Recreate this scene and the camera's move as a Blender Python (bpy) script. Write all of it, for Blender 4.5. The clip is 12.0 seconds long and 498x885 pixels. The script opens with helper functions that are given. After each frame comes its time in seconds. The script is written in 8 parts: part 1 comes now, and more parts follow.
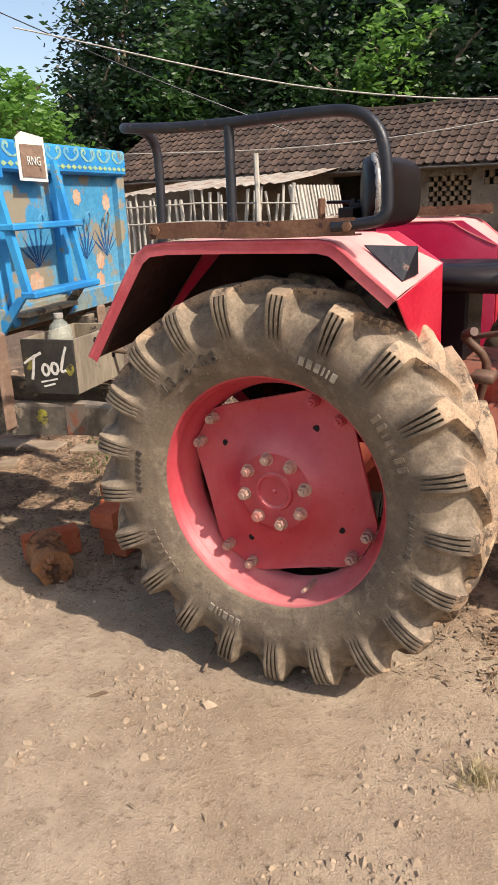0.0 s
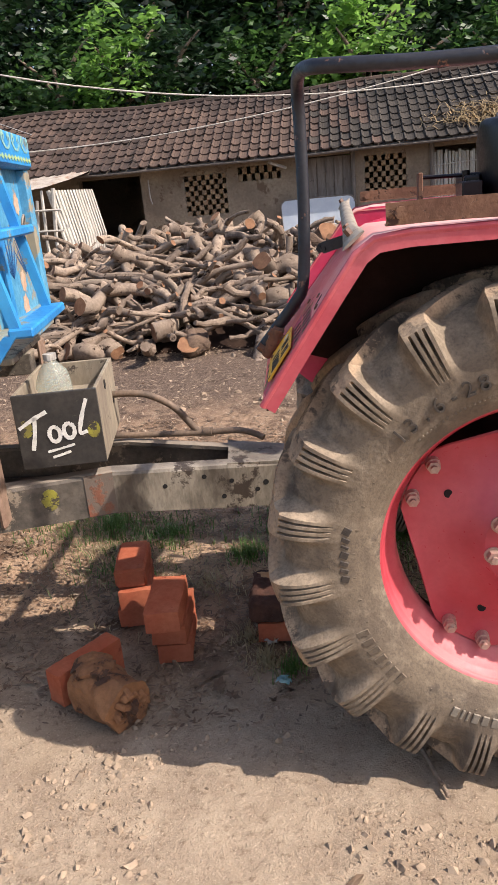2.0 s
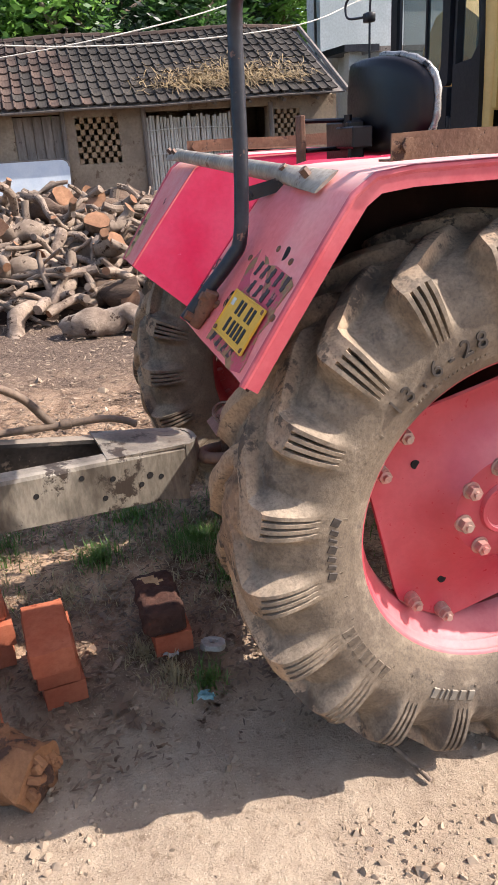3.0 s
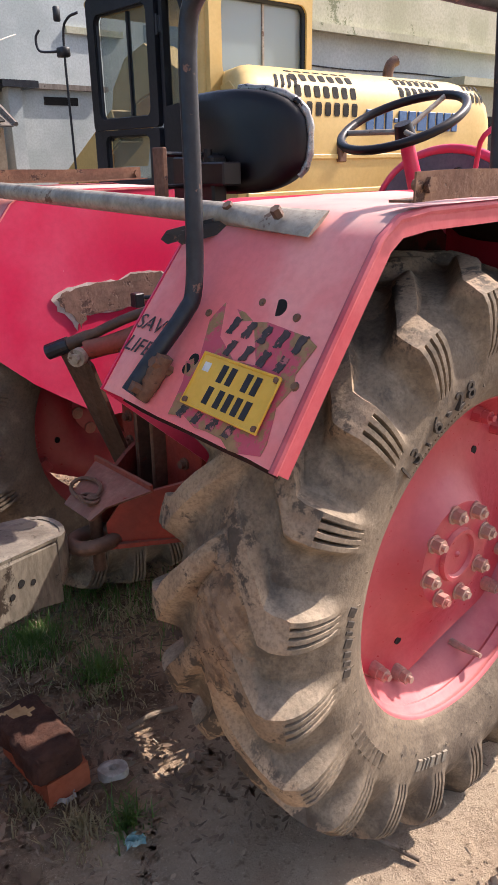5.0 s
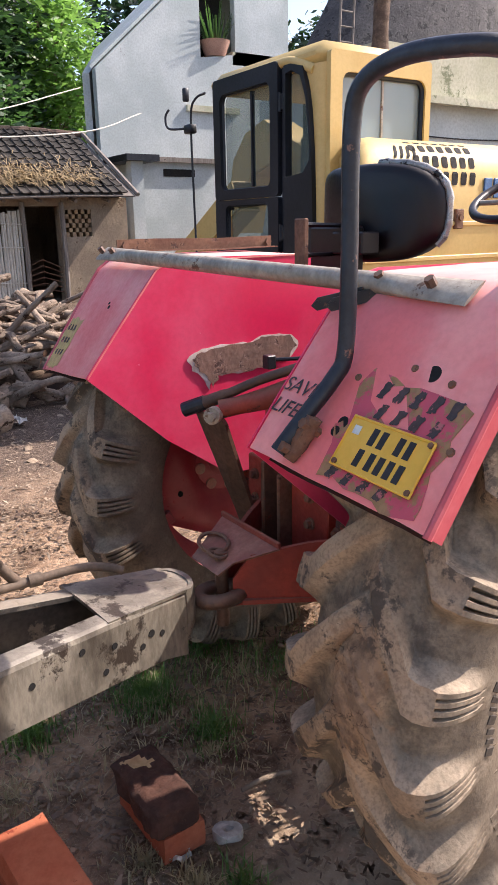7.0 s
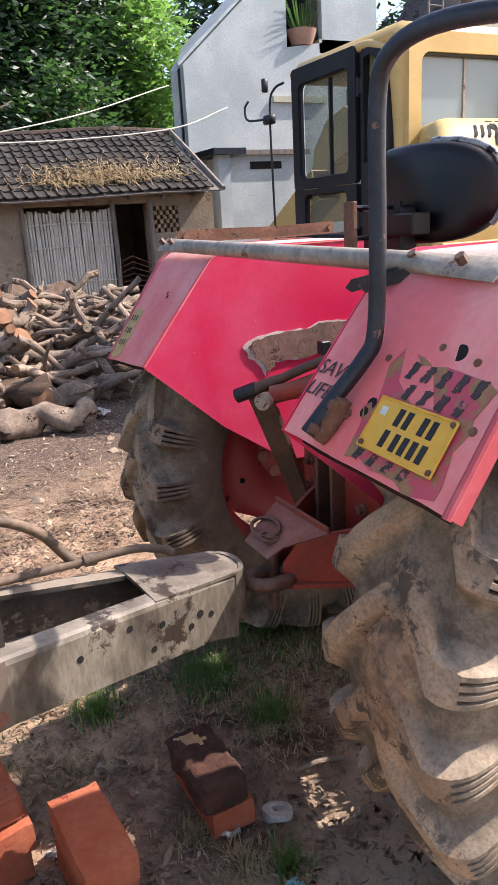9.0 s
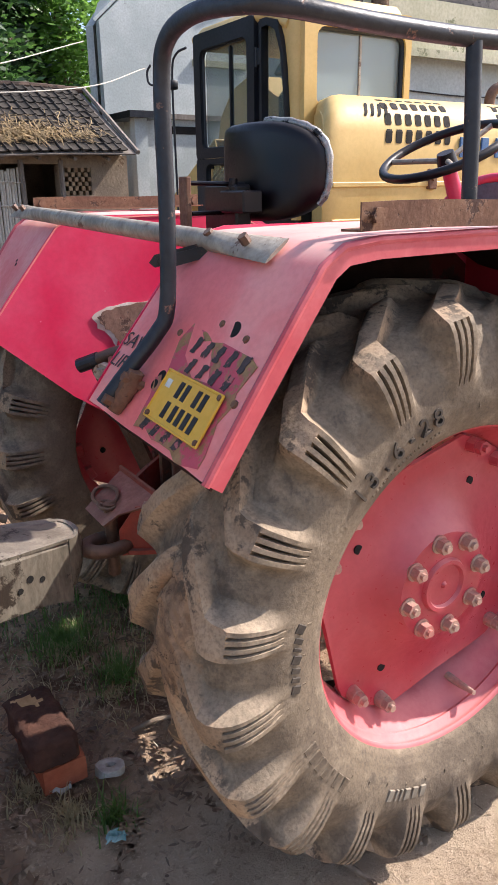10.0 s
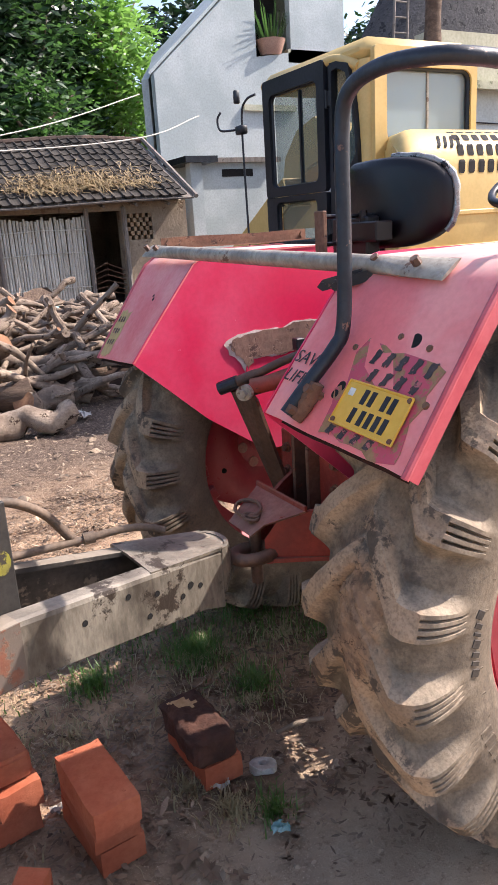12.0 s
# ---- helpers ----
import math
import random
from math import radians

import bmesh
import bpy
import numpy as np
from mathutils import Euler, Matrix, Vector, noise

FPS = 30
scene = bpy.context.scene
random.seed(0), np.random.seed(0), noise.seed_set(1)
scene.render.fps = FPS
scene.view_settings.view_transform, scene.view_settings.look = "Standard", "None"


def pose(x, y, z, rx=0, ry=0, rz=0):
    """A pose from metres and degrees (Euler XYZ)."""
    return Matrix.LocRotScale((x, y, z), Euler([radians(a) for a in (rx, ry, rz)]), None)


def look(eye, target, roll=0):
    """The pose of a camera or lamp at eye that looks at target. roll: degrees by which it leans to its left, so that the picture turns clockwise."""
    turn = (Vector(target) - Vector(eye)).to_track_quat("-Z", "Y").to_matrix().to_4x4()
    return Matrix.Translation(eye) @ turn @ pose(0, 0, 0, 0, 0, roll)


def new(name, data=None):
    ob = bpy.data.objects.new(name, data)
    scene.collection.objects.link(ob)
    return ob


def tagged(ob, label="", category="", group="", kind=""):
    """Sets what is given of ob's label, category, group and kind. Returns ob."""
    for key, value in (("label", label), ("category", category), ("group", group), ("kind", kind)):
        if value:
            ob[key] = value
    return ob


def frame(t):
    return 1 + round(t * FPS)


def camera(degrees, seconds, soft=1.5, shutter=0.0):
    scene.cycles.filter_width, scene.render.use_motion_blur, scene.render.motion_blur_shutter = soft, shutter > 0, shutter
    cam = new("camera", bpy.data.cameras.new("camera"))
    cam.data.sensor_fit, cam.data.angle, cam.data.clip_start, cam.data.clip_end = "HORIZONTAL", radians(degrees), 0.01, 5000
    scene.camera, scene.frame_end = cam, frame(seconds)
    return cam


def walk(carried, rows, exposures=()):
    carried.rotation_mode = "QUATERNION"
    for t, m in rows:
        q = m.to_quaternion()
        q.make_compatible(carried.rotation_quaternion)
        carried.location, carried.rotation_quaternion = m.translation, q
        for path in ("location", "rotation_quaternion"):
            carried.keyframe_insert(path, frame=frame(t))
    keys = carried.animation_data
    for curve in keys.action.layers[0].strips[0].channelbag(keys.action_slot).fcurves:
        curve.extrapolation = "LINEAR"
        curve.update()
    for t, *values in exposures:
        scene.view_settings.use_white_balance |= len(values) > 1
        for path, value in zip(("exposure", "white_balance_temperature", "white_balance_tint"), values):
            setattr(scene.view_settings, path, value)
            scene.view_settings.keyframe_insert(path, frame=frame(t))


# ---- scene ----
cam = camera(37.4, 12.0, soft=0.75)
PATH = [
    (0, (0.9667, -1.8297, 1.4697), (0.0370, -0.1708, 0.8503), -2.35),
    (0.5, (0.6095, -1.8302, 1.4501), (-0.2266, -0.1596, 0.7359), -0.24),
    (1, (0.2265, -1.8125, 1.4574), (-0.5353, -0.0886, 0.7883), -0.71),
    (1.5, (-0.1576, -1.7742, 1.4645), (-0.5237, 0.0413, 0.7097), -0.52),
    (2, (-0.4093, -1.5796, 1.4732), (-0.6784, 0.2931, 0.8249), -5.36),
    (2.5, (-0.7063, -1.4164, 1.4548), (-0.5949, 0.4654, 0.7866), -3.40),
    (3, (-0.9000, -1.2494, 1.4359), (-0.4309, 0.5349, 0.6638), -3.41),
    (3.5, (-0.9752, -1.0236, 1.4412), (-0.3838, 0.7271, 0.6760), -6.35),
    (3.7, (-0.9946, -0.9612, 1.4426), (-0.2680, 0.7132, 0.6251), -4.03),
    (5.3, (-1.2751, -0.7528, 1.4434), (-0.0433, 0.6532, 0.7322), -1.23),
    (5.5, (-1.2810, -0.7532, 1.4431), (-0.0561, 0.6612, 0.7365), -1.31),
    (6, (-1.2874, -0.7504, 1.4441), (-0.0657, 0.6739, 0.7521), -1.20),
    (6.5, (-1.2992, -0.7382, 1.4459), (-0.1294, 0.7462, 0.7916), -0.60),
    (7, (-1.3258, -0.7246, 1.4547), (-0.2797, 0.8853, 0.8944), -1.06),
    (7.2, (-1.3383, -0.7217, 1.4574), (-0.3362, 0.9223, 0.9162), -1.22),
    (8.8, (-1.2745, -0.7665, 1.4403), (-0.3896, 0.9259, 0.8462), -3.56),
    (9, (-1.2457, -0.7949, 1.4383), (-0.4168, 0.9332, 0.8666), -3.27),
    (9.5, (-1.1386, -0.8853, 1.4352), (-0.2643, 0.7749, 0.7426), -1.11),
    (10, (-1.0710, -0.9526, 1.4463), (-0.0756, 0.6539, 0.7920), -0.73),
    (10.5, (-1.0537, -0.9739, 1.4568), (-0.0687, 0.6556, 0.8450), -2.19),
    (11, (-1.0858, -0.9796, 1.4502), (-0.2779, 0.7358, 0.8140), -2.99),
    (11.5, (-1.1726, -0.9569, 1.4509), (-0.3741, 0.7660, 0.8231), -2.24),
    (12, (-1.3529, -0.9570, 1.4425), (-0.4607, 0.7433, 0.8829), -3.54),
]
EXPOSURES = [(0.0, 0.42, 7000, 13), (1.4, 0.50, 6850, 13), (2.0, 0.64, 6750, 16), (2.4, 0.78, 6550, 17), (3.2, 1.10, 6500, 15), (5.5, 0.88, 6750, 18), (7.0, 1.06, 6600, 18), (9.0, 1.12, 6500, 17), (9.5, 1.10, 6500, 15), (10.5, 0.86, 6500, 16), (12.0, 1.16, 6450, 17)]
walk(cam, [(t, look(eye, target, roll)) for t, eye, target, roll in PATH], EXPOSURES)

# ---- daylight ----
SUN_DIR = Vector((0.98, -0.21, 1.0)).normalized()
world = bpy.data.worlds.new("sky")
scene.world = world
world.use_nodes = True
wn = world.node_tree
sky = wn.nodes.new("ShaderNodeTexSky")
sky.sky_type = "NISHITA"
sky.sun_disc = False
sky.sun_elevation = math.asin(SUN_DIR.z)
sky.sun_rotation = math.atan2(SUN_DIR.x, SUN_DIR.y)
sky.air_density, sky.dust_density, sky.ozone_density = 1.0, 2.0, 1.0
wn.links.new(sky.outputs[0], wn.nodes["Background"].inputs[0])
wn.nodes["Background"].inputs[1].default_value = 0.152
sun_data = bpy.data.lights.new("sun", "SUN")
sun_data.energy, sun_data.angle, sun_data.color = 4.4, radians(0.6), (1.0, 0.95, 0.87)
sun = new("sun", sun_data)
sun.matrix_basis = look(SUN_DIR * 30, (0, 0, 0))

# ---- building helpers ----
def thing(name, label, category, at=(0, 0, 0), group="", kind=""):
    """An empty at the base of a thing, which parents its parts."""
    ob = new(name)
    ob.empty_display_size = 0.1
    ob.matrix_basis = Matrix.Translation(at)
    return tagged(ob, label, category, group, kind)


def mesh_of(name, bm, material, smooth=None):
    bmesh.ops.recalc_face_normals(bm, faces=bm.faces)
    me = bpy.data.meshes.new(name)
    bm.to_mesh(me)
    bm.free()
    for m in material if isinstance(material, (list, tuple)) else [material]:
        me.materials.append(m)
    if smooth is not None:
        me.polygons.foreach_set("use_smooth", [True] * len(me.polygons))
        me.set_sharp_from_angle(angle=radians(smooth))
    return me


def part(name, bm, material, parent=None, label="", smooth=None):
    """Links a bmesh in world places as one mesh object under a thing or a part."""
    me = bm if isinstance(bm, bpy.types.Mesh) else mesh_of(name, bm, material, smooth)
    ob = new(name, me)
    if parent is not None:
        ob.parent = parent
        if parent.parent is None:
            ob.matrix_parent_inverse = parent.matrix_basis.inverted()
    if label:
        ob["label"] = label
    return ob


def solo(name, bm, material, label, category, group="", kind="", smooth=None):
    return tagged(part(name, bm, material, None, "", smooth), label, category, group, kind)


def V(*a):
    return Vector(a)


def add_bm(bm, verts, faces, mat=0):
    vs = [bm.verts.new(v) for v in verts]
    out = []
    for f in faces:
        try:
            fa = bm.faces.new([vs[i] for i in f])
            fa.material_index = mat
            out.append(fa)
        except ValueError:
            pass
    return vs, out


def box(bm, lo, hi, m=None, bevel=0.0, mat=0):
    """A box between two corners, with chamfered edges where bevel is given, turned by m."""
    (x0, y0, z0), (x1, y1, z1) = lo, hi
    vs = [V(x, y, z) for z in (z0, z1) for y in (y0, y1) for x in (x0, x1)]
    fs = [(0, 2, 3, 1), (4, 5, 7, 6), (0, 1, 5, 4), (2, 6, 7, 3), (0, 4, 6, 2), (1, 3, 7, 5)]
    verts, faces = add_bm(bm, vs, fs, mat)
    if bevel:
        edges = list({e for f in faces for e in f.edges})
        out = bmesh.ops.bevel(bm, geom=edges, offset=bevel, segments=1, affect="EDGES", clamp_overlap=True)
        verts = list({v for f in out["faces"] for v in f.verts} | {v for v in verts if v.is_valid})
        for f in out["faces"]:
            f.material_index = mat
    if m is not None:
        bmesh.ops.transform(bm, matrix=m, verts=[v for v in verts if v.is_valid])
    return verts


def ring_frame(d):
    d = d.normalized()
    a = V(0, 0, 1) if abs(d.z) < 0.9 else V(1, 0, 0)
    u = d.cross(a).normalized()
    return u, d.cross(u)


def cyl(bm, p0, p1, r0, r1=None, seg=12, mat=0, caps=True):
    p0, p1 = Vector(p0), Vector(p1)
    r1 = r0 if r1 is None else r1
    u, w = ring_frame(p1 - p0)
    ring = []
    for p, r in ((p0, r0), (p1, r1)):
        ring.append([bm.verts.new(p + r * (math.cos(a) * u + math.sin(a) * w)) for a in [2 * math.pi * i / seg for i in range(seg)]])
    for i in range(seg):
        j = (i + 1) % seg
        bm.faces.new((ring[0][i], ring[0][j], ring[1][j], ring[1][i])).material_index = mat
    if caps:
        bm.faces.new(ring[0][::-1]).material_index = mat
        bm.faces.new(ring[1]).material_index = mat


def smooth_path(pts, n=6):
    """A Catmull-Rom path through the points."""
    pts = [Vector(p) for p in pts]
    ext = [2 * pts[0] - pts[1], *pts, 2 * pts[-1] - pts[-2]]
    out = []
    for i in range(1, len(ext) - 2):
        a, b, c, d = ext[i - 1 : i + 3]
        for k in range(n):
            t = k / n
            out.append(0.5 * (2 * b + (c - a) * t + (2 * a - 5 * b + 4 * c - d) * t * t + (3 * b - a - 3 * c + d) * t**3))
    return out + [pts[-1]]


def tube(bm, pts, r, seg=10, mat=0, wob=0.0, flat=None):
    """A tube along a path; r is a number or one for each point; flat squeezes it along z at each point."""
    pts = [Vector(p) for p in pts]
    rs = r if isinstance(r, (list, tuple)) else [r] * len(pts)
    u, w = ring_frame(pts[1] - pts[0])
    rings = []
    for i, p in enumerate(pts):
        d = (pts[min(i + 1, len(pts) - 1)] - pts[max(i - 1, 0)]).normalized()
        u = (u - d * u.dot(d)).normalized()
        w = d.cross(u)
        ring = []
        for k in range(seg):
            a = 2 * math.pi * k / seg
            rr = rs[i] * (1 + wob * (random.random() - 0.5))
            ring.append(bm.verts.new(p + rr * (math.cos(a) * u + math.sin(a) * w)))
        rings.append(ring)
    for a, b in zip(rings, rings[1:]):
        for k in range(seg):
            bm.faces.new((a[k], a[(k + 1) % seg], b[(k + 1) % seg], b[k])).material_index = mat
    bm.faces.new(rings[0][::-1]).material_index = mat
    bm.faces.new(rings[-1]).material_index = mat
    return rings


def lathe(bm, profile, centre, seg=64, closed=False, mat=0):
    """Turns a profile of (radius, y) round an axis along y through centre."""
    cx, cy, cz = centre
    rings = [[bm.verts.new((cx + r * math.cos(a), cy + y, cz + r * math.sin(a))) for a in [2 * math.pi * k / seg for k in range(seg)]] for r, y in profile]
    pairs = list(zip(rings, rings[1:])) + ([(rings[-1], rings[0])] if closed else [])
    for a, b in pairs:
        for k in range(seg):
            bm.faces.new((a[k], a[(k + 1) % seg], b[(k + 1) % seg], b[k])).material_index = mat
    return rings


def plate(bm, pts, thick, mat=0):
    """A flat or bent polygon given thickness along its normal."""
    pts = [Vector(p) for p in pts]
    n = (pts[1] - pts[0]).cross(pts[2] - pts[0]).normalized() * thick
    k = len(pts)
    vs = [bm.verts.new(p) for p in pts] + [bm.verts.new(p + n) for p in pts]
    fs = [bm.faces.new(vs[:k]), bm.faces.new(vs[k:][::-1])]
    for i in range(k):
        j = (i + 1) % k
        fs.append(bm.faces.new((vs[i], vs[i + k], vs[j + k], vs[j])))
    for f in fs:
        f.material_index = mat
    return vs


def strip(bm, rows, thick, mat=0):
    """A grid of points as a sheet with thickness along its normals."""
    rows = [[Vector(p) for p in row] for row in rows]
    ni, nj = len(rows), len(rows[0])

    def normal(i, j):
        a = rows[min(i + 1, ni - 1)][j] - rows[max(i - 1, 0)][j]
        b = rows[i][min(j + 1, nj - 1)] - rows[i][max(j - 1, 0)]
        return a.cross(b).normalized() * thick

    top = [[bm.verts.new(p) for p in row] for row in rows]
    low = [[bm.verts.new(rows[i][j] + normal(i, j)) for j in range(nj)] for i in range(ni)]
    fs = []
    for i in range(ni - 1):
        for j in range(nj - 1):
            fs.append(bm.faces.new((top[i][j], top[i][j + 1], top[i + 1][j + 1], top[i + 1][j])))
            fs.append(bm.faces.new((low[i][j], low[i + 1][j], low[i + 1][j + 1], low[i][j + 1])))
    edge = [(0, j) for j in range(nj)] + [(i, nj - 1) for i in range(1, ni)] + [(ni - 1, j) for j in range(nj - 2, -1, -1)] + [(i, 0) for i in range(ni - 2, 0, -1)]
    for (i, j), (k, m) in zip(edge, edge[1:] + edge[:1]):
        fs.append(bm.faces.new((top[i][j], low[i][j], low[k][m], top[k][m])))
    for f in fs:
        f.material_index = mat


def parts(name, bm, material, parent, label="", smooth=None):
    """Links each loose piece of a bmesh as a part of its own."""
    out = []
    me = mesh_of(name, bm.copy(), material, smooth)
    bm.free()
    nb = [[] for _ in me.vertices]
    for e in me.edges:
        nb[e.vertices[0]].append(e.vertices[1])
        nb[e.vertices[1]].append(e.vertices[0])
    island = [-1] * len(nb)
    count = 0
    for v in range(len(nb)):
        if island[v] < 0:
            todo = [v]
            island[v] = count
            while todo:
                for w in nb[todo.pop()]:
                    if island[w] < 0:
                        island[w] = count
                        todo.append(w)
            count += 1
    polys = [[] for _ in range(count)]
    for p in me.polygons:
        polys[island[p.vertices[0]]].append(p)
    for faces in polys:
        ids = sorted({v for p in faces for v in p.vertices})
        at = {v: i for i, v in enumerate(ids)}
        piece = bpy.data.meshes.new(name)
        piece.from_pydata([me.vertices[v].co[:] for v in ids], [], [[at[v] for v in p.vertices] for p in faces])
        for m in me.materials:
            piece.materials.append(m)
        piece.polygons.foreach_set("material_index", [p.material_index for p in faces])
        if smooth is not None:
            piece.polygons.foreach_set("use_smooth", [True] * len(faces))
            piece.set_sharp_from_angle(angle=radians(smooth))
        out.append(part(name, piece, None, parent, label))
    bpy.data.meshes.remove(me)
    return out

# ---- materials ----
def lin(r, g, b):
    """Linear colour from 0..255 values of a colour chart."""
    return tuple(((c / 255 + 0.055) / 1.055) ** 2.4 if c > 10 else c / 255 / 12.92 for c in (r, g, b))


class Nodes:
    """A small writer of node trees."""

    def __init__(self, name):
        self.m = bpy.data.materials.new(name)
        self.m.use_nodes = True
        self.t = self.m.node_tree
        self.bsdf = self.t.nodes["Principled BSDF"]
        self.co = self.t.nodes.new("ShaderNodeTexCoord").outputs["Object"]

    def link(self, a, b):
        self.t.links.new(a, b)

    def put(self, sock, v):
        if isinstance(v, bpy.types.NodeSocket):
            self.link(v, sock)
        elif isinstance(v, (tuple, list)) and len(v) == 3 and sock.type == "RGBA":
            sock.default_value = (*v, 1)
        else:
            sock.default_value = v

    def noise(self, scale, detail=4.0, rough=0.55, stretch=None, out=0):
        n = self.t.nodes.new("ShaderNodeTexNoise")
        n.inputs["Scale"].default_value, n.inputs["Detail"].default_value, n.inputs["Roughness"].default_value = scale, detail, rough
        co = self.co
        if stretch:
            mp = self.t.nodes.new("ShaderNodeMapping")
            mp.inputs["Scale"].default_value = stretch
            self.link(co, mp.inputs["Vector"])
            co = mp.outputs[0]
        self.link(co, n.inputs["Vector"])
        return n.outputs[out]

    def ramp(self, v, lo, hi, a=0.0, b=1.0):
        n = self.t.nodes.new("ShaderNodeMapRange")
        n.interpolation_type = "SMOOTHSTEP"
        self.put(n.inputs["Value"], v)
        for k, x in zip(("From Min", "From Max", "To Min", "To Max"), (lo, hi, a, b)):
            n.inputs[k].default_value = x
        return n.outputs["Result"]

    def mix(self, f, a, b, mode="MIX"):
        n = self.t.nodes.new("ShaderNodeMix")
        n.data_type, n.blend_type = "RGBA", mode
        self.put(n.inputs[0], f)
        self.put(n.inputs[6], a)
        self.put(n.inputs[7], b)
        return n.outputs[2]

    def math(self, op, a, b=0.0):
        n = self.t.nodes.new("ShaderNodeMath")
        n.operation = op
        self.put(n.inputs[0], a)
        self.put(n.inputs[1], b)
        return n.outputs[0]

    def up(self):
        """How far a face looks upwards."""
        g = self.t.nodes.new("ShaderNodeNewGeometry")
        s = self.t.nodes.new("ShaderNodeSeparateXYZ")
        self.link(g.outputs["Normal"], s.inputs[0])
        return s.outputs["Z"]

    def axis(self, k):
        s = self.t.nodes.new("ShaderNodeSeparateXYZ")
        self.link(self.co, s.inputs[0])
        return s.outputs[k]

    def rand(self, island=False):
        if island:
            return self.t.nodes.new("ShaderNodeNewGeometry").outputs["Random Per Island"]
        return self.t.nodes.new("ShaderNodeObjectInfo").outputs["Random"]

    def bump(self, h, strength, dist=0.01, prev=None):
        n = self.t.nodes.new("ShaderNodeBump")
        n.inputs["Strength"].default_value, n.inputs["Distance"].default_value = strength, dist
        self.put(n.inputs["Height"], h)
        if prev is not None:
            self.link(prev, n.inputs["Normal"])
        return n.outputs[0]

    def end(self, colour, rough=0.6, normal=None, metal=0.0, spec=0.5):
        self.put(self.bsdf.inputs["Base Color"], colour)
        self.put(self.bsdf.inputs["Roughness"], rough)
        self.put(self.bsdf.inputs["Metallic"], metal)
        self.put(self.bsdf.inputs["Specular IOR Level"], spec)
        if normal is not None:
            self.link(normal, self.bsdf.inputs["Normal"])
        return self.m


def surface(name, a, b, rough=0.6, s1=3.0, s2=45.0, wear=None, dust=None, bump=0.25, bdist=0.004, metal=0.0, spec=0.5, rand=0.0, island=False, stretch=None, grain=0.42):
    """A two-scale surface: colours a and b in broad patches, fine grain, chips of a third colour (colour, share, scale), dust on upward faces (colour, amount)."""
    n = Nodes(name)
    broad, fine = n.noise(s1, 5, 0.6, stretch), n.noise(s2, 6, 0.65, stretch)
    c = n.mix(n.ramp(broad, 0.35, 0.65), a, b)
    c = n.mix(n.ramp(fine, 0.36, 0.68, 0.0, grain), c, tuple(x * 0.5 for x in a))
    rg = n.ramp(fine, 0.2, 0.8, rough - 0.1, min(rough + 0.12, 1.0))
    if rand:
        r = n.rand(island)
        c = n.mix(n.math("MULTIPLY", r, rand), c, tuple(x * 0.42 for x in b))
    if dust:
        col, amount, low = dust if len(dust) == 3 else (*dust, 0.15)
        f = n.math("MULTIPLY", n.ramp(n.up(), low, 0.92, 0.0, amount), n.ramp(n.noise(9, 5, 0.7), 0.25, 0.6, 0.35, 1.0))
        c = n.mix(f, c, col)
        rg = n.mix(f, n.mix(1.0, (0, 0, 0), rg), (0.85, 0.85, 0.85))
    h = fine
    if wear:
        col, share, sc = wear
        w = n.ramp(n.noise(sc, 7, 0.72), 1 - share - 0.03, 1 - share + 0.02)
        c = n.mix(w, c, col)
        h = n.math("SUBTRACT", fine, w)
    return n.end(c, rg, n.bump(h, bump, bdist), metal, spec)


PINK = lin(196, 108, 116)
RED = surface("red_paint", lin(176, 22, 46), lin(190, 40, 60), 0.38, 2.5, 90, wear=(lin(120, 60, 50), 0.27, 14), dust=(lin(205, 140, 142), 0.85), bump=0.08, bdist=0.002, grain=0.12)
CRIMSON = surface("crimson_paint", lin(218, 32, 78), lin(228, 84, 114), 0.36, 2.2, 60, wear=(lin(232, 150, 160), 0.29, 34), bump=0.06, bdist=0.002, grain=0.12)
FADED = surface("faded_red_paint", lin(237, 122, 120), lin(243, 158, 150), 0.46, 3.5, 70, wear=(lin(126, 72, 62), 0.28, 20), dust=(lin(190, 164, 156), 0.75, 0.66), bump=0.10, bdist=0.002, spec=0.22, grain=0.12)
LIP = surface("worn_red_edge", lin(184, 76, 84), lin(204, 108, 112), 0.5, 5, 70, wear=(lin(150, 110, 84), 0.3, 24), bump=0.15, bdist=0.002, spec=0.3, grain=0.12)
WHEELRED = surface("wheel_red_paint", lin(172, 50, 62), lin(188, 80, 88), 0.34, 3, 60, wear=(lin(200, 130, 124), 0.27, 22), dust=(lin(212, 136, 132), 0.7), bump=0.08, bdist=0.002, grain=0.12)
RUSTRED = surface("rusty_red_steel", lin(156, 60, 44), lin(126, 62, 48), 0.62, 7, 60, wear=(lin(64, 44, 38), 0.4, 12), dust=(lin(128, 96, 78), 0.6), bump=0.4)
HITCHRED = surface("hitch_red_paint", lin(160, 54, 38), lin(128, 44, 34), 0.5, 7, 60, wear=(lin(96, 52, 40), 0.34, 12), dust=(lin(150, 108, 88), 0.5), bump=0.25)
TRAYSTEEL = surface("worn_pale_steel", lin(160, 122, 104), lin(136, 92, 78), 0.55, 9, 60, wear=(lin(110, 60, 48), 0.36, 12), bump=0.3, metal=0.15)
RUST = surface("brown_rust", lin(104, 70, 52), lin(132, 96, 72), 0.8, 9, 70, wear=(lin(70, 44, 34), 0.4, 18), bump=0.4)
DARKSTEEL = surface("dark_painted_pipe", lin(30, 32, 38), lin(46, 47, 53), 0.42, 8, 60, wear=(lin(116, 84, 70), 0.36, 22), bump=0.25, metal=0.2)
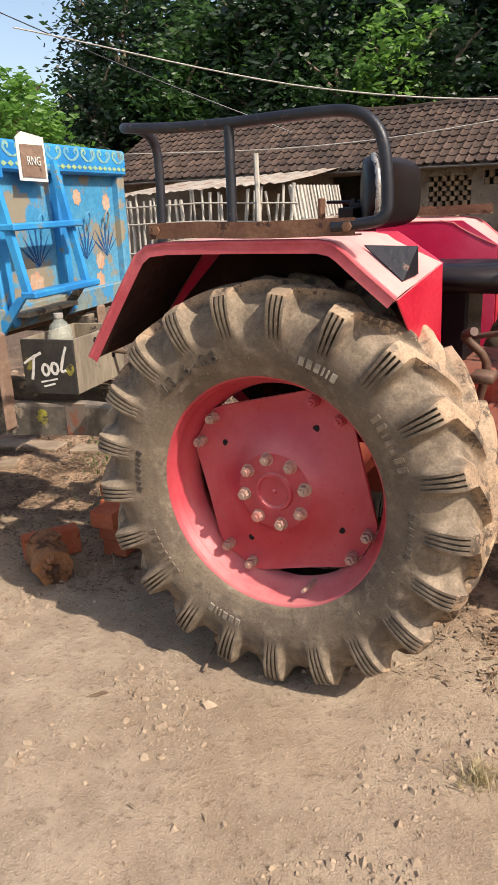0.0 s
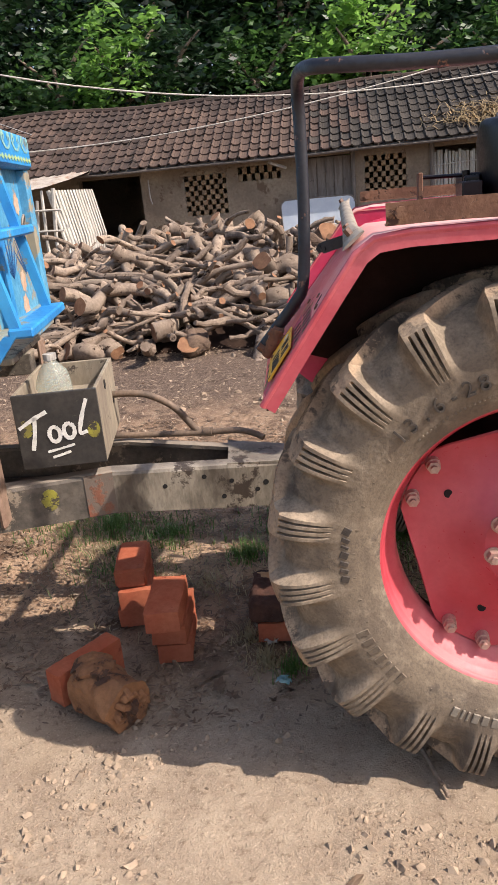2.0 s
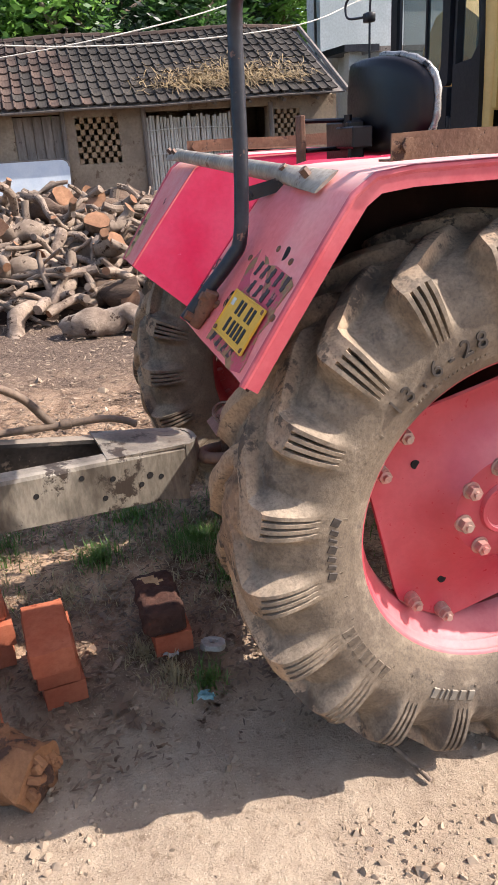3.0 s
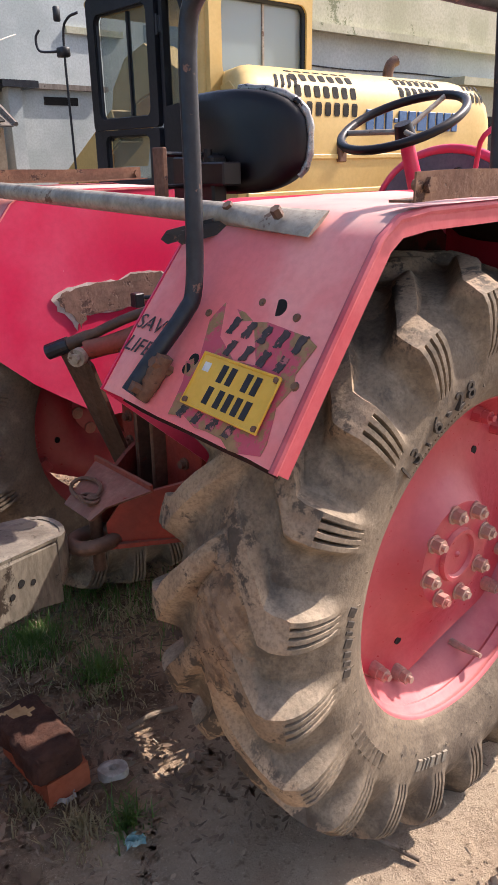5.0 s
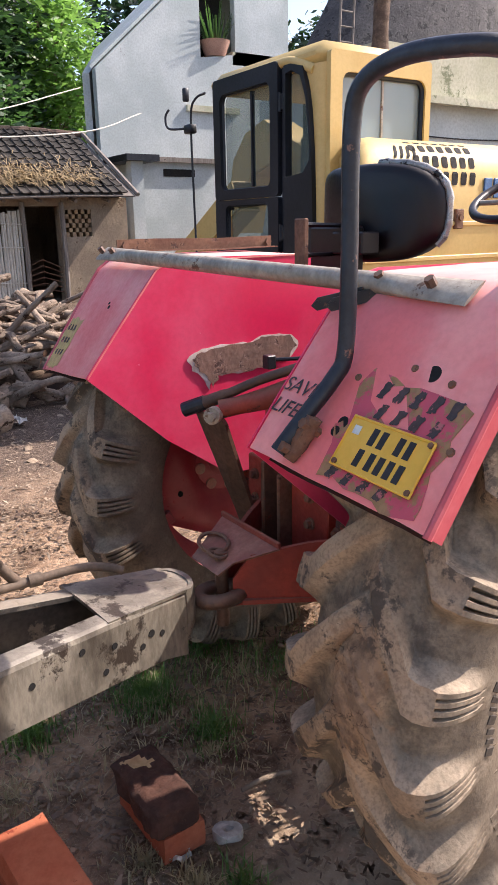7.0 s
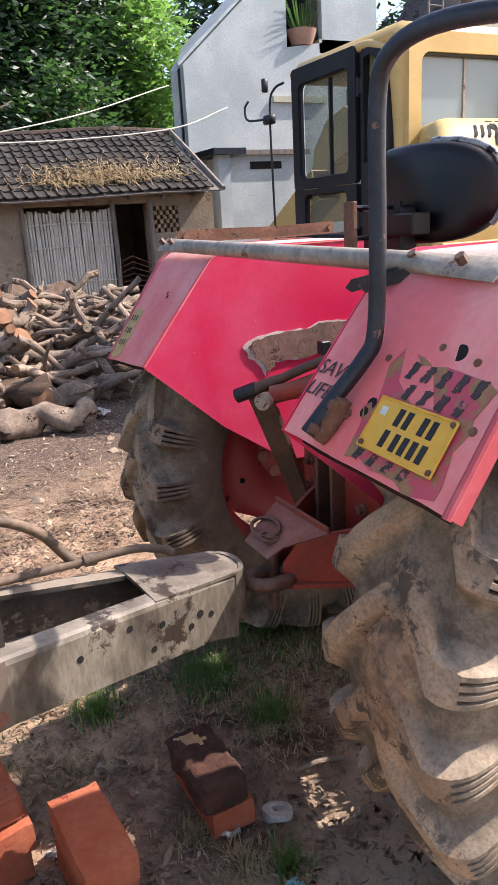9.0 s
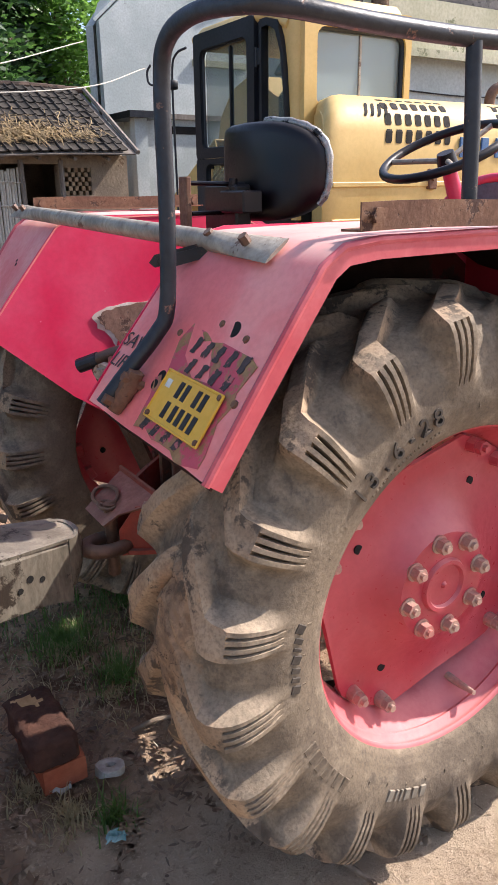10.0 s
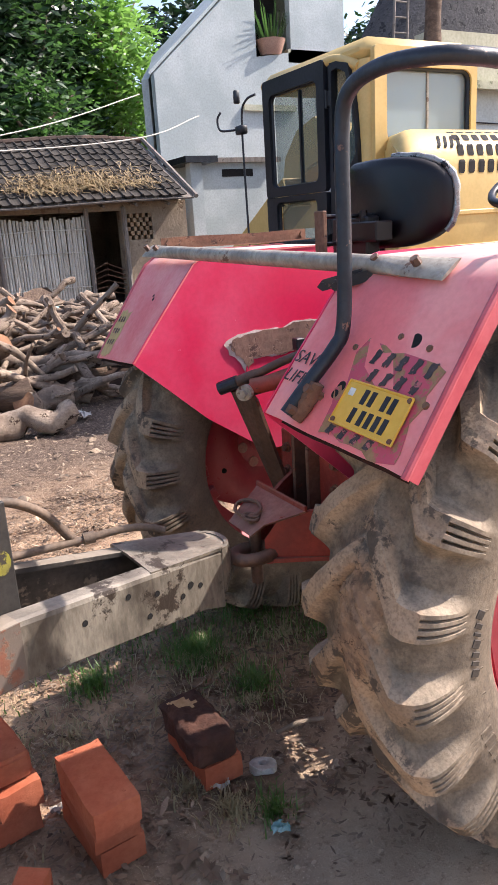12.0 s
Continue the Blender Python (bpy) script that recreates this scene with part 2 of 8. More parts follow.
GALV = surface("galvanised_steel", lin(142, 130, 116), lin(176, 164, 146), 0.5, 10, 60, wear=(lin(104, 78, 60), 0.38, 16), bump=0.25, metal=0.2)
NUT = surface("bare_nut_steel", lin(178, 150, 134), lin(196, 128, 118), 0.5, 14, 90, wear=(lin(120, 84, 70), 0.3, 40), bump=0.2, metal=0.2)
BLACK = surface("black_vinyl", lin(12, 10, 12), lin(22, 12, 15), 0.36, 6, 120, spec=0.35, dust=(lin(84, 74, 70), 0.16), bump=0.15, bdist=0.001, grain=0.12)
DARK = surface("dark_hole", lin(14, 11, 10), lin(20, 14, 12), 0.9)
CHROME = surface("worn_chrome_trim", lin(140, 136, 130), lin(176, 172, 164), 0.3, 12, 50, wear=(lin(34, 30, 30), 0.46, 20), bump=0.3, metal=0.4)
GREASE = surface("greasy_steel", lin(82, 62, 52), lin(112, 82, 66), 0.45, 9, 60, wear=(lin(116, 60, 44), 0.36, 14), dust=(lin(120, 98, 80), 0.5), bump=0.35, metal=0.2)
DASH = surface("grey_dashboard", lin(70, 78, 92), lin(86, 92, 104), 0.45, 6, 80, bump=0.1)
PLATEYEL = surface("yellow_plate", lin(226, 172, 52), lin(232, 184, 70), 0.45, 6, 60, wear=(lin(160, 116, 54), 0.24, 26), bump=0.1, grain=0.12)
OLDYEL = surface("flaking_yellow_paint", lin(158, 122, 78), lin(176, 104, 92), 0.6, 14, 60, wear=(lin(196, 78, 94), 0.52, 14), bump=0.25)
PALEYEL = surface("pale_old_yellow_paint", lin(204, 176, 108), lin(196, 150, 104), 0.6, 12, 60, wear=(lin(190, 112, 116), 0.24, 16), bump=0.2)
INK = surface("black_lettering", lin(28, 26, 28), lin(44, 38, 38), 0.6, 20, 80)
FADEDINK = surface("faded_black_lettering", lin(54, 48, 46), lin(80, 60, 56), 0.65, 22, 80, wear=(lin(176, 100, 100), 0.40, 40))
WHITEINK = surface("white_paint_lettering", lin(214, 212, 204), lin(226, 224, 216), 0.7, 20, 90)
RIMWHITE = surface("bare_primer_edge", lin(226, 216, 206), lin(204, 184, 172), 0.6, 20, 90)
BROWNTEAR = surface("torn_rusty_patch", lin(110, 84, 72), lin(132, 98, 84), 0.75, 10, 60, wear=(lin(78, 52, 46), 0.4, 18), bump=0.4)


def rubber():
    """Tyre rubber under dust; the tread is worn to bare dark rubber in places and browned by earth in others, and
    lightened to stand for fill light.
    """
    n = Nodes("dusty_rubber")
    broad, fine, mid = n.noise(4, 6, 0.62), n.noise(90, 5, 0.65), n.noise(17, 6, 0.65)
    c = n.mix(n.ramp(broad, 0.36, 0.62), lin(96, 84, 72), lin(119, 105, 88))
    c = n.mix(n.ramp(mid, 0.48, 0.72, 0.0, 0.5), c, lin(160, 144, 124))
    c = n.mix(n.ramp(n.noise(9, 6, 0.7), 0.58, 0.66, 0.0, 0.5), c, lin(62, 58, 55))
    dx, dz = n.math("SUBTRACT", n.axis(0), 0.015), n.math("SUBTRACT", n.axis(2), 0.635)
    rad = n.math("SQRT", n.math("ADD", n.math("MULTIPLY", dx, dx), n.math("MULTIPLY", dz, dz)))
    # tread colours lifted above the sidewall's, with fill light put into them
    tread = n.mix(n.ramp(n.noise(7, 6, 0.7), 0.42, 0.6), lin(182, 154, 125), lin(148, 124, 101))
    tread = n.mix(n.ramp(n.noise(8, 6, 0.75), 0.50, 0.56, 0.0, 0.88), tread, lin(48, 43, 41))
    tread = n.mix(n.ramp(n.noise(26, 6, 0.75), 0.6, 0.66, 0.0, 0.7), tread, lin(150, 126, 102))
    c = n.mix(n.math("MULTIPLY", n.ramp(rad, 0.49, 0.545), n.ramp(n.noise(21, 6, 0.7), 0.42, 0.66, 0.0, 0.45)), c, lin(168, 150, 128))
    c = n.mix(n.ramp(n.math("ADD", rad, n.math("MULTIPLY", mid, 0.03)), 0.606, 0.630, 0.0, 0.85), c, tread)
    c = n.mix(n.math("MULTIPLY", n.ramp(n.up(), 0.3, 0.9, 0.0, 0.5), n.ramp(n.noise(11, 5, 0.6), 0.38, 0.64)), c, lin(178, 158, 134))
    c = n.mix(n.ramp(n.noise(150, 5, 0.6), 0.4, 0.7, 0.0, 0.38), c, lin(72, 64, 56))
    # a cake of cracked mud between the bars of the near tyre
    ex, ey, ez = n.math("ADD", n.axis(0), 0.60), n.math("SUBTRACT", n.axis(1), 0.088), n.math("SUBTRACT", n.axis(2), 0.70)
    d2 = n.math("ADD", n.math("MULTIPLY", n.math("MULTIPLY", ey, ey), 3.4), n.math("ADD", n.math("MULTIPLY", ez, ez), n.math("MULTIPLY", ex, ex)))
    d2 = n.math("ADD", n.math("SQRT", d2), n.math("MULTIPLY", n.math("SUBTRACT", n.noise(16, 6, 0.7), 0.5), 0.26))
    cake = n.ramp(d2, 0.10, 0.135, 1.0, 0.0)
    v = n.t.nodes.new("ShaderNodeTexVoronoi")
    v.feature = "DISTANCE_TO_EDGE"
    v.inputs["Scale"].default_value = 34
    wob = n.t.nodes.new("ShaderNodeMix")
    wob.data_type = "VECTOR"
    wob.inputs[0].default_value = 0.08
    n.link(n.co, wob.inputs[4])
    n.link(n.noise(18, 4, 0.6, out=1), wob.inputs[5])
    n.link(wob.outputs[1], v.inputs["Vector"])
    crack = n.math("MULTIPLY", n.math("MULTIPLY", n.ramp(v.outputs["Distance"], 0.0, 0.05, 1.0, 0.0), cake), n.ramp(n.noise(14, 4, 0.6), 0.44, 0.56))
    earth = n.mix(n.ramp(n.noise(30, 6, 0.7), 0.4, 0.62), lin(158, 126, 98), lin(112, 88, 70))
    c = n.mix(n.math("MULTIPLY", cake, 0.7), c, earth)
    c = n.mix(n.math("MULTIPLY", crack, 0.8), c, lin(48, 34, 27))
    b = n.bump(n.math("SUBTRACT", n.math("MULTIPLY", fine, 0.6), crack), 0.55, 0.004)
    return n.end(c, 0.8, n.bump(mid, 0.4, 0.008, b), spec=0.3)


RUBBER = rubber()
PALERUBBER = surface("chalked_rubber_writing", lin(158, 148, 132), lin(126, 117, 104), 0.85, 14, 80, wear=(lin(86, 78, 70), 0.36, 40), bump=0.2, spec=0.2)
# darker rubber that stands in for the shadow round raised writing
DARKWRITING = surface("shadow_dark_writing", lin(66, 59, 53), lin(88, 79, 70), 0.7, 12, 80, wear=(lin(118, 106, 92), 0.34, 40), bump=0.2, spec=0.3)
# muddy brown kept dark for the shade under the mudguards
MUDSHADE = surface("shaded_dark_mud", lin(72, 46, 40), lin(48, 33, 29), 0.95, 4, 40, wear=(lin(88, 34, 34), 0.36, 5), bump=0.6, bdist=0.006, spec=0.15)


def leaf_material(name, a, b, glow=0.35):
    n = Nodes(name)
    c = n.mix(n.rand(True), a, b)
    c = n.mix(n.ramp(n.noise(0.6, 2), 0.4, 0.65, 0.0, 0.5), c, tuple(x * 0.5 for x in a))
    n.end(c, 0.45)
    tr = n.t.nodes.new("ShaderNodeBsdfTranslucent")
    n.put(tr.inputs[0], n.mix(0.6, c, tuple(min(1, x * 2.2) for x in b)))
    mx = n.t.nodes.new("ShaderNodeMixShader")
    mx.inputs[0].default_value = glow
    n.link(n.bsdf.outputs[0], mx.inputs[1])
    n.link(tr.outputs[0], mx.inputs[2])
    n.link(mx.outputs[0], n.t.nodes["Material Output"].inputs[0])
    return n.m


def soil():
    """Packed earth coloured by y: pale on the lane, browner with dark patches beside it, chaffy round the wood heap."""
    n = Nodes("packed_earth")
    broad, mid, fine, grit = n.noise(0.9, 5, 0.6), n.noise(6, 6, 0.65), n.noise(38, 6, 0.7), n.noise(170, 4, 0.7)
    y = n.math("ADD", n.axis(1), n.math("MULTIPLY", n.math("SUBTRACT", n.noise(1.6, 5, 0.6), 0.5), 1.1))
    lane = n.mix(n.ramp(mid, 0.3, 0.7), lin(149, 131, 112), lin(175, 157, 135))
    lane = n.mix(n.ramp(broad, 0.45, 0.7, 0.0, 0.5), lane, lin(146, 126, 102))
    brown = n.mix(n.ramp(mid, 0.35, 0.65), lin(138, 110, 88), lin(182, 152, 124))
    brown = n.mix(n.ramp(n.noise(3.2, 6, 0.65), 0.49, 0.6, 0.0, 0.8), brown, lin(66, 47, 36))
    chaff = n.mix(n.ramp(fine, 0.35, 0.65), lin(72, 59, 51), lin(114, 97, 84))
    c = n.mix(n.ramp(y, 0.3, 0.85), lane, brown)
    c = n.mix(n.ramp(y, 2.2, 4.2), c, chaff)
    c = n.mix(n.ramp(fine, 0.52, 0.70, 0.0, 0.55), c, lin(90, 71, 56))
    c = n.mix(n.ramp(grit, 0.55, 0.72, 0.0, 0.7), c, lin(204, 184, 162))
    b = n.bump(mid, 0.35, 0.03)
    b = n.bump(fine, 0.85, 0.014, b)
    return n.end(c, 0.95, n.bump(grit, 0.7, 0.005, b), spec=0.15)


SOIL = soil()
BLUE = surface("sky_blue_paint", lin(30, 120, 184), lin(48, 148, 202), 0.45, 3, 50, wear=(lin(120, 128, 124), 0.39, 6), bump=0.15, bdist=0.003, grain=0.12)
BLUEWORN = surface("worn_blue_paint", lin(58, 140, 182), lin(96, 156, 180), 0.6, 3, 40, wear=(lin(140, 130, 110), 0.45, 3.5), bump=0.25, bdist=0.004)
BLUERUST = surface("blue_paint_over_rust", lin(134, 130, 112), lin(112, 140, 146), 0.75, 5, 40, wear=(lin(54, 136, 182), 0.44, 4), bump=0.3, bdist=0.004)
DIAMOND = surface("pale_diamond_paint", lin(168, 186, 122), lin(140, 178, 150), 0.6, 12, 60, wear=(lin(50, 130, 180), 0.38, 18))
CREAMPAINT = surface("cream_ornament_paint", lin(140, 178, 160), lin(96, 160, 190), 0.6, 10, 60, wear=(lin(60, 140, 190), 0.36, 14))
ORNAMENT = surface("dark_blue_ornament", lin(20, 70, 120), lin(30, 90, 140), 0.6, 10, 60)
FLOWERPAINT = surface("faded_flower_paint", lin(196, 150, 120), lin(186, 170, 150), 0.6, 16, 60)
YELPAINT = surface("yellow_dab_paint", lin(146, 140, 52), lin(116, 108, 56), 0.6, 16, 60, wear=(lin(60, 54, 46), 0.50, 26))
ORANGE = surface("orange_plate", lin(236, 150, 20), lin(230, 158, 40), 0.45, 6, 60, bump=0.08, grain=0.12)
CHASSIS = surface("black_chipped_steel", lin(52, 48, 44), lin(98, 90, 80), 0.6, 5, 50, wear=(lin(132, 120, 104), 0.42, 7), dust=(lin(166, 152, 136), 0.55), bump=0.3)
DRAWGREY = surface("scraped_grey_steel", lin(78, 70, 61), lin(146, 137, 122), 0.42, 5, 60, wear=(lin(62, 53, 46), 0.46, 6), dust=(lin(160, 150, 138), 0.35), bump=0.3, metal=0.2, grain=0.35, stretch=(1.6, 1.6, 0.6))
RUSTPATCH = surface("old_primer_patch", lin(132, 74, 54), lin(116, 84, 66), 0.6, 9, 60, wear=(lin(102, 90, 80), 0.45, 9), bump=0.25)
TOOLSIDE = surface("muddy_grey_sheet", lin(128, 116, 100), lin(150, 138, 118), 0.8, 8, 40, wear=(lin(72, 64, 56), 0.38, 9), bump=0.35, stretch=(1, 1, 0.3))
TOOLFACE = surface("black_tool_sheet", lin(40, 38, 36), lin(60, 56, 52), 0.55, 6, 60, wear=(lin(116, 106, 92), 0.36, 9), bump=0.2)
BROWNPOST = surface("rusty_flat_bar", lin(122, 96, 80), lin(140, 116, 98), 0.8, 7, 40, wear=(lin(84, 60, 48), 0.36, 12), bump=0.3)
HOSE = surface("dusty_hose", lin(86, 72, 60), lin(120, 100, 82), 0.7, 10, 60, bump=0.3)
BRICK = surface("red_brick", lin(164, 84, 58), lin(176, 102, 74), 0.9, 6, 60, wear=(lin(134, 64, 46), 0.34, 14), bump=0.5, rand=0.28, spec=0.2, grain=0.25)
PALECLAY = surface("pale_terracotta", lin(186, 146, 126), lin(170, 128, 110), 0.85, 3, 30, bump=0.2)
OLDSTONE = surface("dark_mossy_brick", lin(88, 60, 50), lin(66, 48, 42), 0.9, 14, 50, wear=(lin(112, 84, 72), 0.34, 30), bump=0.9, bdist=0.008, spec=0.2)
PALEPATCH = surface("pale_brick_patch", lin(198, 164, 122), lin(172, 134, 96), 0.9, 20, 70, bump=0.4, spec=0.2)
STUMP = surface("rotten_log_wood", lin(150, 104, 68), lin(122, 82, 54), 0.9, 12, 60, wear=(lin(76, 52, 38), 0.42, 12), bump=0.7, bdist=0.008)
BARK = surface("bark", lin(118, 101, 88), lin(178, 158, 138), 0.92, 5, 50, wear=(lin(62, 46, 38), 0.40, 9), bump=0.8, bdist=0.012, rand=0.7, spec=0.2)
GREYLOG = surface("grey_split_wood", lin(122, 102, 86), lin(88, 72, 62), 0.92, 5, 40, wear=(lin(150, 126, 106), 0.34, 7), bump=0.9, bdist=0.02, spec=0.2, stretch=(0.5, 2.5, 2.5))
# near-black brown that paints the shade inside the wood heap
HEAPSHADE = surface("dark_heap_inside", lin(62, 48, 40), lin(40, 30, 26), 0.95, 6, 40, bump=0.6, spec=0.1)
BARKREST = surface("stick_bark", lin(116, 99, 86), lin(170, 150, 131), 0.92, 8, 50, wear=(lin(72, 56, 46), 0.4, 16), bump=0.8, bdist=0.012, rand=0.6, island=True, spec=0.2)
CUTWOOD = surface("cut_wood_face", lin(158, 116, 84), lin(130, 90, 64), 0.9, 10, 60, bump=0.4, rand=0.3)
TILE = surface("weathered_roof_tile", lin(102, 84, 74), lin(70, 60, 56), 0.92, 0.7, 30, wear=(lin(58, 50, 46), 0.42, 1.6), bump=0.5, bdist=0.006, rand=0.55, spec=0.2)
TILEREST = surface("weathered_roof_tile_rest", lin(102, 84, 74), lin(70, 60, 56), 0.92, 0.7, 30, wear=(lin(58, 50, 46), 0.42, 1.6), bump=0.5, bdist=0.006, rand=0.55, island=True, spec=0.2)
# darker tiles: weathering, with tree shade painted in
TILEDARK = surface("weathered_shaded_roof_tile", lin(78, 72, 66), lin(54, 51, 48), 0.92, 0.9, 30, wear=(lin(44, 41, 37), 0.42, 1.8), bump=0.5, bdist=0.006, rand=0.5, spec=0.2)
TILEDARKREST = surface("weathered_shaded_roof_tile_rest", lin(78, 72, 66), lin(54, 51, 48), 0.92, 0.9, 30, wear=(lin(44, 41, 37), 0.42, 1.8), bump=0.5, bdist=0.006, rand=0.5, island=True, spec=0.2)
MUDWALL = surface("mud_brick_wall", lin(152, 136, 116), lin(130, 114, 98), 0.95, 1.6, 18, wear=(lin(112, 94, 78), 0.4, 3), bump=0.5, bdist=0.02, spec=0.15)
MUDBRICK = surface("sun_dried_brick", lin(164, 138, 110), lin(146, 122, 98), 0.95, 6, 40, bump=0.5, rand=0.4, spec=0.15)
GREYWOOD = surface("grey_weathered_wood", lin(140, 130, 120), lin(112, 102, 94), 0.9, 6, 40, wear=(lin(82, 72, 66), 0.36, 10), bump=0.5, rand=0.4, stretch=(3, 3, 0.4))
BAMBOO = surface("dry_bamboo", lin(206, 200, 188), lin(184, 176, 162), 0.75, 5, 40, wear=(lin(128, 116, 102), 0.32, 9), bump=0.35, rand=0.3, stretch=(2, 2, 0.5))
TIN = surface("pale_corrugated_sheet", lin(176, 166, 154), lin(146, 132, 118), 0.6, 3, 30, wear=(lin(128, 92, 70), 0.4, 3), bump=0.2)
STRAW = surface("straw", lin(176, 152, 110), lin(146, 124, 92), 0.9, 6, 40, bump=0.3, rand=0.5, island=True)
WHITEBOARD = surface("white_enamel_sheet", lin(176, 186, 196), lin(196, 202, 206), 0.4, 2, 40, wear=(lin(120, 112, 106), 0.3, 3), bump=0.1, grain=0.12)
WHITEWALL = surface("white_limewash", lin(194, 200, 198), lin(172, 180, 178), 0.9, 0.7, 20, wear=(lin(140, 138, 136), 0.3, 0.9), bump=0.3, bdist=0.01)
CREAMWALL = surface("stained_cream_wall", lin(196, 192, 168), lin(170, 168, 140), 0.9, 0.8, 20, wear=(lin(120, 124, 96), 0.36, 1.2), bump=0.3, bdist=0.01)
THATCH = surface("dark_thatch", lin(70, 66, 66), lin(88, 84, 82), 0.95, 2, 20, wear=(lin(48, 46, 46), 0.42, 4), bump=0.8, bdist=0.03)
DIGGER = surface("digger_yellow", lin(194, 160, 92), lin(206, 174, 108), 0.52, 1.5, 40, wear=(lin(176, 140, 84), 0.27, 6), dust=(lin(206, 182, 130), 0.3), bump=0.06, grain=0.12)
DIGBLACK = surface("digger_black_paint", lin(24, 27, 33), lin(36, 39, 46), 0.4, 2, 40, spec=0.35, dust=(lin(110, 106, 102), 0.15), bump=0.06, grain=0.12)
DIGLETTER = surface("blue_bar_paint", lin(52, 92, 140), lin(70, 108, 150), 0.5, 6, 40)
PALEMARK = surface("pale_bar_paint", lin(176, 182, 186), lin(150, 158, 164), 0.5, 6, 40)
ROPE = surface("pale_rope", lin(196, 190, 180), lin(170, 164, 152), 0.8, 10, 60)
PLASTIC = surface("white_plastic_scrap", lin(186, 182, 174), lin(150, 144, 136), 0.5, 20, 60)
TEALSCRAP = surface("teal_plastic_scrap", lin(104, 146, 146), lin(144, 172, 170), 0.5, 20, 60)
CLAY = surface("dry_clods", lin(172, 152, 130), lin(150, 131, 111), 0.95, 8, 50, bump=0.4, rand=0.22, island=True, spec=0.15)
DEADLEAF = surface("dead_leaves", lin(160, 134, 108), lin(112, 88, 68), 0.85, 9, 50, bump=0.2, rand=0.75, island=True)
PALECHIP = surface("pale_bark_shreds", lin(186, 164, 138), lin(120, 98, 80), 0.9, 9, 50, bump=0.2, rand=0.8, island=True)
CHIP = surface("bark_chips", lin(150, 126, 104), lin(104, 82, 68), 0.9, 9, 50, bump=0.3, rand=0.6, island=True)
GRASS = leaf_material("grass_blade", lin(58, 96, 36), lin(98, 126, 60), 0.3)
DRYGRASS = leaf_material("dry_grass_blade", lin(150, 138, 104), lin(178, 164, 130), 0.3)
LEAF_DARK = leaf_material("dark_tree_leaf", lin(15, 33, 20), lin(40, 68, 36), 0.2)
LEAF_MID = leaf_material("green_tree_leaf", lin(29, 58, 30), lin(70, 104, 50))
LEAF_BRIGHT = leaf_material("light_tree_leaf", lin(66, 108, 44), lin(118, 156, 74), 0.42)


def glass_material(name, tint, rough=0.05):
    n = Nodes(name)
    n.bsdf.inputs["Transmission Weight"].default_value = 1.0
    n.bsdf.inputs["IOR"].default_value = 1.45
    return n.end(tint, rough)


def pane_material(name, tint, see):
    """Thin window glass: part clear, part gloss."""
    n = Nodes(name)
    n.end(tint, 0.08, spec=0.8)
    tr = n.t.nodes.new("ShaderNodeBsdfTransparent")
    tr.inputs[0].default_value = (*(0.72 + 0.28 * c for c in tint), 1)
    mx = n.t.nodes.new("ShaderNodeMixShader")
    mx.inputs[0].default_value = see
    n.link(n.bsdf.outputs[0], mx.inputs[1])
    n.link(tr.outputs[0], mx.inputs[2])
    n.link(mx.outputs[0], n.t.nodes["Material Output"].inputs[0])
    return n.m


PANE = pane_material("dusty_window_glass", lin(126, 144, 136), 0.72)
# pale base colour carries the sky's reflection along with the dust
REARPANE = pane_material("sky_pale_rear_glass", lin(158, 172, 174), 0.4)
BOTTLE = pane_material("cloudy_plastic", lin(214, 220, 208), 0.72)

# ---- ground ----
def spread(lo, hi, step, far):
    """Grid lines: fine between lo and hi, then ever wider out to far."""
    a, out, s = lo, [], step
    mid = list(np.arange(lo, hi + 1e-6, step))
    left, right = [], []
    x = lo
    while x > -far:
        s *= 1.35
        x -= s
        left.append(x)
    s, x = step, hi
    while x < far:
        s *= 1.35
        x += s
        right.append(x)
    return left[::-1] + mid + right


def rise(y):
    """The lane lies a little higher than the yard beside it."""
    t = min(max((0.25 - y) / 0.8, 0.0), 1.0)
    return 0.030 * t * t * (3 - 2 * t)


def ground_z(x, y):
    fade = max(0.0, 1 - max(0.0, abs(x) - 9) / 6) * max(0.0, 1 - max(0.0, abs(y - 5) - 10) / 6)
    h = 0.020 * noise.noise((x * 0.9, y * 0.9, 0)) + 0.007 * noise.noise((x * 5, y * 5, 3)) + 0.005 * noise.noise((x * 13, y * 13, 7))
    return (h - 0.010) * fade + rise(y)


xs, ys = spread(-3.2, 2.2, 0.045, 500), spread(-2.2, 4.5, 0.045, 500)
bm = bmesh.new()
grid = [[bm.verts.new((x, y, ground_z(x, y))) for x in xs] for y in ys]
for j in range(len(ys) - 1):
    for i in range(len(xs) - 1):
        bm.faces.new((grid[j][i], grid[j][i + 1], grid[j + 1][i + 1], grid[j + 1][i]))
me = bpy.data.meshes.new("ground")
bm.to_mesh(me)
bm.free()
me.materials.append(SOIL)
me.polygons.foreach_set("use_smooth", [True] * len(me.polygons))
tagged(new("ground", me), "bare packed earth yard, dry and littered", "ground", kind="structure")


def stuff(name, verts, faces, material, label, category, parent=None):
    me = bpy.data.meshes.new(name)
    me.from_pydata([tuple(v) for v in verts], [], faces)
    me.materials.append(material)
    ob = new(name, me)
    return tagged(ob, label, category, kind="stuff")

# ---- the tractor ----
WX, WZ, YC = 0.015, 0.635, 0.77
tractor = thing("tractor", "faded red farm tractor with dusty rear tyres parked on bare earth", "tractor", (0.0, YC, 0.0))


def polar(a, r, y):
    return V(WX + r * math.cos(a), y, WZ + r * math.sin(a))


LUGS = 21
SHRINK, PROUD = 0.96, 0.040  # the tyre stands proud of the wheel plate
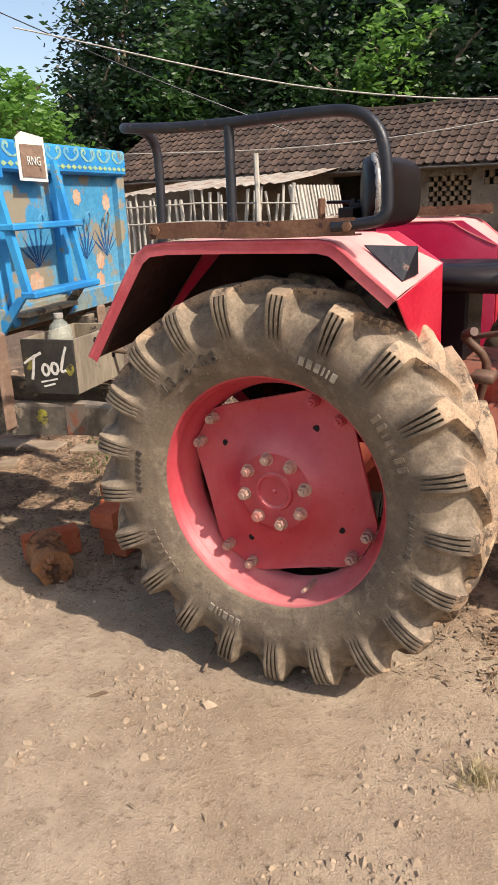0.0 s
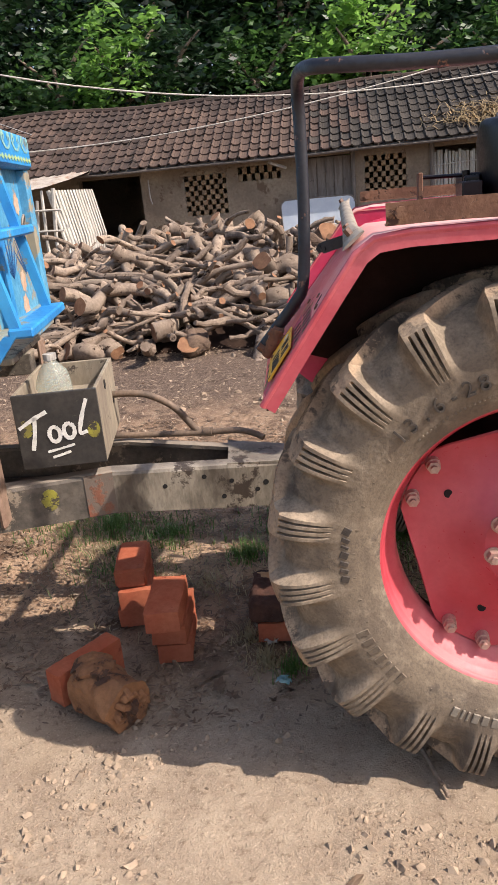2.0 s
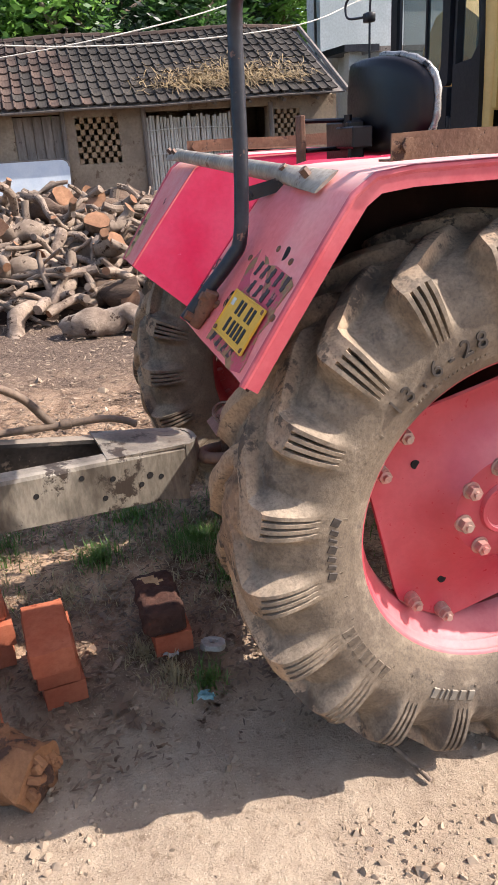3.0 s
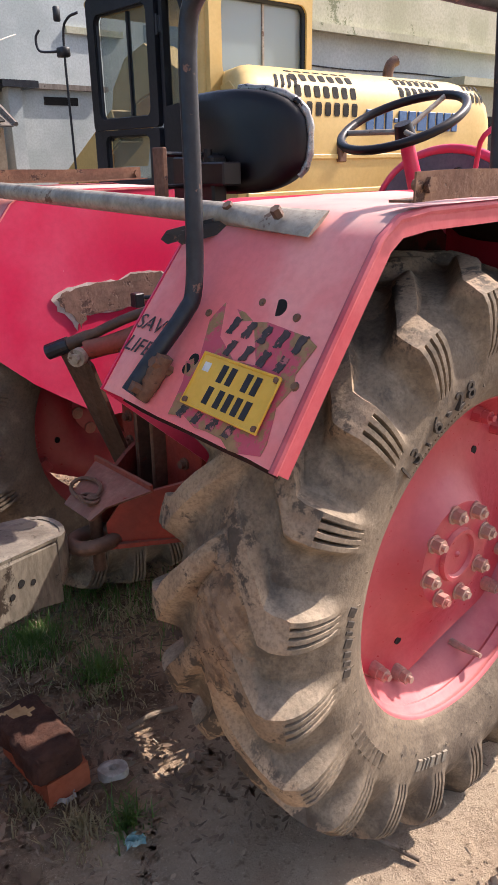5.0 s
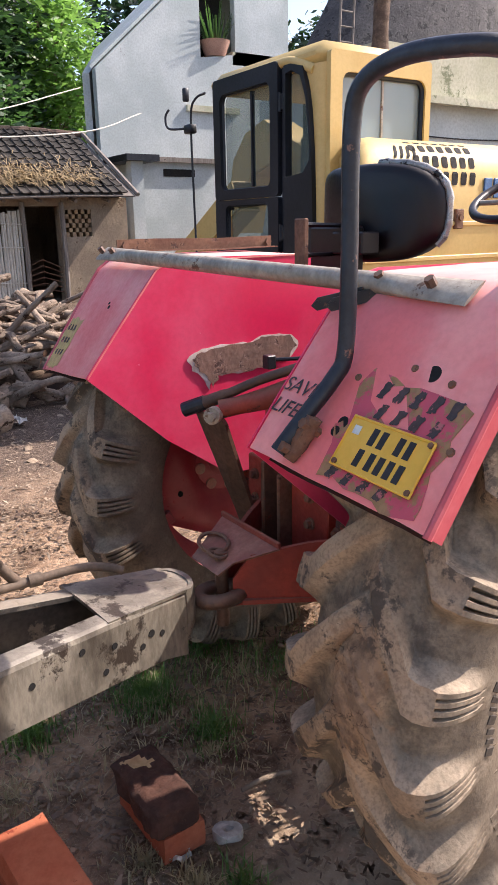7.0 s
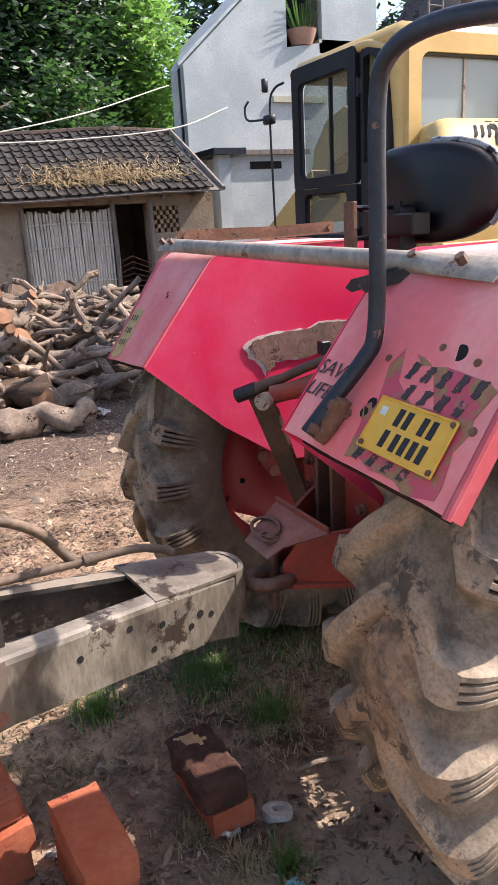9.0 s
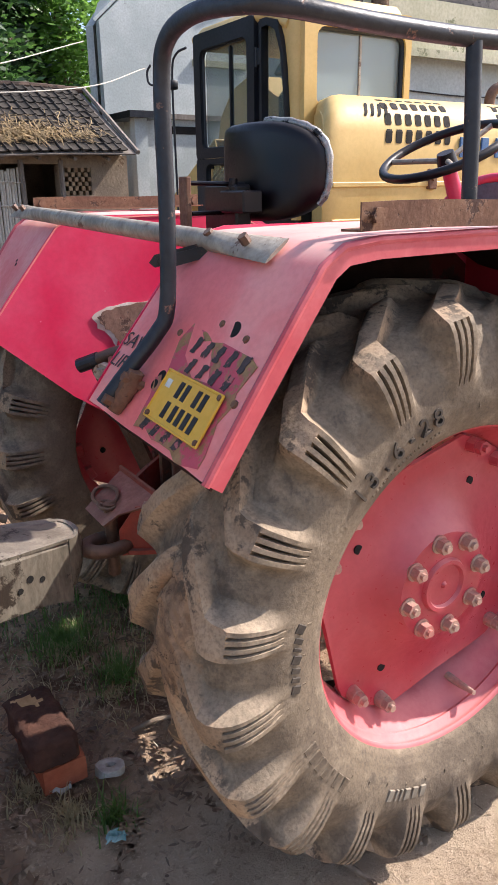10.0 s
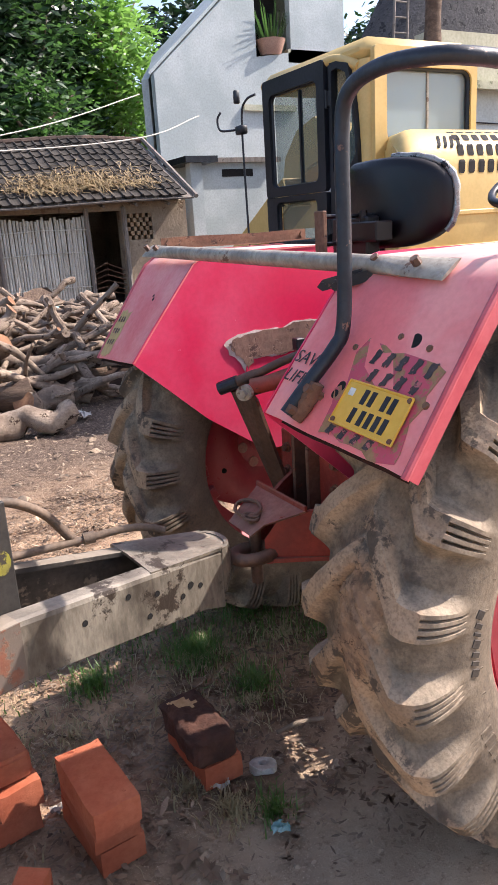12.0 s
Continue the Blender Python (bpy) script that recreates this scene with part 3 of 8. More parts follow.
WIDE = 0.30
PITCH = 2 * math.pi / LUGS
# half of the cross-section: the body (radius, depth) and the crest of a bar (radius, depth), from the bead to the middle of the tread
SECTION = [
    (0.381, 0.012, 0.381, 0.012), (0.395, -0.002, 0.395, -0.002), (0.403, -0.004, 0.403, -0.004), (0.407, -0.008, 0.407, -0.008), (0.412, -0.009, 0.412, -0.009),
    (0.43, -0.020, 0.43, -0.020), (0.47, -0.029, 0.47, -0.029), (0.500, -0.030, 0.503, -0.032), (0.522, -0.026, 0.527, -0.040), (0.545, -0.018, 0.556, -0.044),
    (0.565, -0.008, 0.572, -0.045), (0.578, 0.0, 0.592, -0.045), (0.590, 0.009, 0.612, -0.042), (0.599, 0.018, 0.630, -0.034), (0.602, 0.022, 0.638, -0.027), (0.608, 0.030, 0.648, -0.012),
    (0.613, 0.040, 0.654, 0.008), (0.617, 0.054, 0.657, 0.032), (0.621, 0.072, 0.659, 0.060), (0.624, 0.092, 0.660, 0.085), (0.626, 0.115, 0.661, 0.112), (0.627, 0.137, 0.662, 0.136), (0.628, 0.155, 0.662, 0.155),
]


def ahead(y):
    """How far a bar has turned ahead at a depth."""
    y = max(y, -0.02)
    return 0.0 if y < 0 else 0.02 * min(y / 0.02, 1) + max(0.0, y - 0.01) * 1.86


def tyre_mesh(far):
    """A moulded tractor tyre: worn bars with three slits at each shoulder, rounded troughs, dry mud packed in the tread."""
    kw = WIDE / 0.31
    half = [(rb, yb * kw if yb > 0 else yb, rt, yt * kw if yt > 0 else yt) for rb, yb, rt, yt in SECTION]
    sec = half + [(rb, WIDE - yb, rt, WIDE - yt) for rb, yb, rt, yt in half[-2::-1]]
    hw = 0.052
    us = [-1.95, -1.7, -1.45, -1.25, -1.05, -0.9, -0.62, -0.57, -0.43, -0.38, -0.11, -0.07, 0.07, 0.11, 0.38, 0.43, 0.57, 0.62, 0.9, 1.05, 1.25, 1.45, 1.7, 1.95]
    offs = [u * hw for u in us] + [PITCH / 2 + u * hw for u in us if abs(u) < 0.95]
    n_a, n_s = LUGS * len(offs), len(sec)
    slit_at = (-0.5, 0.0, 0.5)

    def bar(u):
        u = abs(u)
        if u < 0.95:
            return 1.0
        if u > 1.95:
            return 0.0
        return ((1.95 - u) / 1.0) ** 2.1

    verts = []
    for k in range(LUGS):
        a0 = radians(83.4) + PITCH * k
        for off in offs:
            for i, (rb, yb, rt, yt) in enumerate(sec):
                y = yt if i < n_s / 2 else WIDE - yt
                th = a0 + off - ahead(y)
                m = 0.0
                for inner in (False, True):
                    yy = WIDE - yt if inner else yt
                    if yy > 0.155:
                        continue
                    c = -ahead(yy) + (PITCH / 2 if inner else 0.0)
                    d = (off - ahead(y) - c + PITCH / 2) % PITCH - PITCH / 2
                    u = d / (hw * (1.0 - 0.12 * max(yy, 0) / 0.12))
                    w = bar(u) * min(1.0, max(0.0, (0.153 - yy) / 0.025))
                    if -0.046 <= yy < -0.031 and 0.515 < rt < 0.625 and any(abs(u - s) < 0.09 for s in slit_at):
                        w *= 0.45
                    m = max(m, w)
                deg = math.degrees(th) % 360
                wear = noise.noise((math.cos(th) * 9, math.sin(th) * 9, yb * 16))
                dirt = 0.0
                if not far:
                    dirt = max(0.0, 1 - ((deg - 176) / 19) ** 2) * max(0.0, 1 - ((yb - 0.125) / 0.075) ** 2)
                    dirt = max(0.0, dirt + 0.35 * noise.noise((deg * 0.25, yb * 30, 3)) - 0.18)
                if rb > 0.6:
                    m = max(m * (0.93 + 0.16 * wear), min(0.92, dirt * 1.5) * (0.85 + 0.2 * noise.noise((deg * 0.9, yb * 70, 8))))
                r, yv = rb + (rt - rb) * m, yb + (yt - yb) * m
                if rb > 0.5:
                    r += 0.0022 * noise.noise((th * 30, yb * 40, 5))
                p = polar(th, r * SHRINK, yv - PROUD)
                verts.append((p.x, 2 * YC - p.y if far else p.y, p.z))
    faces = []
    for k in range(n_a):
        a, b = k * n_s, (k + 1) % n_a * n_s
        for i in range(n_s - 1):
            q = (a + i, b + i, b + i + 1, a + i + 1)
            faces.append(q[::-1] if far else q)
    me = bpy.data.meshes.new("tyre")
    me.from_pydata(verts, [], faces)
    me.materials.append(RUBBER)
    me.polygons.foreach_set("use_smooth", [True] * len(faces))
    me.set_sharp_from_angle(angle=radians(42))
    return me


def rear_wheel(far):
    def flip(bm):
        if far:
            for v in bm.verts:
                v.co.y = 2 * YC - v.co.y
        return bm

    def P(name, bm, m, parent, label="", smooth=None):
        return part(name, flip(bm), m, parent, label, smooth)

    lobe = 20 if far else 59
    # the dished plate, a square with cut corners that meets the rim at four lobes
    bm = bmesh.new()
    ring_r = [0.0, 0.06, 0.118, 0.128, 0.15, 0.185, 0.225, 0.262, 1.0]
    ring_y = [0.022, 0.022, 0.023, 0.032, 0.050, 0.066, 0.076, 0.084, 0.076]
    seg = 72
    rings = []
    for r, y in zip(ring_r[1:], ring_y[1:]):
        row = []
        for k in range(seg):
            a = 2 * math.pi * k / seg
            b = (a - radians(lobe) + math.pi / 4) % (math.pi / 2) - math.pi / 4
            edge = min(0.322, 0.280 / max(math.cos(math.pi / 4 - abs(b)), 0.1))
            row.append(bm.verts.new(polar(a, edge if r == 1.0 else r, y)))
        rings.append(row)
    mid = bm.verts.new(polar(0, 0, ring_y[0]))
    for k in range(seg):
        j = (k + 1) % seg
        bm.faces.new((mid, rings[0][k], rings[0][j]))
        for a, b in zip(rings, rings[1:]):
            bm.faces.new((a[k], b[k], b[j], a[j]))
    bmesh.ops.recalc_face_normals(bm, faces=bm.faces)
    bm.normal_update()
    bmesh.ops.solidify(bm, geom=bm.faces[:], thickness=0.008)
    hole_y = min(v.co.y for v in bm.verts if 0.22 < math.hypot(v.co.x - WX, v.co.z - WZ) < 0.23)
    disc = P("rear_wheel", bm, WHEELRED, tractor, "dished red wheel plate with dust on its lower half", 40)
    bm = bmesh.new()
    lathe(bm, [(r * 0.968, y - PROUD) for r, y in [(0.381, 0.012), (0.388, 0.004), (0.393, 0.001), (0.397, 0.004), (0.395, 0.016), (0.381, 0.03), (0.375, 0.075), (0.353, 0.10), (0.343, 0.14), (0.375, 0.165), (0.381, 0.205), (0.397, 0.226),
               (0.393, 0.229), (0.381, 0.220), (0.365, 0.20), (0.360, 0.165), (0.330, 0.14), (0.338, 0.10), (0.354, 0.084), (0.364, 0.066), (0.368, 0.056), (0.363, 0.049), (0.366, 0.042), (0.375, 0.033), (0.3755, 0.026), (0.371, 0.020), (0.375, 0.014)]], (WX, 0, WZ), 96, True)
    P("rim", bm, WHEELRED, disc, "", 50)
    part("tyre", tyre_mesh(far), None, disc, "dust-covered black ribbed tractor tyre" if far else "dust-covered ribbed tractor tyre with cracked mud in its tread")
    bm = bmesh.new()
    lathe(bm, [(r, y - 0.012) for r, y in ((0.0, 0.018), (0.004, 0.018), (0.008, 0.025), (0.035, 0.026), (0.047, 0.024), (0.051, 0.016), (0.059, 0.016), (0.063, 0.025), (0.065, 0.036))], (WX, 0, WZ), 40)
    P("hub_cap", bm, WHEELRED, disc, "", 40)
    for k in range(8):
        a = radians(12 + 45 * k)
        bm = bmesh.new()
        c = polar(a, 0.104, 0)
        cyl(bm, c + V(0, 0.030, 0), c + V(0, 0.012, 0), 0.021, seg=16)
        cyl(bm, c + V(0, 0.012, 0), c + V(0, -0.008, 0), 0.0165, seg=6)
        cyl(bm, c + V(0, -0.008, 0), c + V(0, -0.016, 0), 0.008, seg=10)
        P("wheel_nut", bm, NUT, disc)
    for q in range(4):
        for d, r in ((-9.0, 0.304), (9.0, 0.304)):
            a = radians(lobe + 90 * q + d)
            bm = bmesh.new()
            c = polar(a, r, 0)
            cyl(bm, c + V(0, 0.084, 0), c + V(0, 0.050, 0), 0.019, 0.017, seg=14)
            cyl(bm, c + V(0, 0.050, 0), c + V(0, 0.034, 0), 0.0155, seg=6)
            cyl(bm, c + V(0, 0.034, 0), c + V(0, 0.024, 0), 0.008, seg=10)
            box(bm, (-0.024, 0.074, -0.004), (0.024, 0.104, 0.036), Matrix.Translation(polar(a, r - 0.004, 0)) @ Matrix.Rotation(math.pi / 2 - a, 4, "Y"), 0.004)
            P("rim_clamp", bm, NUT if q != 0 and not far else WHEELRED, disc)
        bm = bmesh.new()
        c = polar(radians(lobe + 0.5 + 90 * q), 0.228, 0)
        cyl(bm, c + V(0, hole_y + 0.012, 0), c + V(0, hole_y - 0.0012, 0), 0.0105, seg=14)
        P("plate_hole", bm, DARK, disc)
    bm = bmesh.new()
    v0 = polar(radians(-71.5), 0.325, 0.07)
    tube(bm, [v0, polar(radians(-71.5), 0.325, 0.03), polar(radians(-71.5), 0.32, -0.015)], [0.010, 0.009, 0.006], 10)
    P("valve", bm, NUT, disc)
    return disc


near_wheel = rear_wheel(False)
far_wheel = rear_wheel(True)


# raised writing on the near tyre: the size can be read, makers' names are plain bars
def text_mesh(text, size, depth):
    cu = bpy.data.curves.new("writing", "FONT")
    cu.body, cu.size, cu.extrude, cu.align_x, cu.align_y = text, size, depth, "CENTER", "CENTER"
    ob = bpy.data.objects.new("writing", cu)
    scene.collection.objects.link(ob)
    me = bpy.data.meshes.new_from_object(ob.evaluated_get(bpy.context.evaluated_depsgraph_get()))
    bpy.data.objects.remove(ob)
    return me


def side_y(r):
    pts = [(0.386, 0.006), (0.395, -0.002), (0.403, -0.004), (0.407, -0.008), (0.412, -0.009), (0.43, -0.020), (0.47, -0.029), (0.51, -0.030), (0.545, -0.023), (0.575, -0.008)]
    for (r0, y0), (r1, y1) in zip(pts, pts[1:]):
        if r <= r1:
            return y0 + (y1 - y0) * (r - r0) / (r1 - r0)
    return pts[-1][1]


def arc_text(text, a_mid, r, size, step):
    bm = bmesh.new()
    n = len(text)
    for i, ch in enumerate(text):
        a = a_mid - (i - (n - 1) / 2) * step / r
        me = text_mesh(ch, size, 0.0046)
        c = polar(a, r * SHRINK, side_y(r) - 0.0005 - PROUD)
        m = Matrix.Translation(c) @ Matrix.Rotation(-(a - math.pi / 2), 4, "Y") @ Matrix.Rotation(math.pi / 2, 4, "X")
        k = len(bm.verts)
        bm.from_mesh(me)
        bmesh.ops.transform(bm, matrix=m, verts=bm.verts[k:])
        bpy.data.meshes.remove(me)
    return bm


def arc_bars(a_mid, r, lens, height, gap=0.006, lean=0.0, up=0.0026):
    """A row of plain raised bars along the sidewall."""
    bm = bmesh.new()
    at = -sum(lens) / 2 - gap * (len(lens) - 1) / 2
    for w in lens:
        a = a_mid - (at + w / 2) / r
        m = Matrix.Translation(polar(a, r * SHRINK, side_y(r) - PROUD)) @ Matrix.Rotation(-(a - math.pi / 2) + lean, 4, "Y")
        box(bm, (-w / 2, -up, -height / 2), (w / 2, 0.003, height / 2), m, 0.0008)
        at += w + gap
    return bm


part("size_writing", arc_text("13.6-28", radians(122), 0.462, 0.050, 0.036), DARKWRITING, near_wheel, "raised tyre size figures")
SCRIPT = [0.016, 0.010, 0.011, 0.017, 0.007, 0.011, 0.018]
BLOCK = [0.015, 0.015, 0.006, 0.014, 0.016, 0.015, 0.015]
for mid, row, tall, gap, lean, stuffing in ((176, SCRIPT, 0.019, 0.009, 0.35, DARKWRITING), (-4, SCRIPT, 0.019, 0.009, 0.35, DARKWRITING), (213, BLOCK, 0.030, 0.013, 0.0, RUBBER), (30, BLOCK, 0.030, 0.013, 0.0, RUBBER), (66, [0.016, 0.016, 0.016, 0.006, 0.006, 0.016], 0.026, 0.009, 0.0, PALERUBBER), (250, [0.016, 0.016, 0.016, 0.006, 0.006, 0.016], 0.026, 0.009, 0.0, PALERUBBER)):
    parts("maker_bar", arc_bars(radians(mid), 0.467, row, tall, gap, lean), stuffing, near_wheel, "raised bar of rubber writing")
part("small_mark", arc_bars(radians(120), 0.424, [0.006] * 18, 0.009, 0.005, 0.0, 0.0012), RUBBER, near_wheel, "row of tiny raised marks")
bm = bmesh.new()
for k in range(44):
    if k % 11 in (3, 4):
        continue
    a = radians(4 + 360 / 44 * k)
    ln = 0.007 + 0.003 * ((k * 7) % 3)
    box(bm, (-0.0012, -0.0008, -ln / 2), (0.0015, 0.006, ln / 2), Matrix.Translation(polar(a, 0.446 * SHRINK, side_y(0.446) - PROUD)) @ Matrix.Rotation(-(a - math.pi / 2), 4, "Y"))
parts("sidewall_mark", bm, RUBBER, near_wheel)
# the mudguards
FENDER = [(-0.592, 1.028), (-0.517, 1.139), (-0.428, 1.268), (-0.380, 1.335), (-0.340, 1.362), (-0.27, 1.370), (-0.05, 1.372), (0.19, 1.372), (0.235, 1.364), (0.265, 1.345), (0.33, 1.290), (0.402, 1.232)]


def fender(far):
    def Y(y):
        return 2 * YC + 0.02 - y if far else y

    rows = []
    for i, (x, z) in enumerate(FENDER):
        row = []
        for j in range(9):
            f = j / 8
            rear = max(0.0, (-0.3 - x) / 0.29)
            front = max(0.0, (x - 0.265) / 0.137)
            dent = 0.004 * noise.noise((x * 7, f * 4 + (9 if far else 0), 2.0))
            row.append(V(x - 0.020 * f * rear, Y(-0.052 + 0.430 * f), z + 0.036 * f * rear + 0.05 * f * front + dent))
        rows.append(row)
    bm = bmesh.new()
    strip(bm, rows if not far else rows[::-1], -0.004)
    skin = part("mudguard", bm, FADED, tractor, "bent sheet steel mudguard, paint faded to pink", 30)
    # dark muddy sheet that puts the underside's shade into its colour
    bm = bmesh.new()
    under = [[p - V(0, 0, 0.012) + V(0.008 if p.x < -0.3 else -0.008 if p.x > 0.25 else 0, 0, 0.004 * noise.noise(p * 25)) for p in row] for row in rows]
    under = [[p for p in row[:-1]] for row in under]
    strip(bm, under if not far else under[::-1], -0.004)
    part("dark_lining", bm, MUDSHADE, skin, "dark muddy lining coloured for the shade under the mudguard", 40)
    # outer lip, turned down
    bm = bmesh.new()
    edge = [V(x, Y(-0.054), z) for x, z in FENDER]
    inner = []
    for i, p in enumerate(edge):
        d = (edge[min(i + 1, len(edge) - 1)] - edge[max(i - 1, 0)]).normalized()
        inner.append(p - 0.032 * V(-d.z, 0, d.x))
    strip(bm, [edge, inner] if not far else [inner, edge], 0.004)
    tube(bm, [p + V(0, 0, -0.003) for p in edge], 0.0075, 8)
    part("lip", bm, LIP, skin, "turned edge with paint rubbed off", 40)
    # upright inner wall between the mudguard and the axle
    w = Y(0.372)
    poly = [(-0.616, 1.064), (-0.372, 0.845), (-0.16, 0.70), (0.30, 0.70), (0.408, 0.98), (0.404, 1.282), (0.268, 1.372), (-0.30, 1.376), (-0.345, 1.366), (-0.388, 1.345), (-0.440, 1.283), (-0.536, 1.166)]
    bm = bmesh.new()
    plate(bm, [(x, w, z) for x, z in (poly if far else poly[::-1])], 0.004)
    wall = part("side_panel", bm, CRIMSON, tractor, "glossy crimson inner panel of the mudguard")
    # second dark muddy sheet, coloured for the shade behind the tyre
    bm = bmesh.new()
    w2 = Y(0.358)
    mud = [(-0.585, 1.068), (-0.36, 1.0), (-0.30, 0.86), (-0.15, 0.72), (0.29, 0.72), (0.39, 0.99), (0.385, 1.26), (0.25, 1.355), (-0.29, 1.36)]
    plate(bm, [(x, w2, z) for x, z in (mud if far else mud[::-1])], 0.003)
    part("dark_backing", bm, MUDSHADE, wall, "dark muddy sheet coloured for the shade on the wheel side")
    bm = bmesh.new()
    plate(bm, [(0.403, Y(-0.046), 1.226), (0.405, Y(0.372), 1.280), (0.410, Y(0.372), 0.98), (0.400, Y(0.20), 1.02)], 0.004)
    part("front_panel", bm, RED, tractor)
    return skin, wall


near_fender, near_wall = fender(False)
far_fender, far_wall = fender(True)


def on_slope(u, f, lift, far=False):
    """A place on the rear slope of a mudguard: u from its top to its lower edge, f from the outer to the inner edge."""
    x, z = -0.380 - 0.212 * u, 1.335 - 0.307 * u
    n = V(-0.823, 0, 0.568)
    y = -0.052 + 0.430 * f
    p = V(x - 0.020 * f * (0.17 + 0.83 * u), 2 * YC + 0.02 - y if far else y, z + 0.036 * f * (0.17 + 0.83 * u))
    return p + n * lift


def slope_patch(bm, u0, u1, f0, f1, lift, thick, far=False, shear=0.0, rag=0.0, mat=0):
    """A small flat piece on the rear slope."""
    pts = []
    for u, f in ((u0, f0), (u0, f1), (u1, f1), (u1, f0)):
        pts.append((u, f + shear * (u - u0)))
    if rag:
        out = []
        for (ua, fa), (ub, fb) in zip(pts, pts[1:] + pts[:1]):
            for k in range(7):
                t = k / 7
                out.append((ua + (ub - ua) * t + random.uniform(-rag, rag), fa + (fb - fa) * t + random.uniform(-rag, rag)))
        pts = out
    top = [bm.verts.new(on_slope(u, f, lift + thick, far)) for u, f in pts]
    low = [bm.verts.new(on_slope(u, f, lift, far)) for u, f in pts]
    bm.faces.new(top).material_index = mat
    k = len(pts)
    for i in range(k):
        bm.faces.new((top[i], low[i], low[(i + 1) % k], top[(i + 1) % k])).material_index = mat


# painted number, now bars, flaking on the near mudguard, and the plate bolted over it
bm = bmesh.new()
slope_patch(bm, 0.43, 0.975, 0.07, 0.58, 0.0015, 0.0008, rag=0.03)
part("paint_patch", bm, OLDYEL, near_fender, "flaking patch of old yellow paint")
bm = bmesh.new()
for k in range(5):
    slope_patch(bm, 0.455, 0.535, 0.09 + 0.085 * k, 0.125 + 0.085 * k, 0.0026, 0.0006, shear=0.25, rag=0.005)
for k in range(4):
    slope_patch(bm, 0.560, 0.632, 0.13 + 0.088 * k, 0.165 + 0.088 * k, 0.0026, 0.0006, shear=0.25, rag=0.005)
for k in range(4):
    slope_patch(bm, 0.905, 0.960, 0.22 + 0.085 * k, 0.255 + 0.085 * k, 0.0026, 0.0006, shear=0.3, rag=0.004)
parts("painted_bar", bm, FADEDINK, near_fender, "worn black bar of old painted writing")


def slope_text(text, u, f, size, far, parent, material, name):
    """Flat painted letters on a rear slope, read from behind."""
    me = text_mesh(text, size, 0.0003)
    o, e1, e2 = on_slope(u, f, 0.0062, far), on_slope(u, f - 0.1, 0.0062, far), on_slope(u - 0.1, f, 0.0062, far)
    ax, az = (e1 - o).normalized(), (e2 - o).normalized()
    for v in me.vertices:
        x, y = v.co.x, v.co.y
        v.co = o + ax * (x + 0.25 * y) + az * y + ax.cross(az) * v.co.z
    me.materials.append(material)
    return part(name, me, None, parent, "worn hand-painted words")


slope_text("SAVE", 0.61, 0.875, 0.042, False, near_fender, FADEDINK, "painted_words")
slope_text("LIFE", 0.735, 0.90, 0.042, False, near_fender, FADEDINK, "painted_words")
PU0, PU1, PF0, PF1 = 0.652, 0.895, 0.115, 0.515
bm = bmesh.new()
slope_patch(bm, PU0, PU1, PF0, PF1, 0.006, 0.0025)
number_plate = part("number_plate", bm, PLATEYEL, tractor, "yellow number plate with black bars")
bm = bmesh.new()
for u0, f0, n in ((0.677, 0.365, 2), (0.677, 0.235, 2), (0.785, 0.385, 1), (0.785, 0.325, 4)):
    for k in range(n):
        slope_patch(bm, u0, u0 + 0.082, f0 - 0.047 * k, f0 - 0.047 * k + 0.028, 0.0088, 0.001, shear=0.05)
parts("plate_bar", bm, INK, number_plate)
bm = bmesh.new()
tube(bm, [on_slope(u, f, 0.009) for u, f in ((PU0, PF0), (PU0, PF1), (PU1, PF1), (PU1, PF0), (PU0, PF0))], 0.0025, 6)
part("plate_edge", bm, PLATEYEL, number_plate)
bm = bmesh.new()
slope_patch(bm, 0.69, 0.732, 0.455, 0.49, 0.0088, 0.0006)
part("sticker", bm, WHITEINK, number_plate, "small pale square sticker")
for u, f in ((0.665, 0.13), (0.88, 0.13), (0.88, 0.50)):
    bm = bmesh.new()
    cyl(bm, on_slope(u, f, 0.006), on_slope(u, f, 0.012), 0.006, 0.005, 8)
    part("screw", bm, RUST, number_plate)
for u, f, r, m in ((0.365, 0.285, 0.0155, DARK), (0.70, 0.575, 0.012, DARK), (0.75, 0.59, 0.010, DARK)):
    bm = bmesh.new()
    cyl(bm, on_slope(u, f, -0.002), on_slope(u, f, 0.0022), r, r * 0.95, 18)
    part("rust_hole", bm, m, near_fender)
for u, f in ((0.39, 0.185), (0.36, 0.375), (0.66, 0.06), (0.47, 0.62)):
    bm = bmesh.new()
    cyl(bm, on_slope(u, f, 0.0), on_slope(u, f, 0.005), 0.008, 0.006, 8)
    part("rusty_rivet", bm, RUST, near_fender)
bm = bmesh.new()
slope_patch(bm, 0.50, 0.97, 0.02, 0.27, 0.0015, 0.0008, True, rag=0.02)
part("paint_patch", bm, PALEYEL, far_fender, "faded pale yellow paint patch")
bm = bmesh.new()
for r in range(3):
    for k in range(3):
        slope_patch(bm, 0.56 + 0.12 * r, 0.61 + 0.12 * r, 0.06 + 0.06 * k, 0.09 + 0.06 * k, 0.0026, 0.0006, True, rag=0.006)
parts("painted_bar", bm, FADEDINK, far_fender, "faint worn bar of painted writing")
for u in (0.33, 0.36):
    bm = bmesh.new()
    cyl(bm, on_slope(u, 0.25 + u, -0.002, True), on_slope(u, 0.25 + u, 0.003, True), 0.007, seg=10)
    part("rust_hole", bm, DARK, far_fender)

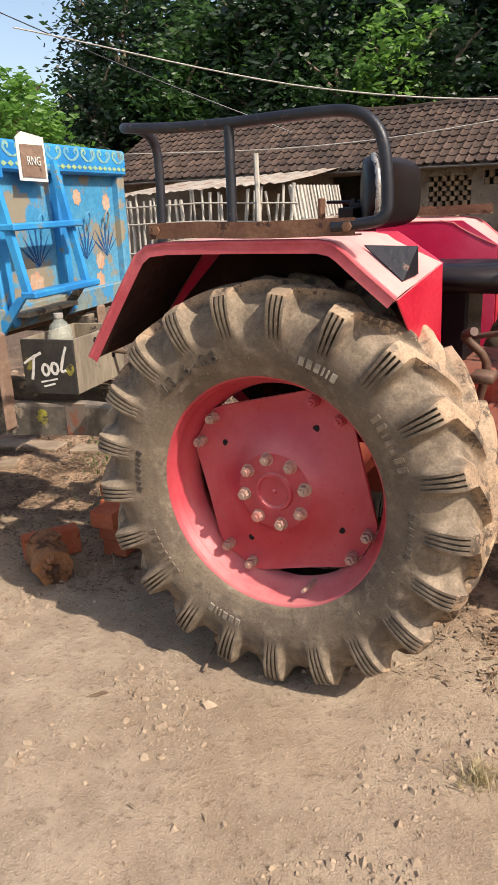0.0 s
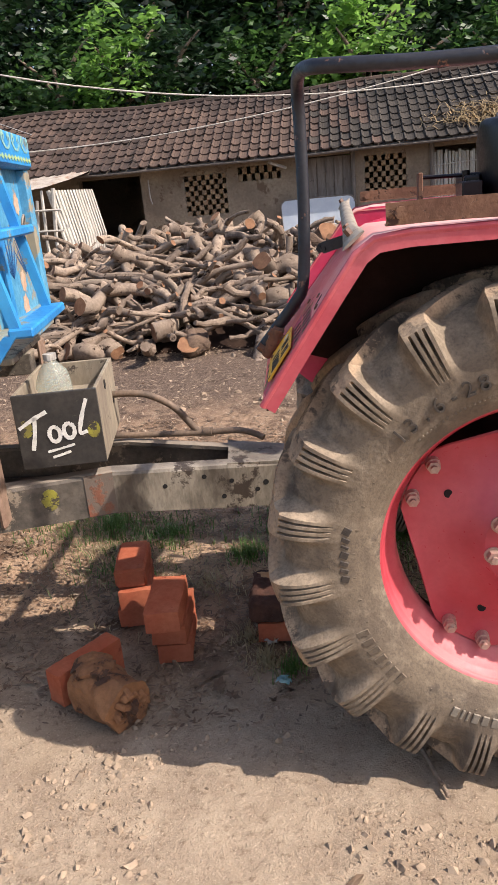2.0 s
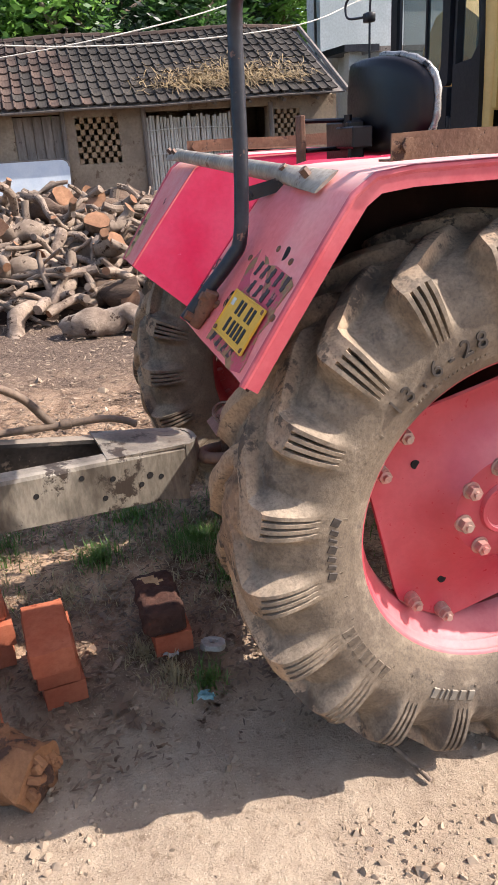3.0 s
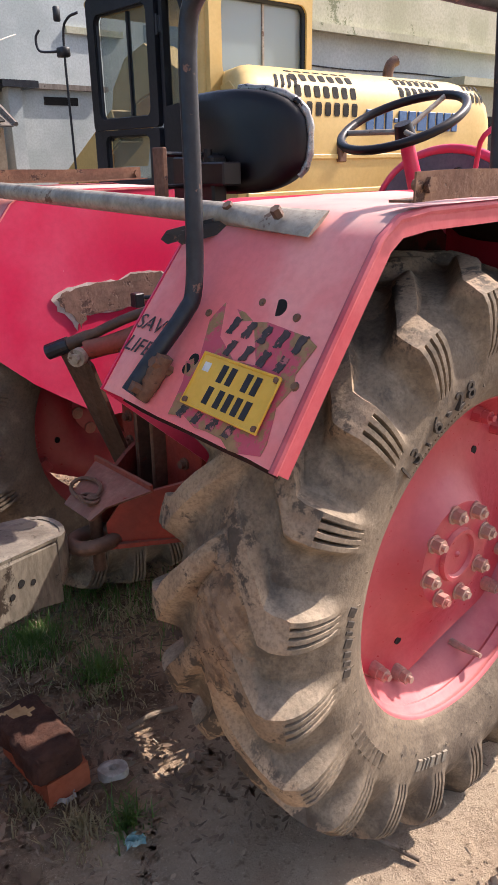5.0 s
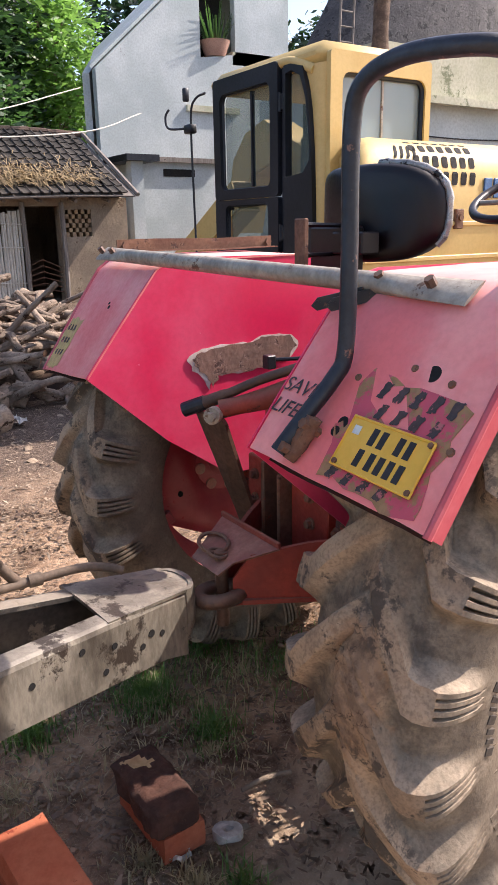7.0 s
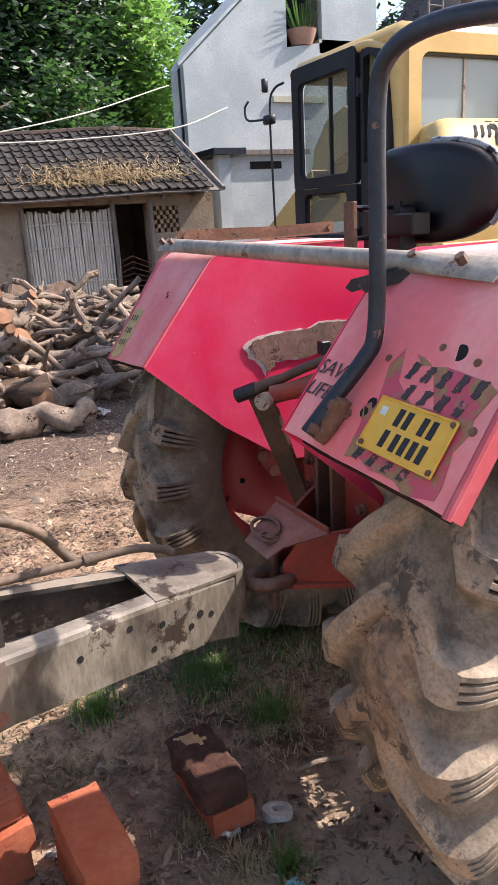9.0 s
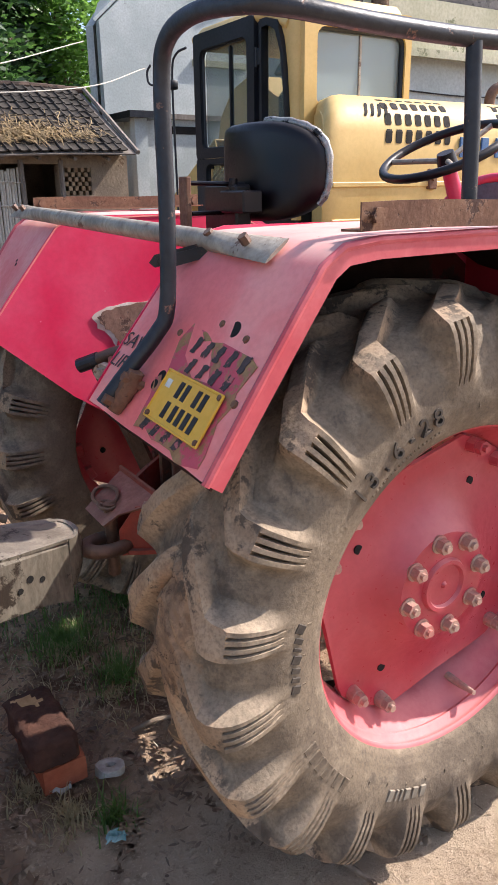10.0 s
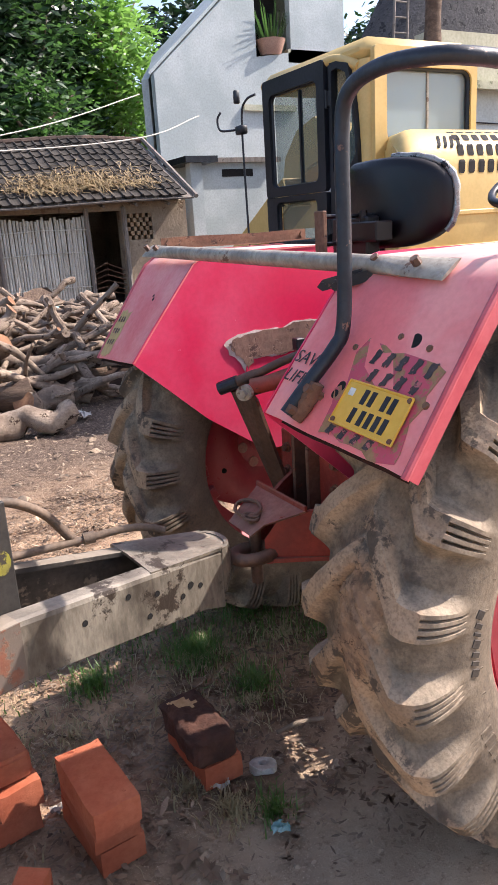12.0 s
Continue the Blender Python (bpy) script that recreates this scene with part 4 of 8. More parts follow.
# torn place on the far inner panel
tear = [(-0.300, 1.085), (-0.27, 1.102), (-0.231, 1.110), (-0.16, 1.118), (-0.081, 1.114), (-0.03, 1.13), (0.03, 1.128), (0.083, 1.125), (0.115, 1.09), (0.08, 1.05), (0.0, 1.035), (-0.068, 1.022), (-0.15, 1.025), (-0.20, 1.022), (-0.228, 0.985), (-0.245, 1.02), (-0.28, 1.05)]
for k, (grow, m, nm) in enumerate(((1.0, RIMWHITE, "torn_edge"), (0.93, BROWNTEAR, "torn_patch"))):
    cx, cz = -0.09, 1.07
    pts = []
    for (x0, z0), (x1, z1) in zip(tear, tear[1:] + tear[:1]):
        for q in range(3):
            t = q / 3
            pts.append((cx + (x0 + (x1 - x0) * t - cx) * grow + random.uniform(-0.006, 0.006), 1.1805 - 0.0016 * k, cz + (z0 + (z1 - z0) * t - cz) * grow + random.uniform(-0.004, 0.004)))
    bm = bmesh.new()
    plate(bm, pts, 0.0012)
    part(nm, bm, m, far_wall, "ragged bare metal where the paint is torn off" if k else "")

# angle irons on top of the mudguards
for far in (False, True):
    s = -1 if far else 1
    y0 = 2 * YC + 0.062 if far else -0.062
    bm = bmesh.new()
    rows = []
    for i in range(9):
        x = -0.318 + 0.077 * i
        sag = 0.002 * math.sin(i)
        rows.append([V(x, y0 + s * 0.045, 1.384 + sag), V(x, y0, 1.384 + sag), V(x, y0, 1.424 + sag)])
    strip(bm, rows, 0.004)
    ai = part("angle_iron", bm, RUST, tractor, "rust-brown angle iron along the mudguard top")
    for x in (-0.29, 0.28):
        bm = bmesh.new()
        cyl(bm, V(x, y0 - 0.008, 1.405), V(x, y0 + 0.02, 1.405), 0.009, seg=8)
        cyl(bm, V(x, y0 - 0.014, 1.405), V(x, y0 - 0.006, 1.405), 0.013, seg=6)
        part("bolt", bm, RUST, ai)

# grab hoop over the near mudguard
hoop = smooth_path([(-0.622, 0.268, 1.082), (-0.576, 0.256, 1.138), (-0.522, 0.240, 1.204), (-0.501, 0.236, 1.250), (-0.490, 0.243, 1.40), (-0.487, 0.247, 1.60), (-0.487, 0.222, 1.668), (-0.478, 0.145, 1.693), (-0.455, 0.045, 1.690), (-0.40, 0.0, 1.683),
                    (-0.25, -0.018, 1.672), (-0.068, -0.026, 1.668), (0.16, -0.034, 1.672), (0.27, -0.036, 1.668), (0.330, -0.038, 1.640), (0.362, -0.042, 1.58), (0.374, -0.046, 1.46), (0.365, -0.050, 1.425), (0.33, -0.054, 1.412), (0.235, -0.058, 1.404)], 5)
bm = bmesh.new()
tube(bm, hoop, 0.0148, 12)
bar = part("grab_rail", bm, DARKSTEEL, tractor, "bent dark steel pipe rail, chipped", 50)
bm = bmesh.new()
tube(bm, [(-0.066, -0.028, 1.662), (-0.062, -0.034, 1.53), (-0.060, -0.040, 1.386)], 0.0135, 12)
part("rail_post", bm, DARKSTEEL, bar, "", 50)
bm = bmesh.new()
tube(bm, smooth_path([on_slope(0.97, 0.715, 0.012), on_slope(0.90, 0.703, 0.014), on_slope(0.80, 0.683, 0.02), on_slope(0.74, 0.668, 0.026)], 4), [0.011, 0.014, 0.015, 0.0145, 0.016, 0.0165, 0.017, 0.0175, 0.017, 0.0165, 0.016, 0.0155, 0.015], 9, wob=0.3)
rail_foot = part("rail_foot", bm, RUST, bar, "flaking rusty end of the pipe", 50)
for u, f in ((0.93, 0.712), (0.79, 0.672)):
    bm = bmesh.new()
    cyl(bm, on_slope(u, f, 0.0), on_slope(u, f, 0.042), 0.010, seg=6)
    part("bolt", bm, RUST, rail_foot)
# cross pipe between the mudguards, flattened and bolted at its ends
a, b = V(-0.385, 1.565, 1.385), V(-0.380, 0.068, 1.349)
pts = []
for i in range(15):
    t = i / 14
    pts.append(a.lerp(b, t))
bm = bmesh.new()
rings = tube(bm, pts, 0.0205, 12)
for i, ring in enumerate(rings):
    t = i / 14
    sq = max(0.0, 1 - min(t, 1 - t) / 0.13)
    for v in ring:
        d = v.co - pts[i]
        n = V(-0.62, 0, 0.785)
        h = d.dot(n)
        v.co -= n * h * (0.82 * min(sq * 1.5, 1))
        s = V(0.785, 0, 0.62)
        v.co += s * d.dot(s) * 0.5 * min(sq * 1.5, 1)
cross = part("cross_pipe", bm, GALV, tractor, "grey galvanised pipe with flattened bolted ends", 40)
for t in (0.012, 0.066, 0.862, 0.943):
    p = a.lerp(b, t)
    bm = bmesh.new()
    cyl(bm, p + V(0.008, 0, -0.01), p + V(-0.0145, 0, 0.019), 0.0095, seg=6)
    part("bolt", bm, GREASE, cross)
for k in (0, 1):
    bm = bmesh.new()
    e0, e1 = V(-0.395 + 0.012 * k, 0.312 - 0.028 * k, 1.337), V(-0.458 + 0.012 * k, 0.368 - 0.028 * k, 1.316)
    d = (e1 - e0).normalized()
    plate(bm, [e0 + V(0, 0, 0.011), e1 + V(0, 0, 0.012), e1 + d * 0.012, e1 - V(0, 0, 0.012), e0 - V(0, 0, 0.011)], 0.006)
    cyl(bm, e1 - V(0.005, 0.007, 0), e1 + V(0.006, 0.008, 0), 0.007, seg=12)
    part("eyelet", bm, DARKSTEEL, tractor, "rusty eyelet bracket")

# lamp bracket on the front slope of the near mudguard
bm = bmesh.new()
plate(bm, [(0.272, 0.075, 1.352), (0.402, 0.125, 1.345), (0.385, 0.055, 1.262)], 0.006)
plate(bm, [(0.402, 0.125, 1.345), (0.395, 0.16, 1.27), (0.385, 0.055, 1.262)], 0.006)
part("lamp_bracket", bm, DARKSTEEL, tractor, "empty dark steel lamp bracket")

# gearbox, axle and hitch
bm = bmesh.new()
box(bm, (-0.10, 0.57, 0.44), (0.55, 0.97, 0.93), bevel=0.02)
box(bm, (0.5, 0.60, 0.42), (1.25, 0.94, 0.88), bevel=0.02)
gearbox = part("gearbox", bm, RUSTRED, tractor, "rusty red cast gearbox housing")
bm = bmesh.new()
cyl(bm, (WX, 0.30, WZ), (WX, 0.60, WZ), 0.075, 0.13, 24)
cyl(bm, (WX, 2 * YC - 0.30, WZ), (WX, 2 * YC - 0.60, WZ), 0.075, 0.13, 24)
cyl(bm, (WX, 0.09, WZ), (WX, 0.31, WZ), 0.06, 0.07, 20)
cyl(bm, (WX, 2 * YC - 0.09, WZ), (WX, 2 * YC - 0.31, WZ), 0.06, 0.07, 20)
parts("axle_tube", bm, RUSTRED, tractor, "", 40)
bm = bmesh.new()
box(bm, (-0.16, 0.55, 0.46), (-0.10, 0.99, 1.0), bevel=0.01)
back_cover = part("back_cover", bm, RUSTRED, tractor, "rust-red cast rear cover")
for y0, y1, z0, z1, x, m in ((0.885, 0.900, 0.55, 0.83, -0.235, GREASE), (0.905, 1.015, 0.56, 0.82, -0.20, RUSTRED), (0.825, 0.838, 0.545, 0.805, -0.225, RUST), (0.655, 0.815, 0.545, 0.795, -0.19, HITCHRED), (0.560, 0.645, 0.53, 0.82, -0.175, RUSTRED)):
    bm = bmesh.new()
    box(bm, (x, y0, z0), (-0.155, y1, z1), bevel=0.004)
    plate_part = part("cover_plate", bm, m, back_cover)
    if y1 - y0 > 0.05:
        for z in (0.60, 0.69, 0.765):
            bm = bmesh.new()
            yb = y0 + 0.03 + 0.04 * ((z * 10) % 1 > 0.5)
            cyl(bm, (x + 0.002, yb, z), (x - 0.006, yb, z), 0.017, seg=14)
            cyl(bm, (x - 0.004, yb, z), (x - 0.018, yb, z), 0.0115, seg=6)
            part("bolt", bm, RUST, plate_part)
for far in (False, True):
    bm = bmesh.new()
    pts = [(-0.435, 0.735, 0.59), (-0.395, 0.710, 0.658), (-0.27, 0.630, 0.688), (-0.165, 0.562, 0.700), (-0.165, 0.562, 0.545), (-0.43, 0.735, 0.515)]
    pts = [(x, 2 * YC - y, z) for x, y, z in pts][::-1] if far else pts
    plate(bm, pts, 0.012)
    if far:
        part("hitch_side", bm, RUSTRED, hitch)
    else:
        hitch = part("hitch_box", bm, HITCHRED, tractor, "red welded hitch box with worn paint")
bm = bmesh.new()
for x, y, z in ((-0.215, 0.585, 0.672), (-0.20, 0.577, 0.59), (-0.235, 0.598, 0.60)):
    cyl(bm, (x, y, z), (x - 0.009, y - 0.015, z), 0.019, seg=14)
    cyl(bm, (x - 0.008, y - 0.013, z), (x - 0.017, y - 0.028, z), 0.013, seg=6)
parts("bolt", bm, RUST, hitch)
bm = bmesh.new()
plate(bm, [(-0.470, 0.745, 0.605), (-0.430, 0.735, 0.632), (-0.335, 0.665, 0.672), (-0.335, 0.94, 0.672), (-0.430, 0.89, 0.632), (-0.470, 0.88, 0.605)], -0.009)
tray = part("hitch_tray", bm, TRAYSTEEL, hitch, "worn pale steel top plate of the hitch")
bm = bmesh.new()
box(bm, (-0.342, 0.665, 0.672), (-0.332, 0.942, 0.692), bevel=0.002)
part("tray_rim", bm, RUSTRED, tray)
bm = bmesh.new()
plate(bm, [(-0.42, 0.71, 0.525), (-0.165, 0.565, 0.525), (-0.165, 0.975, 0.525), (-0.42, 0.83, 0.525)], 0.012)
part("hitch_floor", bm, RUSTRED, hitch)
bm = bmesh.new()
cyl(bm, (-0.435, 0.79, 0.44), (-0.435, 0.79, 0.650), 0.018, seg=14)
pin = part("hitch_pin", bm, GREASE, hitch, "greasy steel pin", 40)
bm = bmesh.new()
tube(bm, [V(-0.425 + 0.030 * math.cos(a), 0.845 + 0.058 * math.sin(a), 0.652 + 0.012 * math.cos(a)) for a in [2 * math.pi * i / 20 for i in range(21)]], 0.0055, 8)
tube(bm, [V(-0.440 + 0.020 * math.cos(a), 0.80 + 0.032 * math.sin(a), 0.642) for a in [2 * math.pi * i / 16 for i in range(17)]], 0.005, 8)
parts("ring_handle", bm, GREASE, pin, "bent wire ring handle", 40)
# lift shaft, arm and links
bm = bmesh.new()
tube(bm, smooth_path([(-0.404, 0.995, 0.987), (-0.34, 0.92, 1.025), (-0.27, 0.85, 1.070), (-0.20, 0.77, 1.108)], 4), [0.0175] * 5 + [0.013] * 8, 12)
shaft = part("lift_shaft", bm, GREASE, tractor, "greasy brown lift shaft", 40)
bm = bmesh.new()
cyl(bm, (-0.412, 1.003, 0.983), (-0.372, 0.958, 1.006), 0.0205, seg=14)
part("end_cap", bm, DARKSTEEL, shaft)
bm = bmesh.new()
tube(bm, smooth_path([(-0.355, 0.905, 0.995), (-0.27, 0.84, 1.02), (-0.16, 0.74, 1.07)], 4), [0.026, 0.025, 0.024, 0.026, 0.028, 0.030, 0.032, 0.034, 0.036], 10)
arm = part("lift_arm", bm, RUSTRED, tractor, "rusty red lift arm", 40)
bm = bmesh.new()
cyl(bm, (-0.375, 0.90, 0.985), (-0.395, 0.885, 0.985), 0.023, seg=14)
cyl(bm, (-0.39, 0.889, 0.985), (-0.408, 0.874, 0.985), 0.014, seg=6)
part("nut", bm, GALV, arm, "", 40)
bm = bmesh.new()
plate(bm, [(-0.385, 0.985, 0.972), (-0.372, 0.895, 0.985), (-0.355, 0.885, 0.955), (-0.235, 0.935, 0.66), (-0.250, 0.985, 0.62), (-0.262, 0.990, 0.66)], 0.011)
part("lift_link", bm, GREASE, tractor, "flat greasy lift link")
bm = bmesh.new()
tube(bm, [(-0.12, 1.02, 1.085), (-0.02, 0.96, 1.088), (0.10, 0.88, 1.10)], 0.006, 8)
box(bm, (-0.135, 1.0, 1.06), (-0.105, 1.03, 1.10), bevel=0.003)
part("control_rod", bm, DARKSTEEL, tractor)

# seat, its bracket and the driving place
def seat_rim(a):
    """Outline of the backrest seen from behind: round at its near side, squarer at the far one."""
    c, s = math.cos(a), math.sin(a)
    e = 0.62 if c < 0 else 0.42
    ry, rz = 0.222, 0.124 if s < 0 else 0.120
    return 0.815 + ry * math.copysign(abs(c) ** e, c), 1.486 + rz * math.copysign(abs(s) ** (0.66 if c < 0 else 0.42), s)


bm = bmesh.new()
N = 56
rings = []
for grow, depth in ((0.45, -0.006), (0.80, 0.0), (0.94, 0.004), (1.0, 0.016), (1.0, 0.046), (0.95, 0.062), (0.8, 0.070), (0.4, 0.066)):
    ring = []
    for k in range(N):
        y, z = seat_rim(2 * math.pi * k / N)
        y, z = 0.815 + (y - 0.815) * grow, 1.486 + (z - 1.486) * grow
        ring.append(bm.verts.new((0.012 + 1.6 * (y - 0.815) ** 2 + depth, y, z)))
    rings.append(ring)
for a, b in zip(rings, rings[1:]):
    for k in range(N):
        bm.faces.new((a[k], a[(k + 1) % N], b[(k + 1) % N], b[k]))
bm.faces.new(rings[0][::-1])
bm.faces.new(rings[-1])
back = part("seat_back", bm, BLACK, tractor, "rounded black vinyl backrest, scuffed", 50)
bm = bmesh.new()
arc = []
for k in range(25):
    y, z = seat_rim(radians(95 + 118 * k / 24))
    arc.append(V(0.012 + 1.6 * (y - 0.815) ** 2 + 0.040, y - 0.003, z + 0.002))
tube(bm, arc, [0.0095 + 0.0015 * math.sin(k * 2.1) for k in range(25)], 8)
part("seat_trim", bm, CHROME, back, "cracked silver edge piping", 50)
bm = bmesh.new()
box(bm, (0.12, 0.58, 1.165), (0.56, 1.00, 1.245), bevel=0.03)
part("seat_cushion", bm, BLACK, tractor, "dusty black seat cushion", 50)
bm = bmesh.new()
box(bm, (-0.040, 0.76, 1.30), (0.008, 0.93, 1.455), bevel=0.006)
box(bm, (-0.055, 0.70, 1.385), (0.004, 0.82, 1.44), bevel=0.004)
cyl(bm, (-0.15, 0.83, 1.46), (0.03, 0.80, 1.455), 0.006, seg=8)
cyl(bm, (-0.15, 0.80, 1.385), (0.0, 0.84, 1.385), 0.006, seg=8)
cyl(bm, (-0.03, 0.79, 1.43), (-0.03, 0.79, 1.47), 0.012, seg=8)
box(bm, (0.0, 0.66, 0.93), (0.42, 0.90, 1.17), bevel=0.01)
part("seat_bracket", bm, BLACK, tractor, "dark steel seat support")
bm = bmesh.new()
box(bm, (-0.170, 0.785, 1.34), (-0.155, 0.828, 1.475), Matrix.Translation((0, 0, 0)), 0.003)
part("drawbar_stay", bm, RUST, tractor, "upright rusty flat bar")
bm = bmesh.new()
box(bm, (-0.09, 0.60, 0.93), (0.05, 0.94, 1.01), bevel=0.02)
part("lift_cover", bm, RUSTRED, tractor)
c, nrm = V(0.715, 0.775, 1.545), V(-0.42, 0.0, 0.907)
u, w = ring_frame(nrm)
bm = bmesh.new()
ringp = [c + 0.192 * (math.cos(a) * u + math.sin(a) * w) for a in [2 * math.pi * i / 40 for i in range(41)]]
tube(bm, ringp, 0.0135, 10)
steer = part("steering_wheel", bm, BLACK, tractor, "black steering wheel with three spokes", 60)
bm = bmesh.new()
for k in range(3):
    a = radians(20 + 120 * k)
    tube(bm, [c - nrm * 0.03, c + 0.188 * (math.cos(a) * u + math.sin(a) * w)], 0.0085, 8)
part("spoke", bm, GALV, steer, "", 50)
bm = bmesh.new()
cyl(bm, c - nrm * 0.055, c - nrm * 0.005, 0.034, 0.026, 16)
part("boss", bm, BLACK, steer, "", 40)
bm = bmesh.new()
cyl(bm, c - nrm * 0.04, c - nrm * 0.36, 0.022, 0.03, 14)
part("steering_column", bm, CRIMSON, tractor, "", 40)
bm = bmesh.new()
pts = [(0.965, 0.77 + 0.30 * math.cos(a), 1.18 + 0.275 * math.sin(a) ** 0.8) for a in [math.pi * i / 16 for i in range(17)]]
plate(bm, pts + [(0.985, 0.47, 0.95), (0.985, 1.07, 0.95)][::1], 0.035)
dash = part("dashboard", bm, DASH, tractor, "grey-blue instrument panel with round dials")
bm = bmesh.new()
tube(bm, [V(0.975, 0.77 + 0.31 * math.cos(a), 1.18 + 0.288 * math.sin(a) ** 0.8) for a in [math.pi * i / 24 for i in range(25)]], 0.016, 8)
part("dash_rim", bm, CRIMSON, dash, "", 60)
for y, z, r in ((0.64, 1.37, 0.034), (0.73, 1.40, 0.012), (0.57, 1.34, 0.014), (0.90, 1.37, 0.03), (0.70, 1.33, 0.012), (0.60, 1.41, 0.010)):
    bm = bmesh.new()
    cyl(bm, (0.966, y, z), (0.950, y, z), r, r * 0.85, 16)
    part("dial", bm, BLACK, dash)
bm = bmesh.new()
tube(bm, smooth_path([(0.90, 0.66, 1.10), (0.86, 0.60, 1.40), (0.80, 0.54, 1.50), (0.86, 0.48, 1.545), (0.90, 0.45, 1.565)], 4), 0.008, 8)
cyl(bm, (0.88, 0.462, 1.555), (0.94, 0.42, 1.585), 0.016, 0.013, 10)
part("hand_lever", bm, CRIMSON, tractor, "red hand lever with a dark grip", 50)
rows = []
for x, k in ((1.0, 1.0), (1.02, 1.0), (1.6, 0.97), (2.15, 0.9), (2.2, 0.84)):
    rows.append([V(x, 0.77 + 0.24 * k * math.cos(a), 0.95 + 0.46 * k * math.sin(a) ** 0.5) for a in [math.pi * i / 12 for i in range(13)]])
bm = bmesh.new()
strip(bm, rows, 0.01)
plate(bm, [p - V(0.0, 0, 0) for p in rows[-1]], 0.01)
part("bonnet", bm, CRIMSON, tractor, "rounded red engine bonnet", 40)
bm = bmesh.new()
box(bm, (1.2, 0.62, 0.45), (2.15, 0.92, 0.95), bevel=0.03)
cyl(bm, (1.95, 0.25, 0.38), (1.95, 1.29, 0.38), 0.05, seg=16)
part("engine", bm, RUSTRED, tractor)
for y in (0.20, 1.34):
    bm = bmesh.new()
    lathe(bm, [(0.21, -0.07), (0.28, -0.085), (0.36, -0.07), (0.38, 0.0), (0.36, 0.07), (0.28, 0.085), (0.21, 0.07)], (1.95, y, 0.38), 40, True)
    fw = part("front_wheel", bm, RUBBER, tractor, "ribbed front tyre", 40)
    bm = bmesh.new()
    lathe(bm, [(0.0, -0.03), (0.10, -0.03), (0.2, 0.0), (0.215, -0.06), (0.22, 0.06), (0.2, 0.03), (0.0, 0.0)], (1.95, y, 0.38), 32)
    part("rim", bm, WHEELRED, fw, "", 40)
# foot boards and pedals
for y0, y1 in ((0.30, 0.60), (0.94, 1.24)):
    bm = bmesh.new()
    box(bm, (0.40, y0, 0.80), (0.98, y1, 0.815), bevel=0.003)
    board = part("foot_board", bm, RUSTRED, tractor, "dusty red ribbed foot board")
    bm = bmesh.new()
    box(bm, (0.40, y0, 0.76), (0.98, y0 + 0.015, 0.80), bevel=0.003)
    for k in range(6):
        box(bm, (0.44 + 0.09 * k, y0 + 0.03, 0.816), (0.455 + 0.09 * k, y1 - 0.03, 0.824))
    parts("board_rib", bm, RUSTRED, board)
bm = bmesh.new()
tube(bm, smooth_path([(0.50, 0.52, 0.83), (0.52, 0.50, 0.97), (0.46, 0.46, 1.05), (0.50, 0.40, 1.08)], 4), 0.014, 8)
cyl(bm, (0.44, 0.55, 1.03), (0.60, 0.50, 1.07), 0.009, seg=8)
box(bm, (0.50, 0.36, 0.93), (0.57, 0.44, 0.96), bevel=0.006)
part("pedal", bm, GREASE, tractor, "", 50)

# ---- the blue trailer and its drawbar ----
T_O, T_U, T_V = V(-1.73, 1.66, 0), V(-0.184, 0.983, 0), V(0.983, 0.184, 0)


def T(s, b, z):
    """A place on the trailer: s across from its far side, b back from its headboard, z up."""
    return T_O - s * T_U - b * T_V + V(0, 0, z)


TM = Matrix(((-T_U.x, -T_V.x, 0, T_O.x), (-T_U.y, -T_V.y, 0, T_O.y), (0, 0, 1, 0), (0, 0, 0, 1)))
trailer = thing("trailer", "sky-blue painted steel farm trailer with worn flower ornaments", "trailer", T(0.9, 1.8, 0))


def tbox(lo, hi, m, name, parent=trailer, label="", bevel=0.004):
    bm = bmesh.new()
    box(bm, lo, hi, TM, bevel)
    return part(name, bm, m, parent, label)


head = tbox((0.02, 0.03, 0.985), (1.80, 0.045, 1.70), BLUEWORN, "headboard", label="blue headboard panel, paint rubbed thin")
tbox((0.0, -0.03, 1.635), (1.82, 0.05, 1.765), BLUE, "top_rail", label="blue top rail with painted scrolls", bevel=0.012)
tbox((0.0, -0.01, 0.975), (1.82, 0.05, 1.075), BLUERUST, "bottom_rail", label="rusty bottom rail with blue paint left in patches", bevel=0.006)
for s0, s1 in ((0.0, 0.075), (0.63, 0.70), (1.13, 1.225), (1.745, 1.82)):
    tbox((s0, -0.012, 0.99), (s1, 0.05, 1.64), BLUE if s0 else BLUEWORN, "upright", bevel=0.008)
for s0 in (0.22, 0.42, 0.85, 1.32, 1.52):
    bm = bmesh.new()
    c = T(s0, 0.0, 1.43)
    tube(bm, smooth_path([T(s0 - 0.022, 0.02, 1.36), T(s0 - 0.022, 0.0, 1.43), T(s0, -0.005, 1.455), T(s0 + 0.022, 0.0, 1.43), T(s0 + 0.022, 0.005, 1.40)], 4), 0.005, 8)
    part("hook", bm, BLUEWORN if s0 > 0.3 else GALV, head, "", 50)
